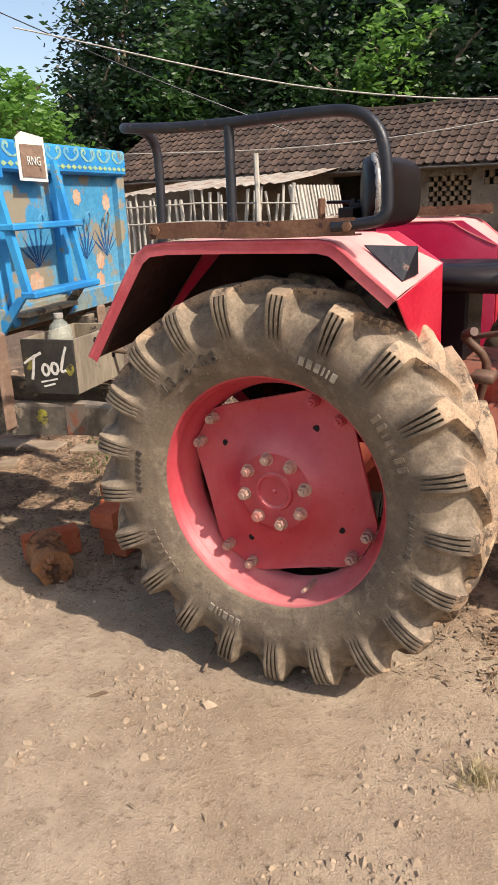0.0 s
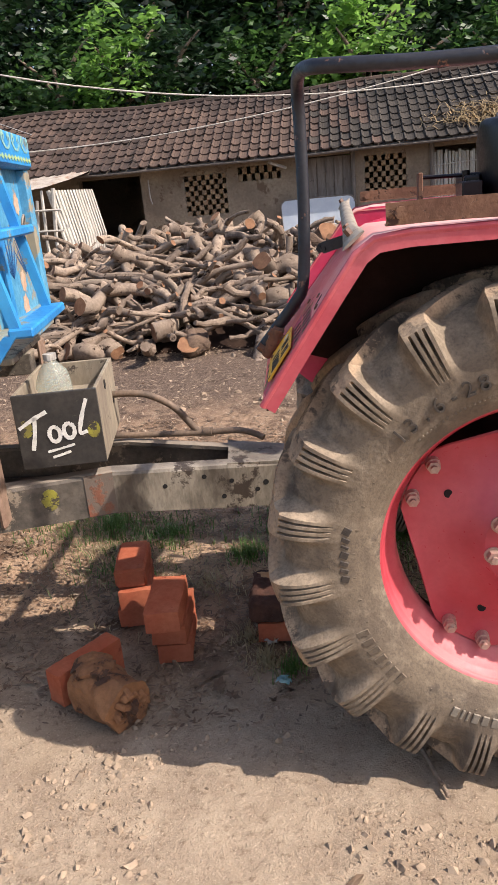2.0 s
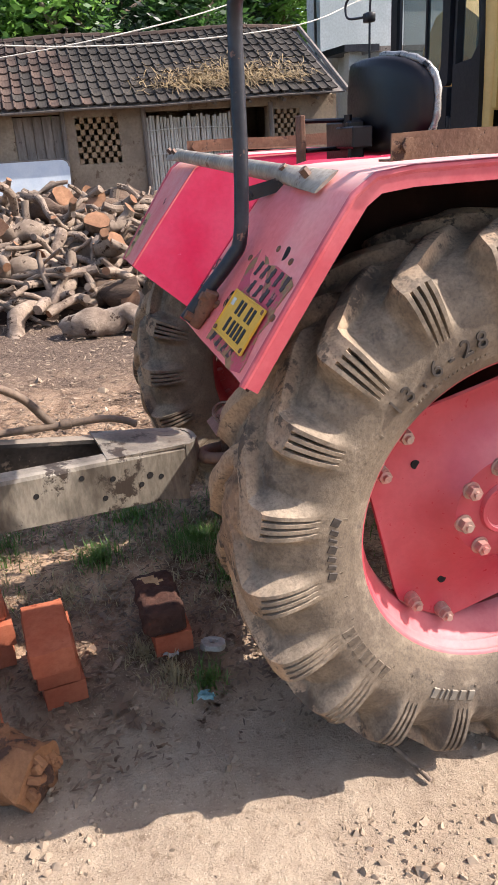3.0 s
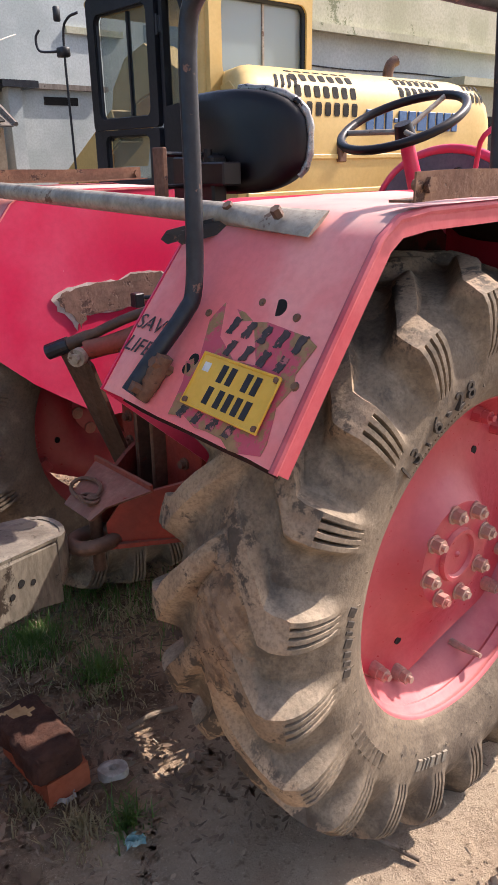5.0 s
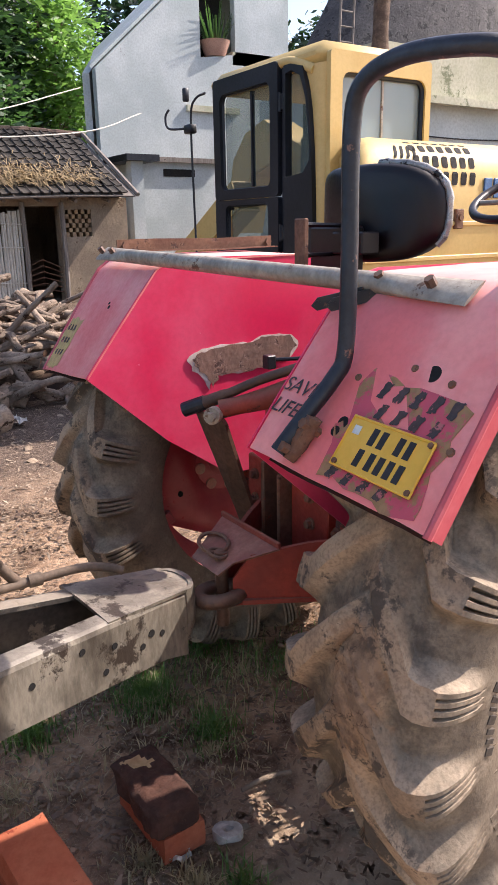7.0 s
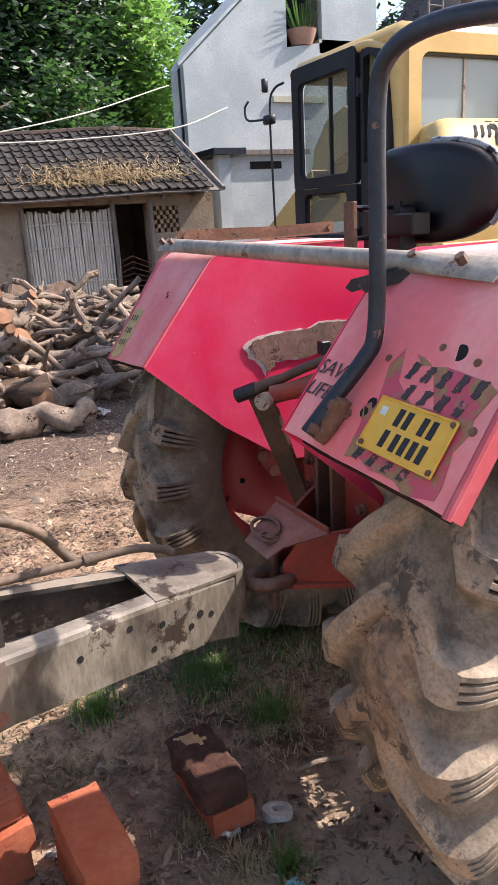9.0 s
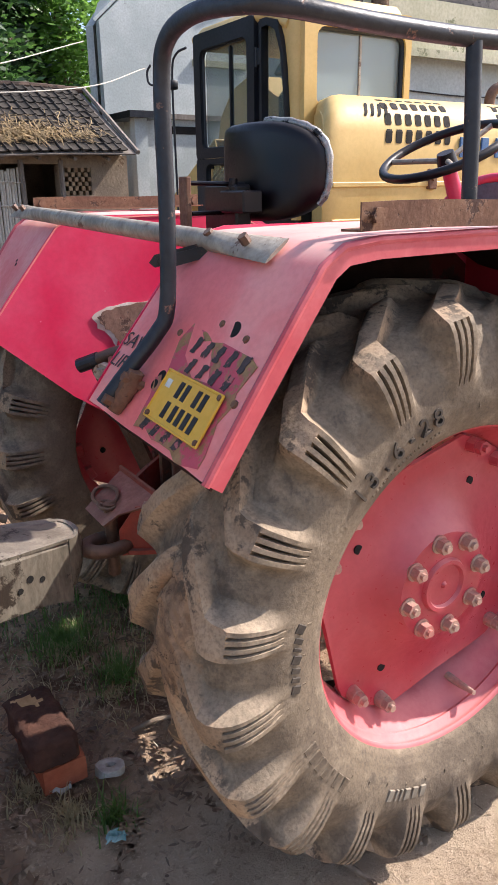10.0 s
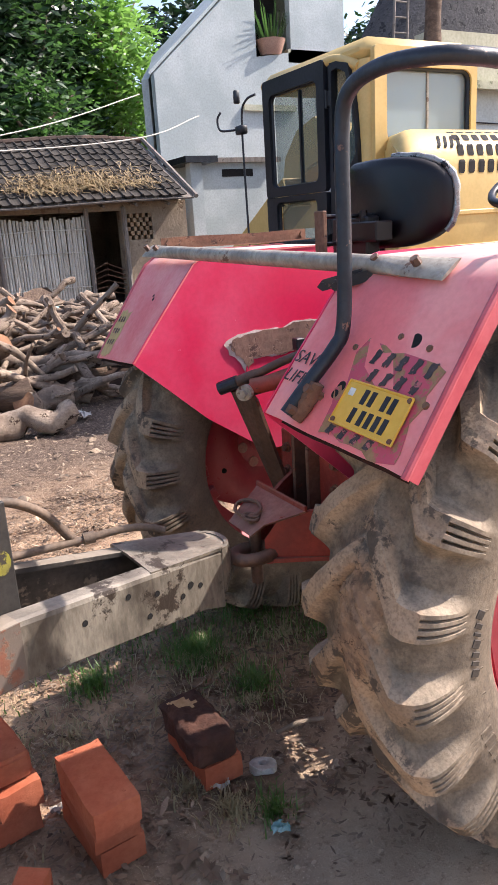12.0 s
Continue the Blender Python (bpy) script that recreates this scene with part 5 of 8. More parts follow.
# painted ornaments: scrolls on the rail, blades and blossoms on the panels
bm = bmesh.new()
for k in range(11):
    s0 = 0.09 + 0.16 * k
    for side in (-1, 1):
        pts = smooth_path([(s0 + side * 0.002, 1.698, 0), (s0 + side * 0.030, 1.705, 0), (s0 + side * 0.062, 1.728, 0), (s0 + side * 0.050, 1.752, 0), (s0 + side * 0.028, 1.742, 0), (s0 + side * 0.036, 1.727, 0)], 4)
        rows = []
        for q, p in enumerate(pts):
            d = (pts[min(q + 1, len(pts) - 1)] - pts[max(q - 1, 0)]).normalized()
            w = 0.0085 * math.sin(math.pi * (0.12 + 0.80 * q / len(pts)))
            a, b = p + V(-d.y, d.x, 0) * w, p - V(-d.y, d.x, 0) * w
            rows.append([T(a.x, -0.0312, a.y), T(b.x, -0.0312, b.y)])
        strip(bm, rows, 0.0008)
parts("scroll_ornament", bm, CREAMPAINT, head, "pale painted scroll")
bm = bmesh.new()
for k in range(34):
    s0 = 0.04 + 0.0515 * k
    plate(bm, [T(s0 - 0.024, -0.0312, 1.668), T(s0, -0.0312, 1.680), T(s0 + 0.024, -0.0312, 1.668), T(s0, -0.0312, 1.656)], 0.001)
parts("diamond_ornament", bm, DIAMOND, head, "pale painted diamond")
bm = bmesh.new()
for s0 in (0.2, 0.42, 0.86, 1.25, 1.45):
    for k in range(7):
        a = radians(90 + (k - 3) * 17)
        ln = 0.20 - 0.012 * abs(k - 3)
        p0, p1 = (s0, 1.22), (s0 + ln * math.cos(a) * 1.1, 1.22 + ln * math.sin(a))
        mx, mz = (p0[0] + p1[0]) / 2 + 0.010, (p0[1] + p1[1]) / 2
        plate(bm, [T(p0[0], 0.0285, p0[1]), T(mx, 0.0285, mz), T(p1[0], 0.0285, p1[1]), T(mx - 0.018, 0.0285, mz + 0.004)], 0.001)
parts("leaf_ornament", bm, ORNAMENT, head, "dark blue painted leaf blade")
for s0, z0, r in ((0.16, 1.50, 0.05), (0.46, 1.53, 0.045), (0.28, 1.20, 0.05), (0.9, 1.14, 0.07), (0.30, 1.10, 0.055), (1.30, 1.52, 0.05)):
    bm = bmesh.new()
    pts = [T(s0 + r * (0.85 + 0.10 * math.cos(7 * a)) * math.cos(a), 0.0282, z0 + r * (0.85 + 0.10 * math.cos(7 * a)) * math.sin(a)) for a in [2 * math.pi * q / 30 for q in range(30)]]
    plate(bm, pts, 0.001)
    part("blossom_ornament", bm, FLOWERPAINT, trailer, "faded painted blossom")
tp = tbox((1.43, -0.016, 1.115), (1.80, -0.012, 1.355), ORANGE, "number_plate", label="orange number plate with black bars", bevel=0)
bm = bmesh.new()
for r in range(2):
    for k in range(5):
        box(bm, (1.45 + 0.068 * k, -0.019, 1.14 + 0.11 * r), (1.480 + 0.068 * k, -0.0165, 1.215 + 0.11 * r), TM)
parts("plate_bar", bm, INK, tp)
# the fold-out step ladder
for s0 in (0.755, 1.235):
    bm = bmesh.new()
    a, b = T(s0, -0.035, 1.69), T(s0, -0.150, 1.125)
    d, side, out = (b - a).normalized(), T_U, T_V
    w = 0.0155
    sec = [side * w + out * w, side * w - out * w, -side * w - out * w, -side * w + out * w]
    vs = [[bm.verts.new(p + q) for q in sec] for p in (a, b)]
    for k in range(4):
        bm.faces.new((vs[0][k], vs[0][(k + 1) % 4], vs[1][(k + 1) % 4], vs[1][k]))
    bm.faces.new(vs[0])
    bm.faces.new(vs[1][::-1])
    part("ladder_rail", bm, BLUE, trailer)
for z, b in ((1.41, -0.085), (1.135, -0.145)):
    tbox((0.71, b - 0.055, z - 0.014), (1.26, b + 0.02, z + 0.016), BLUE, "ladder_rung", label="blue steel ladder rung", bevel=0.006)
for s0 in (0.75, 1.24):
    bm = bmesh.new()
    plate(bm, [T(s0, -0.15, 1.13), T(s0, -0.11, 1.13), T(s0, 0.03, 0.985), T(s0, 0.0, 0.95)], 0.02)
    part("ladder_brace", bm, BLUE if s0 > 1.0 else CHASSIS, trailer)
tbox((0.78, -0.11, 1.035), (1.20, 0.02, 1.055), TOOLSIDE, "ledge", bevel=0.003)
tbox((1.145, -0.045, 1.60), (1.20, -0.02, 1.76), BLUE, "socket", bevel=0.01)
tbox((1.155, -0.045, 0.99), (1.205, -0.01, 1.09), BLUE, "socket", bevel=0.01)
# painted tin tag with letters
bm = bmesh.new()
plate(bm, [T(0.800, -0.034, 1.595), T(1.020, -0.034, 1.60), T(1.020, -0.034, 1.775), T(0.975, -0.036, 1.80), T(0.805, -0.034, 1.785)], 0.002)
tag = part("tin_tag", bm, WHITEINK, trailer, "white tin tag with a brown painted field and letters")
bm = bmesh.new()
plate(bm, [T(0.820, -0.0385, 1.612), T(1.000, -0.0385, 1.616), T(1.000, -0.0385, 1.748), T(0.825, -0.0385, 1.75)], 0.0015)
part("tag_field", bm, BROWNPOST, tag)
me = text_mesh("RNG", 0.052, 0.001)
bm = bmesh.new()
bm.from_mesh(me)
bpy.data.meshes.remove(me)
bmesh.ops.transform(bm, matrix=Matrix.Translation(T(0.910, -0.0425, 1.68)) @ Matrix(((T_U.x, 0, T_V.x, 0), (T_U.y, 0, T_V.y, 0), (0, 1, 0, 0), (0, 0, 0, 1))), verts=bm.verts)
part("tag_letters", bm, WHITEINK, tag, "white letters")
# body behind the headboard
tbox((0.02, 0.05, 0.985), (0.05, 3.2, 1.62), BLUEWORN, "side_wall")
tbox((1.77, 0.05, 0.985), (1.80, 3.2, 1.62), BLUE, "side_wall")
tbox((0.02, 3.2, 0.985), (1.80, 3.23, 1.62), BLUE, "tailboard")
tbox((0.05, 0.05, 0.945), (1.77, 3.2, 0.98), RUST, "floor_sheet")
for s0 in (0.45, 1.27):
    tbox((s0, 0.0, 0.86), (s0 + 0.08, 3.2, 0.945), CHASSIS, "frame_rail")
for s0 in (0.30, 1.52):
    bm = bmesh.new()
    lathe(bm, [(0.22, -0.09), (0.34, -0.105), (0.42, -0.09), (0.435, 0.0), (0.42, 0.09), (0.34, 0.105), (0.22, 0.09)], (0, 0, 0), 40, True)
    m = Matrix.Translation(T(s0, 2.2, 0.43)) @ Matrix.Rotation(math.atan2(T_U.y, T_U.x) - math.pi / 2, 4, "Z")
    bmesh.ops.transform(bm, matrix=m, verts=bm.verts)
    wl = part("trailer_wheel", bm, RUBBER, trailer, "worn trailer tyre", 40)
    bm = bmesh.new()
    cyl(bm, m @ V(0, -0.06, 0), m @ V(0, 0.06, 0), 0.225, seg=32)
    part("rim", bm, CHASSIS, wl)
bm = bmesh.new()
cyl(bm, T(0.25, 2.2, 0.43), T(1.57, 2.2, 0.43), 0.045, seg=16)
for s0 in (0.49, 1.31):
    box(bm, (s0 - 0.03, 2.1, 0.43), (s0 + 0.03, 2.3, 0.87), TM, 0.01)
part("axle", bm, CHASSIS, trailer)
for s0, z0 in ((1.30, 0.56), (0.42, 0.56)):
    bm = bmesh.new()
    box(bm, (s0 - 0.035, -0.035, z0), (s0 + 0.045, -0.015, 0.985), TM, 0.01)
    part("hanger_bar", bm, BROWNPOST, trailer, "rusty brown flat hanger bar")
bm = bmesh.new()
plate(bm, [T(1.36, 0.0, 0.70), T(1.78, 0.0, 0.70), T(1.78, 0.0, 0.74), T(1.36, 0.0, 0.975)], 0.012)
part("gusset", bm, CHASSIS, trailer, "black triangular gusset with yellow dabs")
# drawbar: two rails that meet at the hitch eye
DB = V(-0.008, 0.035, -0.028)
APEX_N, APEX_F = V(-0.565, 0.695, 0) + DB, V(-0.555, 0.835, 0) + DB
near_d, far_d = V(-0.939, -0.343, 0), V(-0.9998, -0.019, 0)


def rail(p0, d, inward, slot, m_front, m_back, label):
    """A channel that runs back from the hitch and grows deeper on the way."""
    out = None
    for t0, t1, m in ((0.0, 0.62, m_front), (0.62, 2.6, m_back)):
        bm = bmesh.new()
        cs = []
        n = 8
        for i in range(n + 1):
            t = t0 + (t1 - t0) * i / n
            zt = 0.632 + 0.11 * min(t, 0.62)
            zb = (0.455 if t < 0.02 else 0.470) + 0.14 * min(t, 0.62)
            p = p0 + d * t
            w = inward * 0.055
            cs.append([p + V(0, 0, zb), p + V(0, 0, zt - 0.014), p + inward * 0.004 + V(0, 0, zt - 0.004), p + inward * 0.014 + V(0, 0, zt), p + w + V(0, 0, zt), p + w + V(0, 0, zt - 0.012), p + inward * 0.010 + V(0, 0, zt - 0.012), p + inward * 0.010 + V(0, 0, zb + 0.012), p + w + V(0, 0, zb + 0.012), p + w + V(0, 0, zb)])
        vs = [[bm.verts.new(q) for q in row] for row in cs]
        for a, b in zip(vs, vs[1:]):
            for k in range(10):
                bm.faces.new((a[k], a[(k + 1) % 10], b[(k + 1) % 10], b[k]))
        bm.faces.new(vs[0])
        bm.faces.new(vs[-1][::-1])
        out = part("drawbar_rail", bm, m, trailer, label)
    return out


nr = rail(APEX_N, near_d, V(-0.343, 0.939, 0), 0, DRAWGREY, CHASSIS, "scraped grey drawbar channel")
# shade inside the channel is put into the far rail's black colour
rail(APEX_F, far_d, V(0.0, -1, 0), 0, CHASSIS, CHASSIS, "scraped grey drawbar channel")
bm = bmesh.new()
plate(bm, [p + DB for p in (V(-0.530, 0.725, 0.628), V(-0.515, 0.765, 0.626), V(-0.535, 0.815, 0.628), V(-0.565, 0.845, 0.634), V(-0.83, 0.842, 0.664), V(-0.815, 0.755, 0.664), V(-0.80, 0.615, 0.660), V(-0.57, 0.690, 0.637))][::-1], 0.008)
part("tip_plate", bm, DRAWGREY, trailer, "worn top plate of the drawbar")
bm = bmesh.new()
rows = []
for k in range(9):
    a = math.pi * k / 8
    x, y = DB.x - 0.565 + 0.048 * math.sin(a), DB.y + 0.765 - 0.072 * math.cos(a)
    rows.append([V(x - 0.02 * math.sin(a), y, 0.472), V(x, y, 0.507), V(x + 0.004 * math.sin(a), y, 0.572), V(x - 0.004 * math.sin(a), y, 0.606)])
strip(bm, rows, -0.012)
part("nose", bm, DRAWGREY, trailer, "rounded steel nose of the drawbar", 60)
bm = bmesh.new()
tube(bm, [V(-0.455 + 0.062 * math.cos(a), 0.765 + 0.042 * math.sin(a), 0.545) for a in [2 * math.pi * q / 20 for q in range(21)]], 0.020, 8)
part("hitch_eye", bm, GREASE, trailer, "greasy hitch eye", 50)
for k, (t, z) in enumerate(((0.09, 0.56), (0.125, 0.575), (0.155, 0.555), (0.24, 0.60), (0.33, 0.63), (0.27, 0.55), (0.46, 0.62))):
    bm = bmesh.new()
    p = APEX_N + near_d * t
    nn = V(0.343, -0.939, 0)
    cyl(bm, p + V(0, 0, z) - nn * 0.004, p + V(0, 0, z) + nn * 0.0015, 0.008 if k != 1 else 0.010, seg=10)
    part("bolt_hole", bm, DARK, nr)
bm = bmesh.new()
p = APEX_N + near_d * 0.62 + V(0.343, -0.939, 0) * 0.003
plate(bm, [p + V(0, 0, 0.56), p + near_d * 0.09 + V(0, 0, 0.56), p + near_d * 0.09 + V(0, 0, 0.698), p + V(0, 0, 0.698)], 0.002)
part("rust_patch", bm, RUSTPATCH, trailer, "red-brown primer patch")
for t, z in ((0.82, 0.64), (1.15, 0.62)):
    bm = bmesh.new()
    p = APEX_N + near_d * t + V(0.343, -0.939, 0) * 0.003 + V(0, 0, z)
    plate(bm, [p + near_d * 0.028 * math.cos(a) + V(0, 0, 0.036 * math.sin(a)) for a in [2 * math.pi * q / 12 for q in range(12)]], 0.002)
    part("paint_dab", bm, YELPAINT, trailer, "yellow dab of paint")
tbox((0.72, -0.34, 0.40), (0.80, -0.31, 0.57), RUSTRED, "prop_stub")
# open tool box on the drawbar
tool = thing("tool_box", "black sheet steel tool box with painted white letters, open on top", "tool box", T(1.05, -0.22, 0.70))
S0, S1, B0, B1, Z0, Z1 = 0.827, 1.267, -0.352, -0.097, 0.72, 0.955
for nm, lo, hi, m in (("front_panel", (S1 - 0.012, B0, Z0), (S1, B1, Z1), TOOLFACE), ("back_panel", (S0, B0, Z0), (S0 + 0.012, B1, Z1), TOOLSIDE), ("end_panel", (S0 + 0.012, B0, Z0), (S1 - 0.012, B0 + 0.012, Z1), TOOLSIDE),
                      ("end_panel", (S0 + 0.012, B1 - 0.012, Z0), (S1 - 0.012, B1, Z1), TOOLSIDE), ("bottom_panel", (S0 + 0.012, B0 + 0.012, Z0), (S1 - 0.012, B1 - 0.012, Z0 + 0.15), TOOLSIDE)):
    tbox(lo, hi, m, nm, tool, bevel=0.002)
def brush(bm, pts, w=0.0065):
    """One brush stroke on the front of the tool box, through places across and up its face."""
    path = smooth_path([V((B1 - 0.004) + (B0 - B1 + 0.008) * u, Z0 + (Z1 - Z0) * v, 0) for u, v in pts], 5)
    rows = []
    for k, p in enumerate(path):
        d = (path[min(k + 1, len(path) - 1)] - path[max(k - 1, 0)]).normalized()
        ww = w * (0.75 + 0.35 * random.random())
        a, b = p + V(-d.y, d.x, 0) * ww, p - V(-d.y, d.x, 0) * ww
        rows.append([T(S1 + 0.0025, a.x, a.y), T(S1 + 0.0025, b.x, b.y)])
    strip(bm, rows, -0.001)


def loop(cu, cv, ru, rv):
    return [(cu + ru * math.cos(a), cv + rv * math.sin(a)) for a in [1.2 + 2 * math.pi * q / 9 for q in range(10)]]


for strokes in ((((0.02, 0.56), (0.18, 0.66), (0.38, 0.76)), ((0.23, 0.70), (0.20, 0.48), (0.15, 0.26))), (loop(0.44, 0.45, 0.065, 0.10),), (loop(0.62, 0.48, 0.065, 0.10),), (((0.88, 0.88), (0.80, 0.66), (0.75, 0.44), (0.84, 0.45)),)):
    bm = bmesh.new()
    for st in strokes:
        brush(bm, st)
    part("tool_letter", bm, WHITEINK, tool, "hand-painted white letter")
for st in (((0.32, 0.22), (0.48, 0.25), (0.66, 0.29)), ((0.37, 0.14), (0.48, 0.165), (0.60, 0.20))):
    bm = bmesh.new()
    brush(bm, st, 0.004)
    part("underline", bm, WHITEINK, tool)
for b0, z in ((-0.127, 0.85), (-0.327, 0.83)):
    bm = bmesh.new()
    plate(bm, [T(S1 + 0.0012, b0 + 0.02 * math.cos(a), z + 0.028 * math.sin(a)) for a in [2 * math.pi * q / 12 for q in range(12)]], 0.0008)
    part("paint_dab", bm, YELPAINT, tool, "yellow dab of paint")
for s0, z in ((1.08, 0.92), (0.93, 0.83)):
    bm = bmesh.new()
    cyl(bm, T(s0, B0 + 0.002, z), T(s0, B0 - 0.002, z), 0.016, seg=12)
    part("hole", bm, DARK, tool)
bottle = thing("plastic_bottle", "crumpled cloudy plastic bottle standing in the tool box", "bottle", T(1.11, -0.20, 0.872))
c = T(1.11, -0.20, 0)
bm = bmesh.new()
prof = [(0.0, 0.872), (0.052, 0.874), (0.056, 0.886), (0.053, 0.918), (0.057, 0.940), (0.052, 0.964), (0.045, 0.986), (0.03, 1.006), (0.020, 1.016), (0.019, 1.026)]
rings = [[bm.verts.new((c.x + r * math.cos(a) * (1 + 0.06 * math.sin(3 * a + z * 90)), c.y + r * math.sin(a), z)) for a in [2 * math.pi * k / 20 for k in range(20)]] for r, z in prof[1:]]
for a, b in zip(rings, rings[1:]):
    for k in range(20):
        bm.faces.new((a[k], a[(k + 1) % 20], b[(k + 1) % 20], b[k]))
bm.faces.new(rings[0])
part("bottle_body", bm, BOTTLE, bottle, "", 60)
bm = bmesh.new()
cyl(bm, (c.x, c.y, 1.024), (c.x, c.y, 1.043), 0.021, seg=14)
part("cap", bm, PLASTIC, bottle)
# hydraulic hose and pipe over the drawbar
bm = bmesh.new()
tube(bm, smooth_path([T(0.93, -0.352, 0.845), (-1.165, 0.815, 0.845), (-1.09, 0.83, 0.83), (-1.01, 0.85, 0.775), (-0.955, 0.86, 0.70), (-0.925, 0.865, 0.665)], 5), 0.0125, 8)
hose = solo("hose", bm, HOSE, "bent brown rubber hose rising from the drawbar", "hose", smooth=60)
bm = bmesh.new()
tube(bm, smooth_path([(-1.35, 0.80, 0.70), (-1.12, 0.835, 0.685), (-0.93, 0.855, 0.676), (-0.80, 0.845, 0.682), (-0.735, 0.825, 0.675), (-0.70, 0.81, 0.662)], 5), 0.0115, 8)
cyl(bm, (-0.915, 0.855, 0.677), (-0.885, 0.853, 0.678), 0.016, seg=10)
solo("drain_pipe", bm, HOSE, "muddy brown pipe lying along the drawbar", "pipe", smooth=60)

# ---- bricks and small things on the ground beside the tractor ----
def brick(m, label, material=BRICK, frog=False):
    """A hand-made brick with worn corners, some with a sunk panel on top."""
    bm = bmesh.new()
    w, l, h = 0.061, 0.125, 0.076
    xs, ys = [-w, -w * 0.55, w * 0.55, w], [-l, -l * 0.72, 0.0, l * 0.72, l]
    zs = [0, h * 0.5, h]
    pt = {}
    for i, x in enumerate(xs):
        for j, y in enumerate(ys):
            for k, z in enumerate(zs):
                if 0 < i < 3 and 0 < j < 4 and k == 1:
                    continue
                p = V(x, y, z)
                edge = (i in (0, 3)) + (j in (0, 4)) + (k in (0, 2))
                p -= V(math.copysign(1, x) * (edge > 1) * 0.004 * (i in (0, 3)), math.copysign(1, y) * (edge > 1) * 0.004 * (j in (0, 4)), (edge > 1) * 0.003 * (1 if k == 2 else -1 if k == 0 else 0))
                p += V(*(random.uniform(-0.002, 0.002) for _ in range(3)))
                pt[i, j, k] = bm.verts.new(p)
    quads = []
    for i in range(3):
        for j in range(4):
            quads += [((i, j, 0), (i, j + 1, 0), (i + 1, j + 1, 0), (i + 1, j, 0)), ((i, j, 2), (i + 1, j, 2), (i + 1, j + 1, 2), (i, j + 1, 2))]
        for k in range(2):
            quads += [((i, 0, k), (i + 1, 0, k), (i + 1, 0, k + 1), (i, 0, k + 1)), ((i, 4, k), (i, 4, k + 1), (i + 1, 4, k + 1), (i + 1, 4, k))]
    for j in range(4):
        for k in range(2):
            quads += [((0, j, k), (0, j, k + 1), (0, j + 1, k + 1), (0, j + 1, k)), ((3, j, k), (3, j + 1, k), (3, j + 1, k + 1), (3, j, k + 1))]
    for q in quads:
        bm.faces.new([pt[c] for c in q])
    if frog:
        top = [f for f in bm.faces if all(abs(v.co.z - h) < 0.01 for v in f.verts) and abs(f.calc_center_median().x) < w * 0.4 and abs(f.calc_center_median().y) < l * 0.6]
        out = bmesh.ops.inset_region(bm, faces=top, thickness=0.004, depth=-0.012)
    bmesh.ops.bevel(bm, geom=[e for e in bm.edges if e.calc_face_angle(0) > 1.0], offset=0.008, segments=3, affect="EDGES")
    ob = solo("brick", bm, material, label, "brick", "loose bricks", smooth=60)
    ob.matrix_basis = m
    return ob


LB = "orange-red fired brick, rough and dusty, in a small stack"
for k, (dx, dy, rz) in enumerate(((0.0, 0.0, 2), (-0.004, -0.008, -1), (-0.010, -0.050, 0))):
    brick(pose(-1.030 + dx, 0.572 + dy, 0.076 * k, 0, 0, rz + 5), LB)
for k, (dx, dy, rz) in enumerate(((0.0, 0.0, -2), (0.006, -0.008, 2), (-0.004, 0.010, 0))):
    brick(pose(-1.228 + dx, 0.795 + dy, 0.076 * k, 0, 0, rz + 10), "orange-red fired brick with a sunk panel on top" if k == 2 else LB, frog=k == 2)
brick(pose(-1.315, 0.365, 0.061, 0, 90, -34), "orange-red fired brick standing on its long edge")
brick(pose(-0.694, 0.690, 0.0, 0, 0, 2), "orange-red fired brick under a dark stone")
bm = bmesh.new()
box(bm, (-0.060, -0.122, 0), (0.060, 0.122, 0.078), bevel=0.012)
bmesh.ops.subdivide_edges(bm, edges=bm.edges[:], cuts=5, use_grid_fill=True)
long_e = [e for e in bm.edges if e.calc_length() > 0.016]
bmesh.ops.subdivide_edges(bm, edges=long_e, cuts=2, use_grid_fill=True)
for v in bm.verts:
    v.co += noise.noise_vector(v.co * 22) * 0.008 + noise.noise_vector(v.co * 70) * 0.004 + noise.noise_vector(v.co * 160) * 0.0018
ob = solo("old_brick", bm, OLDSTONE, "dark weathered broken brick with one pale patch", "brick", smooth=60)
ob.data.materials.append(PALEPATCH)
# a few faces near one end of the top take a paler tan
for f in ob.data.polygons:
    c = f.center
    if c.z > 0.06 and abs(c.x + 0.012 + 0.008 * math.sin(c.y * 90)) < 0.026 and abs(c.y - 0.062 + 0.2 * c.x) < 0.021:
        f.material_index = 1
ob.matrix_basis = pose(-0.712, 0.682, 0.077, 0, 0, 0) @ Matrix.Diagonal((1.04, 1.0, 1.05, 1))
# short rotten log
log = thing("log_stump", "short rotten orange-brown log with rough bark on the ground", "log", (-1.12, 0.21, 0))
bm = bmesh.new()
a, b = V(-1.215, 0.275, 0.072), V(-1.050, 0.165, 0.068)
pts = [a.lerp(b, t / 12) for t in range(13)]
rings = tube(bm, pts, 0.080, 30)
for v in bm.verts:
    v.co += noise.noise_vector(v.co * 13) * 0.020 + noise.noise_vector(v.co * 38) * 0.009
part("bark", bm, STUMP, log, "", 45)
bm = bmesh.new()
d = (b - a).normalized()
u, w = ring_frame(d)
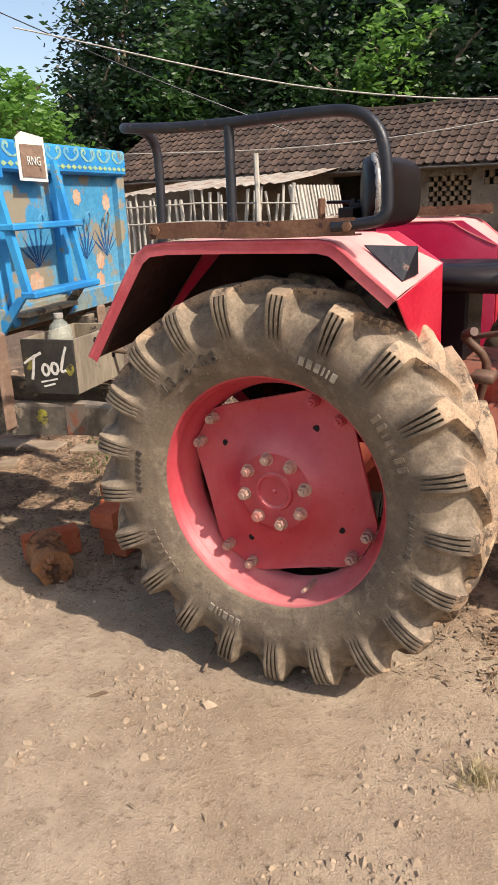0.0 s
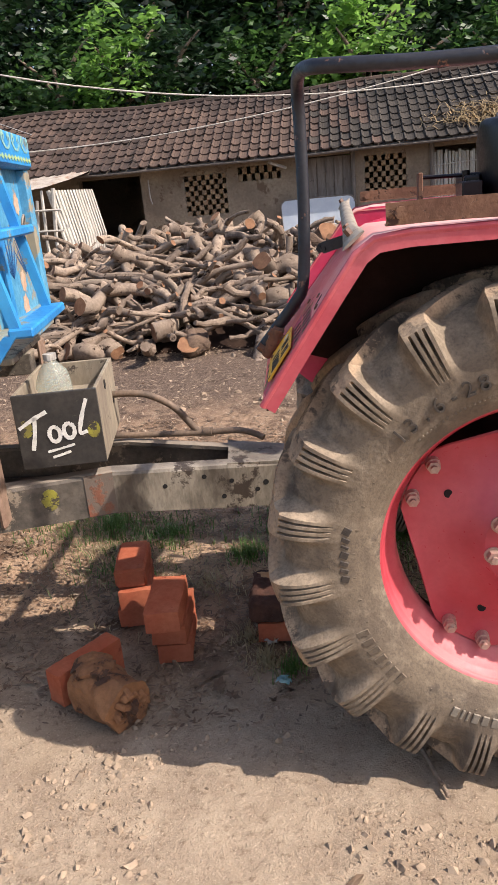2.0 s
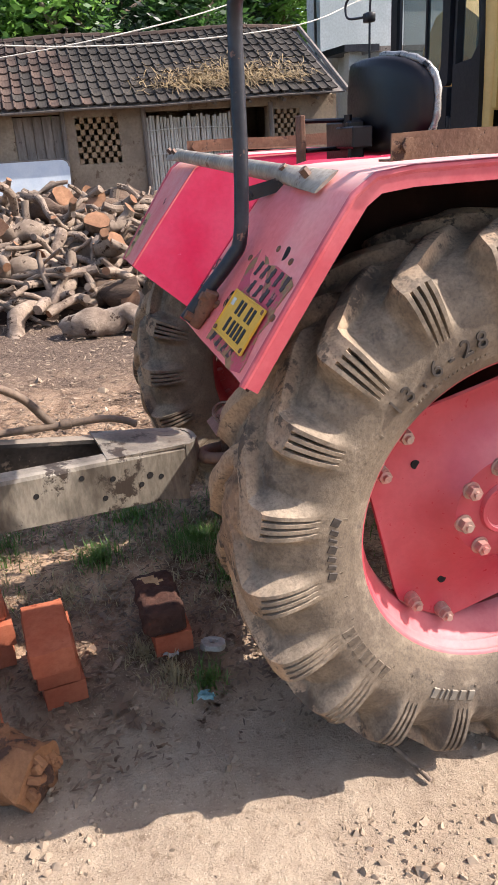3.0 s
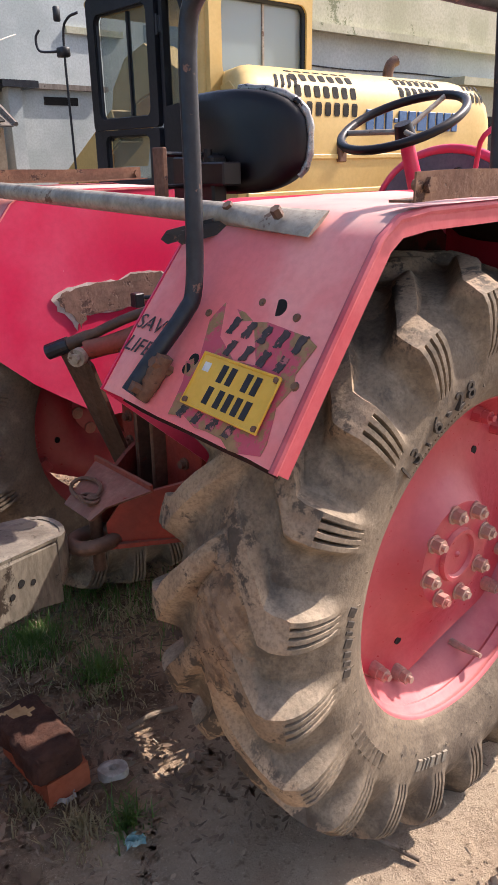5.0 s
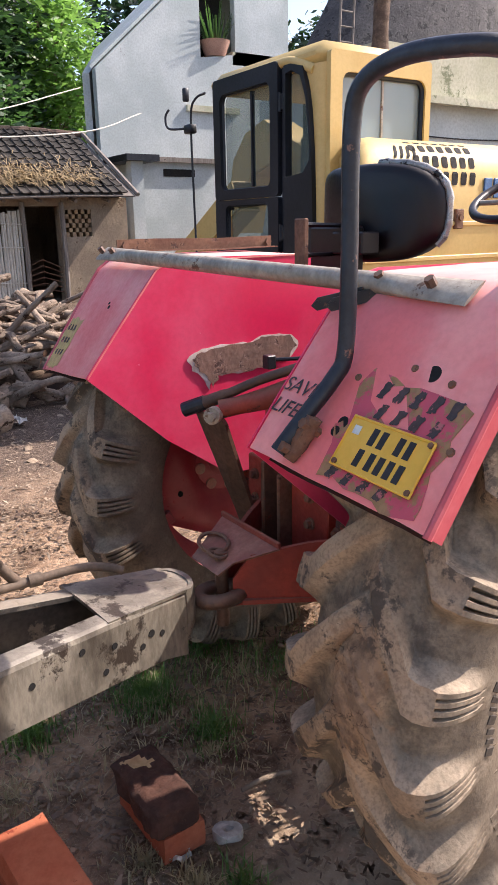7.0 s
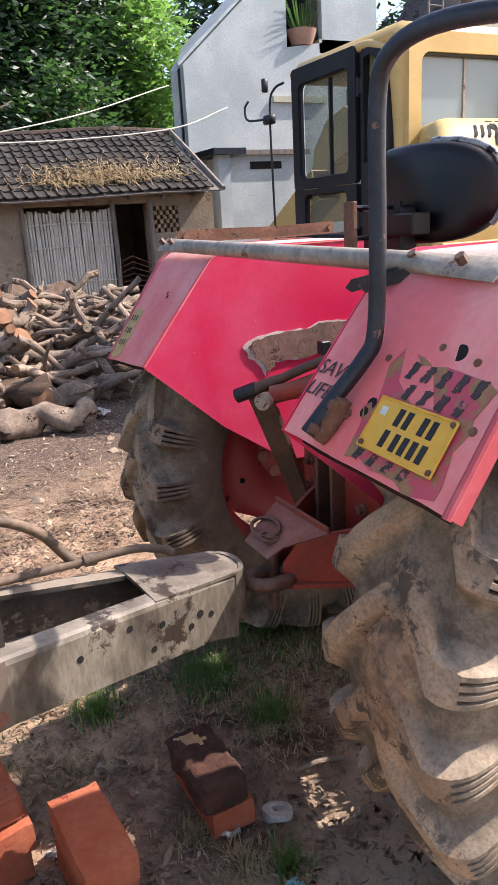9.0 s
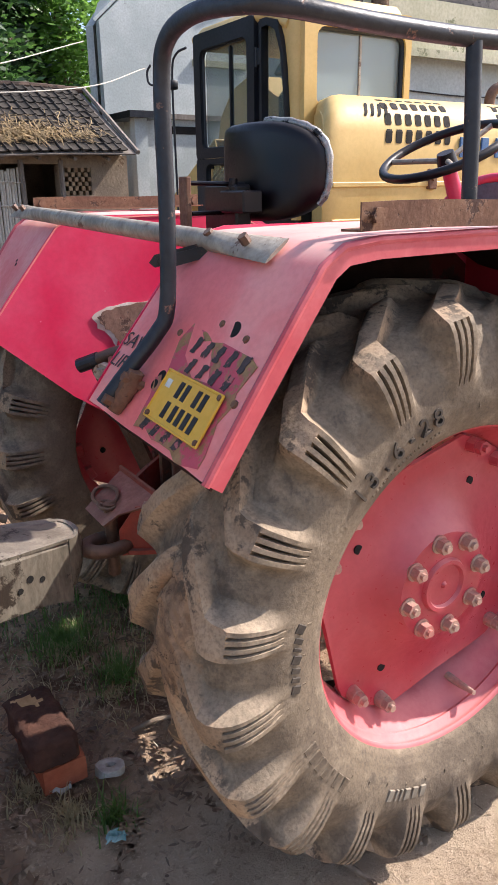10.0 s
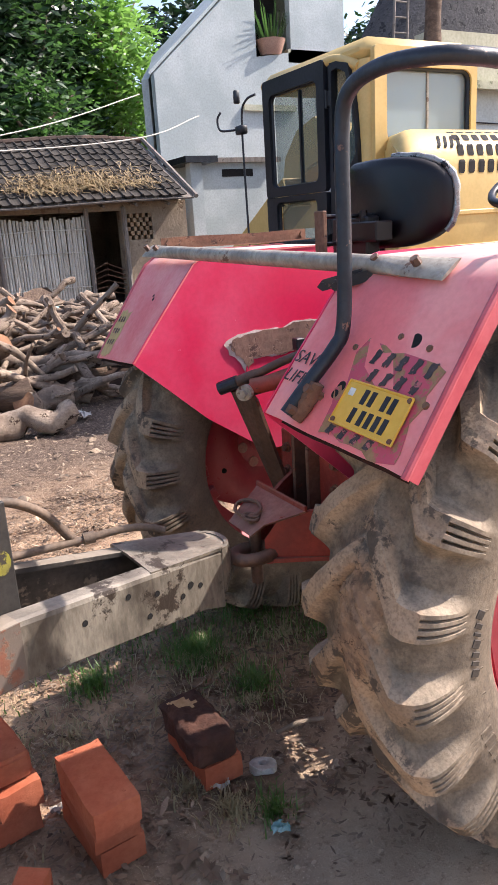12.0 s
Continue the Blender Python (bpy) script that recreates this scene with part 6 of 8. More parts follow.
for k in range(26):
    q = random.uniform(0, 6.28)
    r0 = random.uniform(0.0, 0.055)
    c0 = b + d * random.uniform(-0.004, 0.012) + r0 * (math.cos(q) * u + math.sin(q) * w)
    m = Matrix.Translation(c0) @ Matrix.Rotation(random.uniform(0, 6), 4, d)
    box(bm, (-0.018, -0.012, -0.010), (0.018, 0.012, 0.010), m, 0.004)
bmesh.ops.remove_doubles(bm, verts=bm.verts, dist=0.0005)
parts("splinter", bm, STUMP, log, "splintered orange-brown end")
for c, n in (((-1.165, 0.235, 0.145), 9), ((-1.19, 0.27, 0.14), 7)):
    bm = bmesh.new()
    rows = [[V(c[0] - 0.05 + 0.1 * i / n, c[1] - 0.04 + 0.08 * j / n, c[2]) for i in range(n + 1)] for j in range(n + 1)]
    for r_ in rows:
        for p in r_:
            q = p - V(*c)
            p.z += 0.012 - 6 * q.length_squared + 0.008 * noise.noise(p * 60)
    strip(bm, rows, -0.012)
    part("bark_flake", bm, STUMP, log, "", 50)
log.matrix_basis = Matrix.Translation((-0.035, -0.01, 0)) @ log.matrix_basis


def leaflet(bm, c, size, turn, lobes=True):
    """A curled dry leaf, with pointed lobes or long and plain."""
    pts = []
    for k in range(14):
        a = 2 * math.pi * k / 14
        r = size * (0.6 + 0.4 * (k % 2)) * (1 + 0.25 * math.sin(a * 2)) if lobes else size * (1.1 if k % 7 == 0 else 0.9 + 0.06 * (k % 3))
        x, y = r * math.cos(a), r * math.sin(a) * (0.75 if lobes else 0.36)
        pts.append(V(c[0] + x * math.cos(turn) - y * math.sin(turn), c[1] + x * math.sin(turn) + y * math.cos(turn), c[2] + 0.25 * size * abs(math.sin(a * 1.5)) * (1 if lobes else 0.6)))
    mid = bm.verts.new((c[0], c[1], c[2] + 0.004))
    vs = [bm.verts.new(p) for p in pts]
    for k in range(14):
        bm.faces.new((mid, vs[k], vs[(k + 1) % 14]))


for x, y, s, t in ((-0.875, 0.40, 0.05, 0.3), (-0.85, 0.325, 0.04, 1.1), (0.408, -0.636, 0.05, -0.3), (-0.444, -0.354, 0.03, 0.8), (-0.80, 0.28, 0.03, 2)):
    bm = bmesh.new()
    leaflet(bm, (x, y, 0.006), s, t, y > 0)
    solo("dead_leaf", bm, CHIP if y < -0.5 else DEADLEAF, "curled brown dead leaf lying on the earth", "leaf", "dead leaves")
bm = bmesh.new()
lathe(bm, [(0.018, 0.0), (0.05, 0.0), (0.054, 0.006), (0.05, 0.030), (0.03, 0.036), (0.018, 0.03)], (0, 0, 0), 20, True)
for v in bm.verts:
    v.co += noise.noise_vector(v.co * 35) * 0.011
ob = solo("plastic_ring", bm, PLASTIC, "crushed grey-white plastic ring lying on the earth", "litter", smooth=50)
ob.matrix_basis = pose(-0.575, 0.560, 0.004, 82, 8, 20) @ Matrix.Diagonal((0.72, 0.55, 0.72, 1))
for x, y, m, nm, lb in ((-0.645, 0.352, TEALSCRAP, "plastic_scrap", "teal scrap of torn plastic on the earth"), (-0.70, 0.565, PLASTIC, "paper_scrap", "crumpled white paper scrap on the earth"), (0.198, 4.997, PLASTIC, "paper_scrap", "crumpled white paper scrap on the earth"), (-1.10, 0.72, PLASTIC, "paper_scrap", "pale crumpled scrap between the bricks"),
                        (0.85, 8.2, TEALSCRAP, "plastic_scrap", "teal plastic bag on the wood heap")):
    bm = bmesh.new()
    big = 3.0 if y > 4 else 0.75
    n = 6
    vs = [[bm.verts.new((x + big * (0.013 * i - 0.036 + random.uniform(-0.007, 0.007)), y + big * (0.009 * j - 0.025 + random.uniform(-0.006, 0.006)), (0.62 if y > 8 else 0.004) + big * random.uniform(0, 0.022))) for i in range(n)] for j in range(n)]
    for j in range(n - 1):
        for i in range(n - 1):
            if (i, j) not in ((0, 0), (n - 2, n - 2), (0, n - 2)):
                bm.faces.new((vs[j][i], vs[j][i + 1], vs[j + 1][i + 1], vs[j + 1][i]))
    solo(nm, bm, m, lb, "litter")
bm = bmesh.new()
tube(bm, smooth_path([(-0.262, 0.085, 0.010), (-0.24, 0.01, 0.012), (-0.205, -0.105, 0.008)], 4), 0.006, 7, wob=0.3)
solo("twig", bm, BARK, "thin dry brown twig lying beside the tyre", "twig", smooth=60)
bm = bmesh.new()
tube(bm, smooth_path([(-0.47, 0.66, 0.012), (-0.40, 0.655, 0.02), (-0.32, 0.64, 0.014)], 4), 0.007, 7, wob=0.3)
solo("twig", bm, BARK, "pale dry twig lying in a sunny patch", "twig", smooth=60)
for x, y, w, h, r in ((-2.6, 1.5, 0.55, 0.16, 12), (-2.12, 1.60, 0.24, 0.14, 20), (-2.45, 1.15, 0.2, 0.14, 30)):
    bm = bmesh.new()
    box(bm, (-w / 2, -h / 2, -0.02), (w / 2, h / 2, 0.018), bevel=0.006)
    for v in bm.verts:
        v.co += noise.noise_vector(v.co * 9) * 0.008
    ob = solo("stone_slab", bm, CLAY, "flat pale stone slab set in the earth", "stone")
    ob.matrix_basis = pose(x, y, 0.0, 0, 0, r)

# ---- the long tiled hut ----
HY = 14.6
hut = thing("hut", "long low mud-brick hut with a weathered tiled roof", "hut", (-3.0, 16.0, 0))


def wall_piece(x0, x1, z0, z1, m=MUDWALL, name="wall", label="", y0=HY, y1=HY + 0.28):
    bm = bmesh.new()
    nx, nz = max(1, int((x1 - x0) / 0.35)), max(1, int((z1 - z0) / 0.35))
    box(bm, (x0, y0, z0), (x1, y1, z1))
    return part(name, bm, m, hut, label)


# openings along the front, from the west end to the east corner: (x0, x1, z0, z1)
OPEN = [(-5.89, -4.53, 0.0, 1.95), (-3.59, -2.70, 1.04, 1.84), (-2.44, -1.55, 1.64, 1.92), (-0.99, -0.10, 0.0, 1.98), (0.17, 1.00, 1.06, 1.90), (1.47, 4.10, 0.0, 1.95), (4.22, 4.78, 1.34, 1.88)]
x = -12.0
for x0, x1, z0, z1 in OPEN:
    wall_piece(x, x0, 0, 2.12)
    if z0 > 0:
        wall_piece(x0, x1, 0, z0)
    wall_piece(x0, x1, z1, 2.12)
    x = x1
wall_piece(x, 5.60, 0, 2.12)
wall_piece(5.32, 5.60, 0, 2.12, y0=HY + 0.28, y1=19.6)
wall_piece(-12.0, -11.72, 0, 2.12, y0=HY + 0.28, y1=19.6)
wall_piece(-12.0, 5.60, 0, 2.12, y0=19.6, y1=19.88)
wall_piece(-11.72, 5.32, -0.02, 0.02, y0=HY + 0.28, y1=19.6, name="hut_floor")


def lattice(x0, x1, z0, z1, cols, rows):
    """A bond of bricks set apart, so that holes run through in a chequer."""
    bw, bh = (x1 - x0) / cols, (z1 - z0) / rows
    me = None
    for r in range(rows):
        for c in range(cols + 1):
            a = x0 + (c - 0.5 * (r % 2)) * bw
            lo, hi = max(x0, a), min(x1, a + bw * 0.56)
            if hi - lo < 0.02:
                continue
            bm = bmesh.new()
            box(bm, (lo, HY + 0.015, z0 + r * bh), (hi, HY + 0.14, z0 + (r + 1) * bh), bevel=0.006)
            part("vent_brick", bm, MUDBRICK, hut)


lattice(-3.59, -2.70, 1.04, 1.84, 5, 8)
lattice(-2.44, -1.55, 1.64, 1.92, 5, 2)
lattice(0.17, 1.00, 1.06, 1.90, 5, 8)
lattice(4.22, 4.78, 1.34, 1.88, 4, 6)
# plank shutter in the middle door, bamboo wall and dark door at the east end
for k in range(5):
    bm = bmesh.new()
    x0 = -0.99 + 0.178 * k
    box(bm, (x0 + 0.004, HY + 0.05, 0.0), (x0 + 0.174, HY + 0.085, 1.96), bevel=0.006)
    part("door_plank", bm, GREYWOOD, hut, "grey weathered door plank")
bm = bmesh.new()
tube(bm, [(-0.08, HY - 0.03, 0), (-0.06, HY - 0.03, 2.05)], 0.045, 8, wob=0.2)
part("post", bm, GREYWOOD, hut)
for x0 in (1.50, 3.33, 4.14):
    bm = bmesh.new()
    tube(bm, [(x0, HY - 0.05, 0), (x0 + 0.02, HY - 0.04, 1.0), (x0, HY - 0.04, 2.02)], 0.05, 8, wob=0.2)
    part("post", bm, GREYWOOD, hut)
for k in range(30):
    bm = bmesh.new()
    x0 = 1.58 + 0.0575 * k
    top = 1.86 + random.uniform(-0.06, 0.03)
    lean = random.uniform(-0.02, 0.02)
    tube(bm, [(x0, HY, 0.0), (x0 + lean * 0.5, HY - 0.01 + random.uniform(0, 0.02), 0.9), (x0 + lean, HY, top)], 0.028, 7, wob=0.15)
    part("bamboo_pole", bm, BAMBOO, hut)
for z in (0.45, 1.15, 1.60):
    bm = bmesh.new()
    tube(bm, [(1.50, HY - 0.045, z), (2.4, HY - 0.05, z + 0.03), (3.33, HY - 0.045, z)], 0.012, 6)
    part("bamboo_tie", bm, BAMBOO, hut)
bm = bmesh.new()
for k in range(6):
    tube(bm, [(3.36, HY + 0.1, 0.25 + 0.1 * k), (3.7, HY + 0.12, 0.3 + 0.12 * k), (4.1, HY + 0.1, 0.22 + 0.1 * k)], 0.008, 5)
part("gate_wire", bm, RUST, hut)
# rafter ends and a pale pipe under the eave
for k in range(24):
    x0 = -11.5 + 0.72 * k
    bm = bmesh.new()
    cyl(bm, (x0, HY - 0.36, 2.035), (x0, HY + 0.3, 2.16), 0.035, seg=8)
    part("rafter", bm, GREYWOOD, hut)
bm = bmesh.new()
cyl(bm, (-1.75, HY - 0.35, 1.95), (-1.42, HY - 0.15, 1.82), 0.03, seg=10)
part("eave_pipe", bm, PLASTIC, hut, "short white pipe under the eave")
bm = bmesh.new()
tube(bm, smooth_path([(-4.35, HY - 0.04, 1.85), (-4.34, HY - 0.06, 1.5), (-4.30, HY - 0.08, 1.35)], 4), 0.012, 6)
part("hanging_strap", bm, PLASTIC, hut)
# roof frame and tiles
EY, EZ, RY, RZ, XW, XE = 14.12, 2.075, 17.0, 3.52, -12.4, 5.62


def roof_at(x, t):
    """The slope from the eave (t = 0) to the ridge; the ridge sags and ends short of the east corner."""
    sag = 0.05 * math.sin(x * 0.55) + 0.025 * math.sin(x * 1.7 + 1)
    return V(x, EY + (RY - EY) * t, EZ + (RZ - EZ) * t + sag * (0.35 + 0.65 * t) + 0.028 * max(0.0, x - 1.5))


bm = bmesh.new()
rows = [[roof_at(XW + (XE - 0.02 - (2.3 * t) * 0 - XW) * i / 30, t) - V(0, 0, 0.07) for i in range(31)] for t in (0.0, 0.5, 1.0)]
strip(bm, rows, -0.03)
roof = part("roof", bm, GREYWOOD, hut, "weathered clay tile roof with a sagging ridge")
bm = bmesh.new()
strip(bm, [[V(XW, 19.9, 2.1), V(XE, 19.9, 2.1)], [V(XW, RY, RZ - 0.06), V(XE, RY, RZ - 0.06)]], 0.05)
part("back_slope", bm, TILEREST, roof)
NR, TW = 10, 0.205


def tile_mesh(material):
    """One flat interlocking tile with a rolled edge, its lower lip proud."""
    bm = bmesh.new()
    prof = [(0.0, 0.030), (0.016, 0.046), (0.040, 0.040), (0.055, 0.012), (0.11, 0.006), (0.165, 0.012), (0.20, 0.026)]
    ln = 0.345
    top = [bm.verts.new((a, 0, z + 0.022)) for a, z in prof]
    low = [bm.verts.new((a, 0, z - 0.002)) for a, z in prof]
    back = [bm.verts.new((a, ln, z - 0.006)) for a, z in prof]
    for k in range(len(prof) - 1):
        bm.faces.new((top[k], top[k + 1], back[k + 1], back[k]))
        bm.faces.new((low[k], low[k + 1], top[k + 1], top[k]))
    bmesh.ops.recalc_face_normals(bm, faces=bm.faces)
    me = bpy.data.meshes.new("roof_tile")
    bm.to_mesh(me)
    bm.free()
    me.materials.append(material)
    return me


DARK_X = -0.3  # beyond this the tiles are darker, weathering and tree shade in one colour
TILE_ME, TILE_ME_DARK = tile_mesh(TILE), tile_mesh(TILEDARK)
tv = [v.co.copy() for v in TILE_ME.vertices]
tf = [tuple(p.vertices) for p in TILE_ME.polygons]
rest_v, rest_f, rest_m = [], [], []
tiles = 0
dark_rng = random.Random(5)
ncol = int((XE - XW) / TW)
for r in range(NR):
    for c in range(ncol):
        x0 = XW + c * TW + 0.008 * math.sin(c * 3 + r)
        p0, p1 = roof_at(x0, r / NR), roof_at(x0, (r + 1) / NR)
        d = (p1 - p0).normalized()
        e = (roof_at(x0 + TW, r / NR) - p0).normalized()
        n = e.cross(d).normalized()
        rz = random.uniform(-0.02, 0.02)
        old = x0 + dark_rng.uniform(-0.9, 0.9) > DARK_X
        m = Matrix(((e.x, d.x, n.x, p0.x), (e.y, d.y, n.y, p0.y), (e.z, d.z, n.z, p0.z + random.uniform(-0.008, 0.008)), (0, 0, 0, 1))) @ Matrix.Rotation(rz, 4, "Z") @ Matrix.Rotation(random.uniform(-0.025, 0.025), 4, "X")
        if r < 6 and -4.6 < x0 < 5.6 and tiles < 300:
            ob = new("roof_tile", TILE_ME_DARK if old else TILE_ME)
            ob.parent = roof
            ob.matrix_basis = m
            tiles += 1
        else:
            o = len(rest_v)
            rest_v += [m @ v for v in tv]
            rest_f += [tuple(i + o for i in f) for f in tf]
            rest_m += [1 if old else 0] * len(tf)
me = bpy.data.meshes.new("roof_tiles_rest")
me.from_pydata([tuple(v) for v in rest_v], [], rest_f)
me.materials.append(TILEREST)
me.materials.append(TILEDARKREST)
me.polygons.foreach_set("material_index", rest_m)
ob = new("roof_tiles_rest", me)
ob.parent = roof
ob["kind"] = "stuff"
bm = bmesh.new()
for k in range(44):
    x0 = XW + 0.41 * k
    p = roof_at(x0, 1.0)
    q = roof_at(x0 + 0.40, 1.0)
    tube(bm, [p + V(0, 0, 0.0), q + V(0, 0, 0.012)], 0.075, 8)
part("ridge_tile", bm, TILEREST, roof)
# verge boards at the east end
bm = bmesh.new()
tube(bm, [roof_at(XE + 0.03, 0) + V(0, -0.02, -0.02), roof_at(XE + 0.03, 0.5) + V(0, 0, 0.03), roof_at(XE + 0.03, 1.0) + V(0, 0, 0.05)], 0.05, 6)
part("verge_pole", bm, GREYWOOD, roof)
bm = bmesh.new()
plate(bm, [(5.58, HY + 0.28, 2.12), (5.58, 19.6, 2.12), (5.58, RY, RZ - 0.1)], 0.05)
part("gable", bm, MUDWALL, hut)
# straw thrown on the roof
verts, faces = [], []
for _ in range(1500):
    x0, t = random.gauss(3.3, 0.85), 0.10 + abs(random.gauss(0, 0.13))
    if not 1.3 < x0 < 5.2 or t > 0.5:
        continue
    p = roof_at(x0, t) + V(0, -0.03, 0.05 + random.random() * 0.11)
    a, ln = random.uniform(0, 6.28), random.uniform(0.08, 0.32)
    d = V(math.cos(a), math.sin(a) * 0.9, random.uniform(-0.3, 0.3) + 0.45 * math.sin(a)) * ln
    w = V(-math.sin(a), math.cos(a), 0.3) * 0.008
    mid = p + d * 0.5 + V(0, 0, random.uniform(-0.03, 0.05))
    o = len(verts)
    verts += [p - w, p + w, mid - w, mid + w, p + d - w * 0.5, p + d + w * 0.5]
    faces += [(o, o + 1, o + 3, o + 2), (o + 2, o + 3, o + 5, o + 4)]
stuff("straw", verts, faces, STRAW, "dry straw and vines thrown on the tiled roof", "straw")
# white enamelled sheet leaning on the wall
bm = bmesh.new()
pts = []
for cx, cz, a0 in ((-0.20, 1.05, 0), (-1.44, 1.05, 90), (-1.48, 0.02, 180), (-0.13, 0.02, 270)):
    for k in range(5):
        a = radians(a0 + 22.5 * k)
        r = 0.14 if a0 < 180 else 0.02
        pts.append((cx + r * math.cos(a), cz + r * math.sin(a)))
plate(bm, [V(x, 14.42 - 0.16 * (1.2 - z), z) for x, z in pts], 0.02)
sheet = solo("enamel_sheet", bm, WHITEBOARD, "white enamelled sheet leaning against the hut wall", "metal sheet")
bm = bmesh.new()
tube(bm, [V(x, 14.41 - 0.16 * (1.2 - z), z) for x, z in pts[:11]], 0.018, 6)
part("rolled_edge", bm, GREYWOOD, sheet)

# ---- lean-to of poles before the west end of the hut ----
shed = thing("lean_to", "rickety lean-to of bamboo poles with a tin roof", "shed", (-7.3, 12.8, 0))
bm = bmesh.new()
rows = []
for j in range(3):
    y = 11.45 + 1.35 * j
    rows.append([V(-9.6 + 0.043 * i, y, 1.70 + 0.15 * j + 0.05 * i / 40 + 0.012 * math.sin(i * 1.3) + 0.04 * noise.noise((i * 0.2, j, 0))) for i in range(98)])
strip(bm, rows, 0.006)
part("tin_roof", bm, TIN, shed, "pale rusted corrugated tin")
for k in range(26):
    x0 = -9.5 + 0.165 * k + random.uniform(-0.03, 0.03)
    bm = bmesh.new()
    tube(bm, [(x0, 11.5, 0), (x0 + random.uniform(-0.05, 0.05), 11.5 + random.uniform(-0.04, 0.04), 0.9), (x0 + random.uniform(-0.07, 0.07), 11.5, 1.70 + random.uniform(-0.12, 0.1))], random.uniform(0.022, 0.04), 7, wob=0.25)
    part("pole", bm, BAMBOO, shed)
for k in range(16):
    y0 = 11.55 + 0.16 * k
    bm = bmesh.new()
    tube(bm, [(-5.05 - 0.02 * k, y0, 0), (-5.25, y0, 0.9), (-5.42, y0, 1.76)], 0.035, 7, wob=0.25)
    part("pole", bm, BAMBOO, shed)
bm = bmesh.new()
tube(bm, [(-6.05, 11.35, 0), (-6.0, 11.35, 1.2), (-6.02, 11.36, 2.35)], 0.055, 8, wob=0.2)
part("tall_post", bm, BAMBOO, shed, "tall pale wooden post")
for z in (0.5, 1.1, 1.45):
    bm = bmesh.new()
    tube(bm, [(-9.6, 11.44, z), (-7.4, 11.43, z + 0.05), (-5.2, 11.44, z - 0.02)], 0.02, 6, wob=0.2)
    part("cross_pole", bm, BAMBOO, shed)

# ---- heap of firewood ----
heap = thing("firewood_heap", "large tangled heap of cut branches and logs on the ground", "firewood", (-2.0, 7.5, 0))


def pile_height(x, y):
    fx = max(0.0, 1 - ((x + 2.3) / 3.7) ** 2) if x < -2.3 else max(0.0, 1 - ((x + 2.3) / 5.2) ** 2)
    fy = max(0.0, 1 - abs((y - 8.2) / 2.9) ** 1.7)
    return 1.12 * (fx * fy) ** 0.62 * (0.9 + 0.2 * noise.noise((x, y, 1)))


branches = []
for k in range(9):
    bm = bmesh.new()
    n = 9
    bend = (0.05, 0.10, 0.03, 0.14, 0.07, 0.02, 0.09, 0.12, 0.05)[k]
    pts = [V(-0.5 + i / (n - 1), bend * math.sin(i * 0.8 + k) + random.uniform(-0.015, 0.015), 0.5 * bend * math.cos(i * 1.1 + 2 * k) + random.uniform(-0.012, 0.012)) for i in range(n)]
    rr = [0.052 * (1.15 - 0.045 * i) * random.uniform(0.82, 1.2) for i in range(n)]
    tube(bm, pts, rr, 10, wob=0.14)
    if k % 3 == 1:
        p = pts[4]
        tube(bm, [p, p + V(0.10, 0.12, 0.05), p + V(0.20, 0.22, 0.06)], [0.036, 0.032, 0.024], 8, wob=0.2)
    for f in bm.faces:
        if len(f.verts) > 6:
            f.material_index = 1
    branches.append(mesh_of("branch", bm, [BARK, CUTWOOD], 50))
for k in range(298):
    x, y = random.uniform(-5.8, 2.2), random.uniform(5.35, 9.6)
    h = pile_height(x, y)
    if h < 0.06 and random.random() < 0.8:
        x, y = random.uniform(-4.6, 0.4), random.uniform(5.6, 8.6)
        h = pile_height(x, y)
    if x > 0.0 and random.random() < 0.6:
        x, y = random.uniform(-5.0, -0.4), random.uniform(5.5, 8.4)
        h = pile_height(x, y)
    kind = random.random()
    sc = random.uniform(0.4, 0.7) if kind < 0.4 else random.uniform(0.7, 1.1) if kind < 0.85 else random.uniform(1.1, 1.6)
    ln = random.uniform(0.55, 1.35) if kind < 0.75 else random.uniform(0.45, 0.9)
    yaw = random.gauss(0, 40) if random.random() < 0.7 else random.uniform(0, 360)
    tip = random.gauss(0, 18) if x > -3.4 else random.gauss(35, 25)
    z = max(0.05 * sc, h * random.uniform(0.6, 1.0))
    ob = new("branch", branches[k % 9])
    ob.parent = heap
    ob.matrix_parent_inverse = heap.matrix_basis.inverted()
    ob.matrix_basis = pose(x, y, z, random.uniform(0, 360), tip, yaw) @ Matrix.Diagonal((ln, sc, sc, 1))
# thinner sticks that fill the heap, joined
rest_v, rest_f = [], []
bv = [[v.co.copy() for v in me.vertices] for me in branches]
bf = [[tuple(p.vertices) for p in me.polygons] for me in branches]
for k in range(480):
    x, y = random.uniform(-5.6, 1.6), random.uniform(5.3, 8.6)
    h = pile_height(x, y)
    if h < 0.08 and random.random() < 0.85:
        continue
    q = random.randrange(9)
    thick = random.uniform(0.25, 0.9)
    m = pose(x, y, max(0.03, h * random.uniform(0.66, 1.0)), random.uniform(0, 360), random.gauss(0, 20), random.uniform(0, 360)) @ Matrix.Diagonal((random.uniform(0.4, 1.0), thick, thick, 1))
    o = len(rest_v)
    rest_v += [m @ v for v in bv[q]]
    rest_f += [tuple(i + o for i in f) for f in bf[q]]
me = bpy.data.meshes.new("stick_fill")
me.from_pydata([tuple(v) for v in rest_v], [], rest_f)
me.materials.append(BARKREST)
ob = new("stick_fill", me)
ob.parent = heap
ob.matrix_parent_inverse = heap.matrix_basis.inverted()
ob["kind"] = "stuff"
# dark sheet sunk in the heap, coloured for the shade between sticks
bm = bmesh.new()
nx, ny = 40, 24
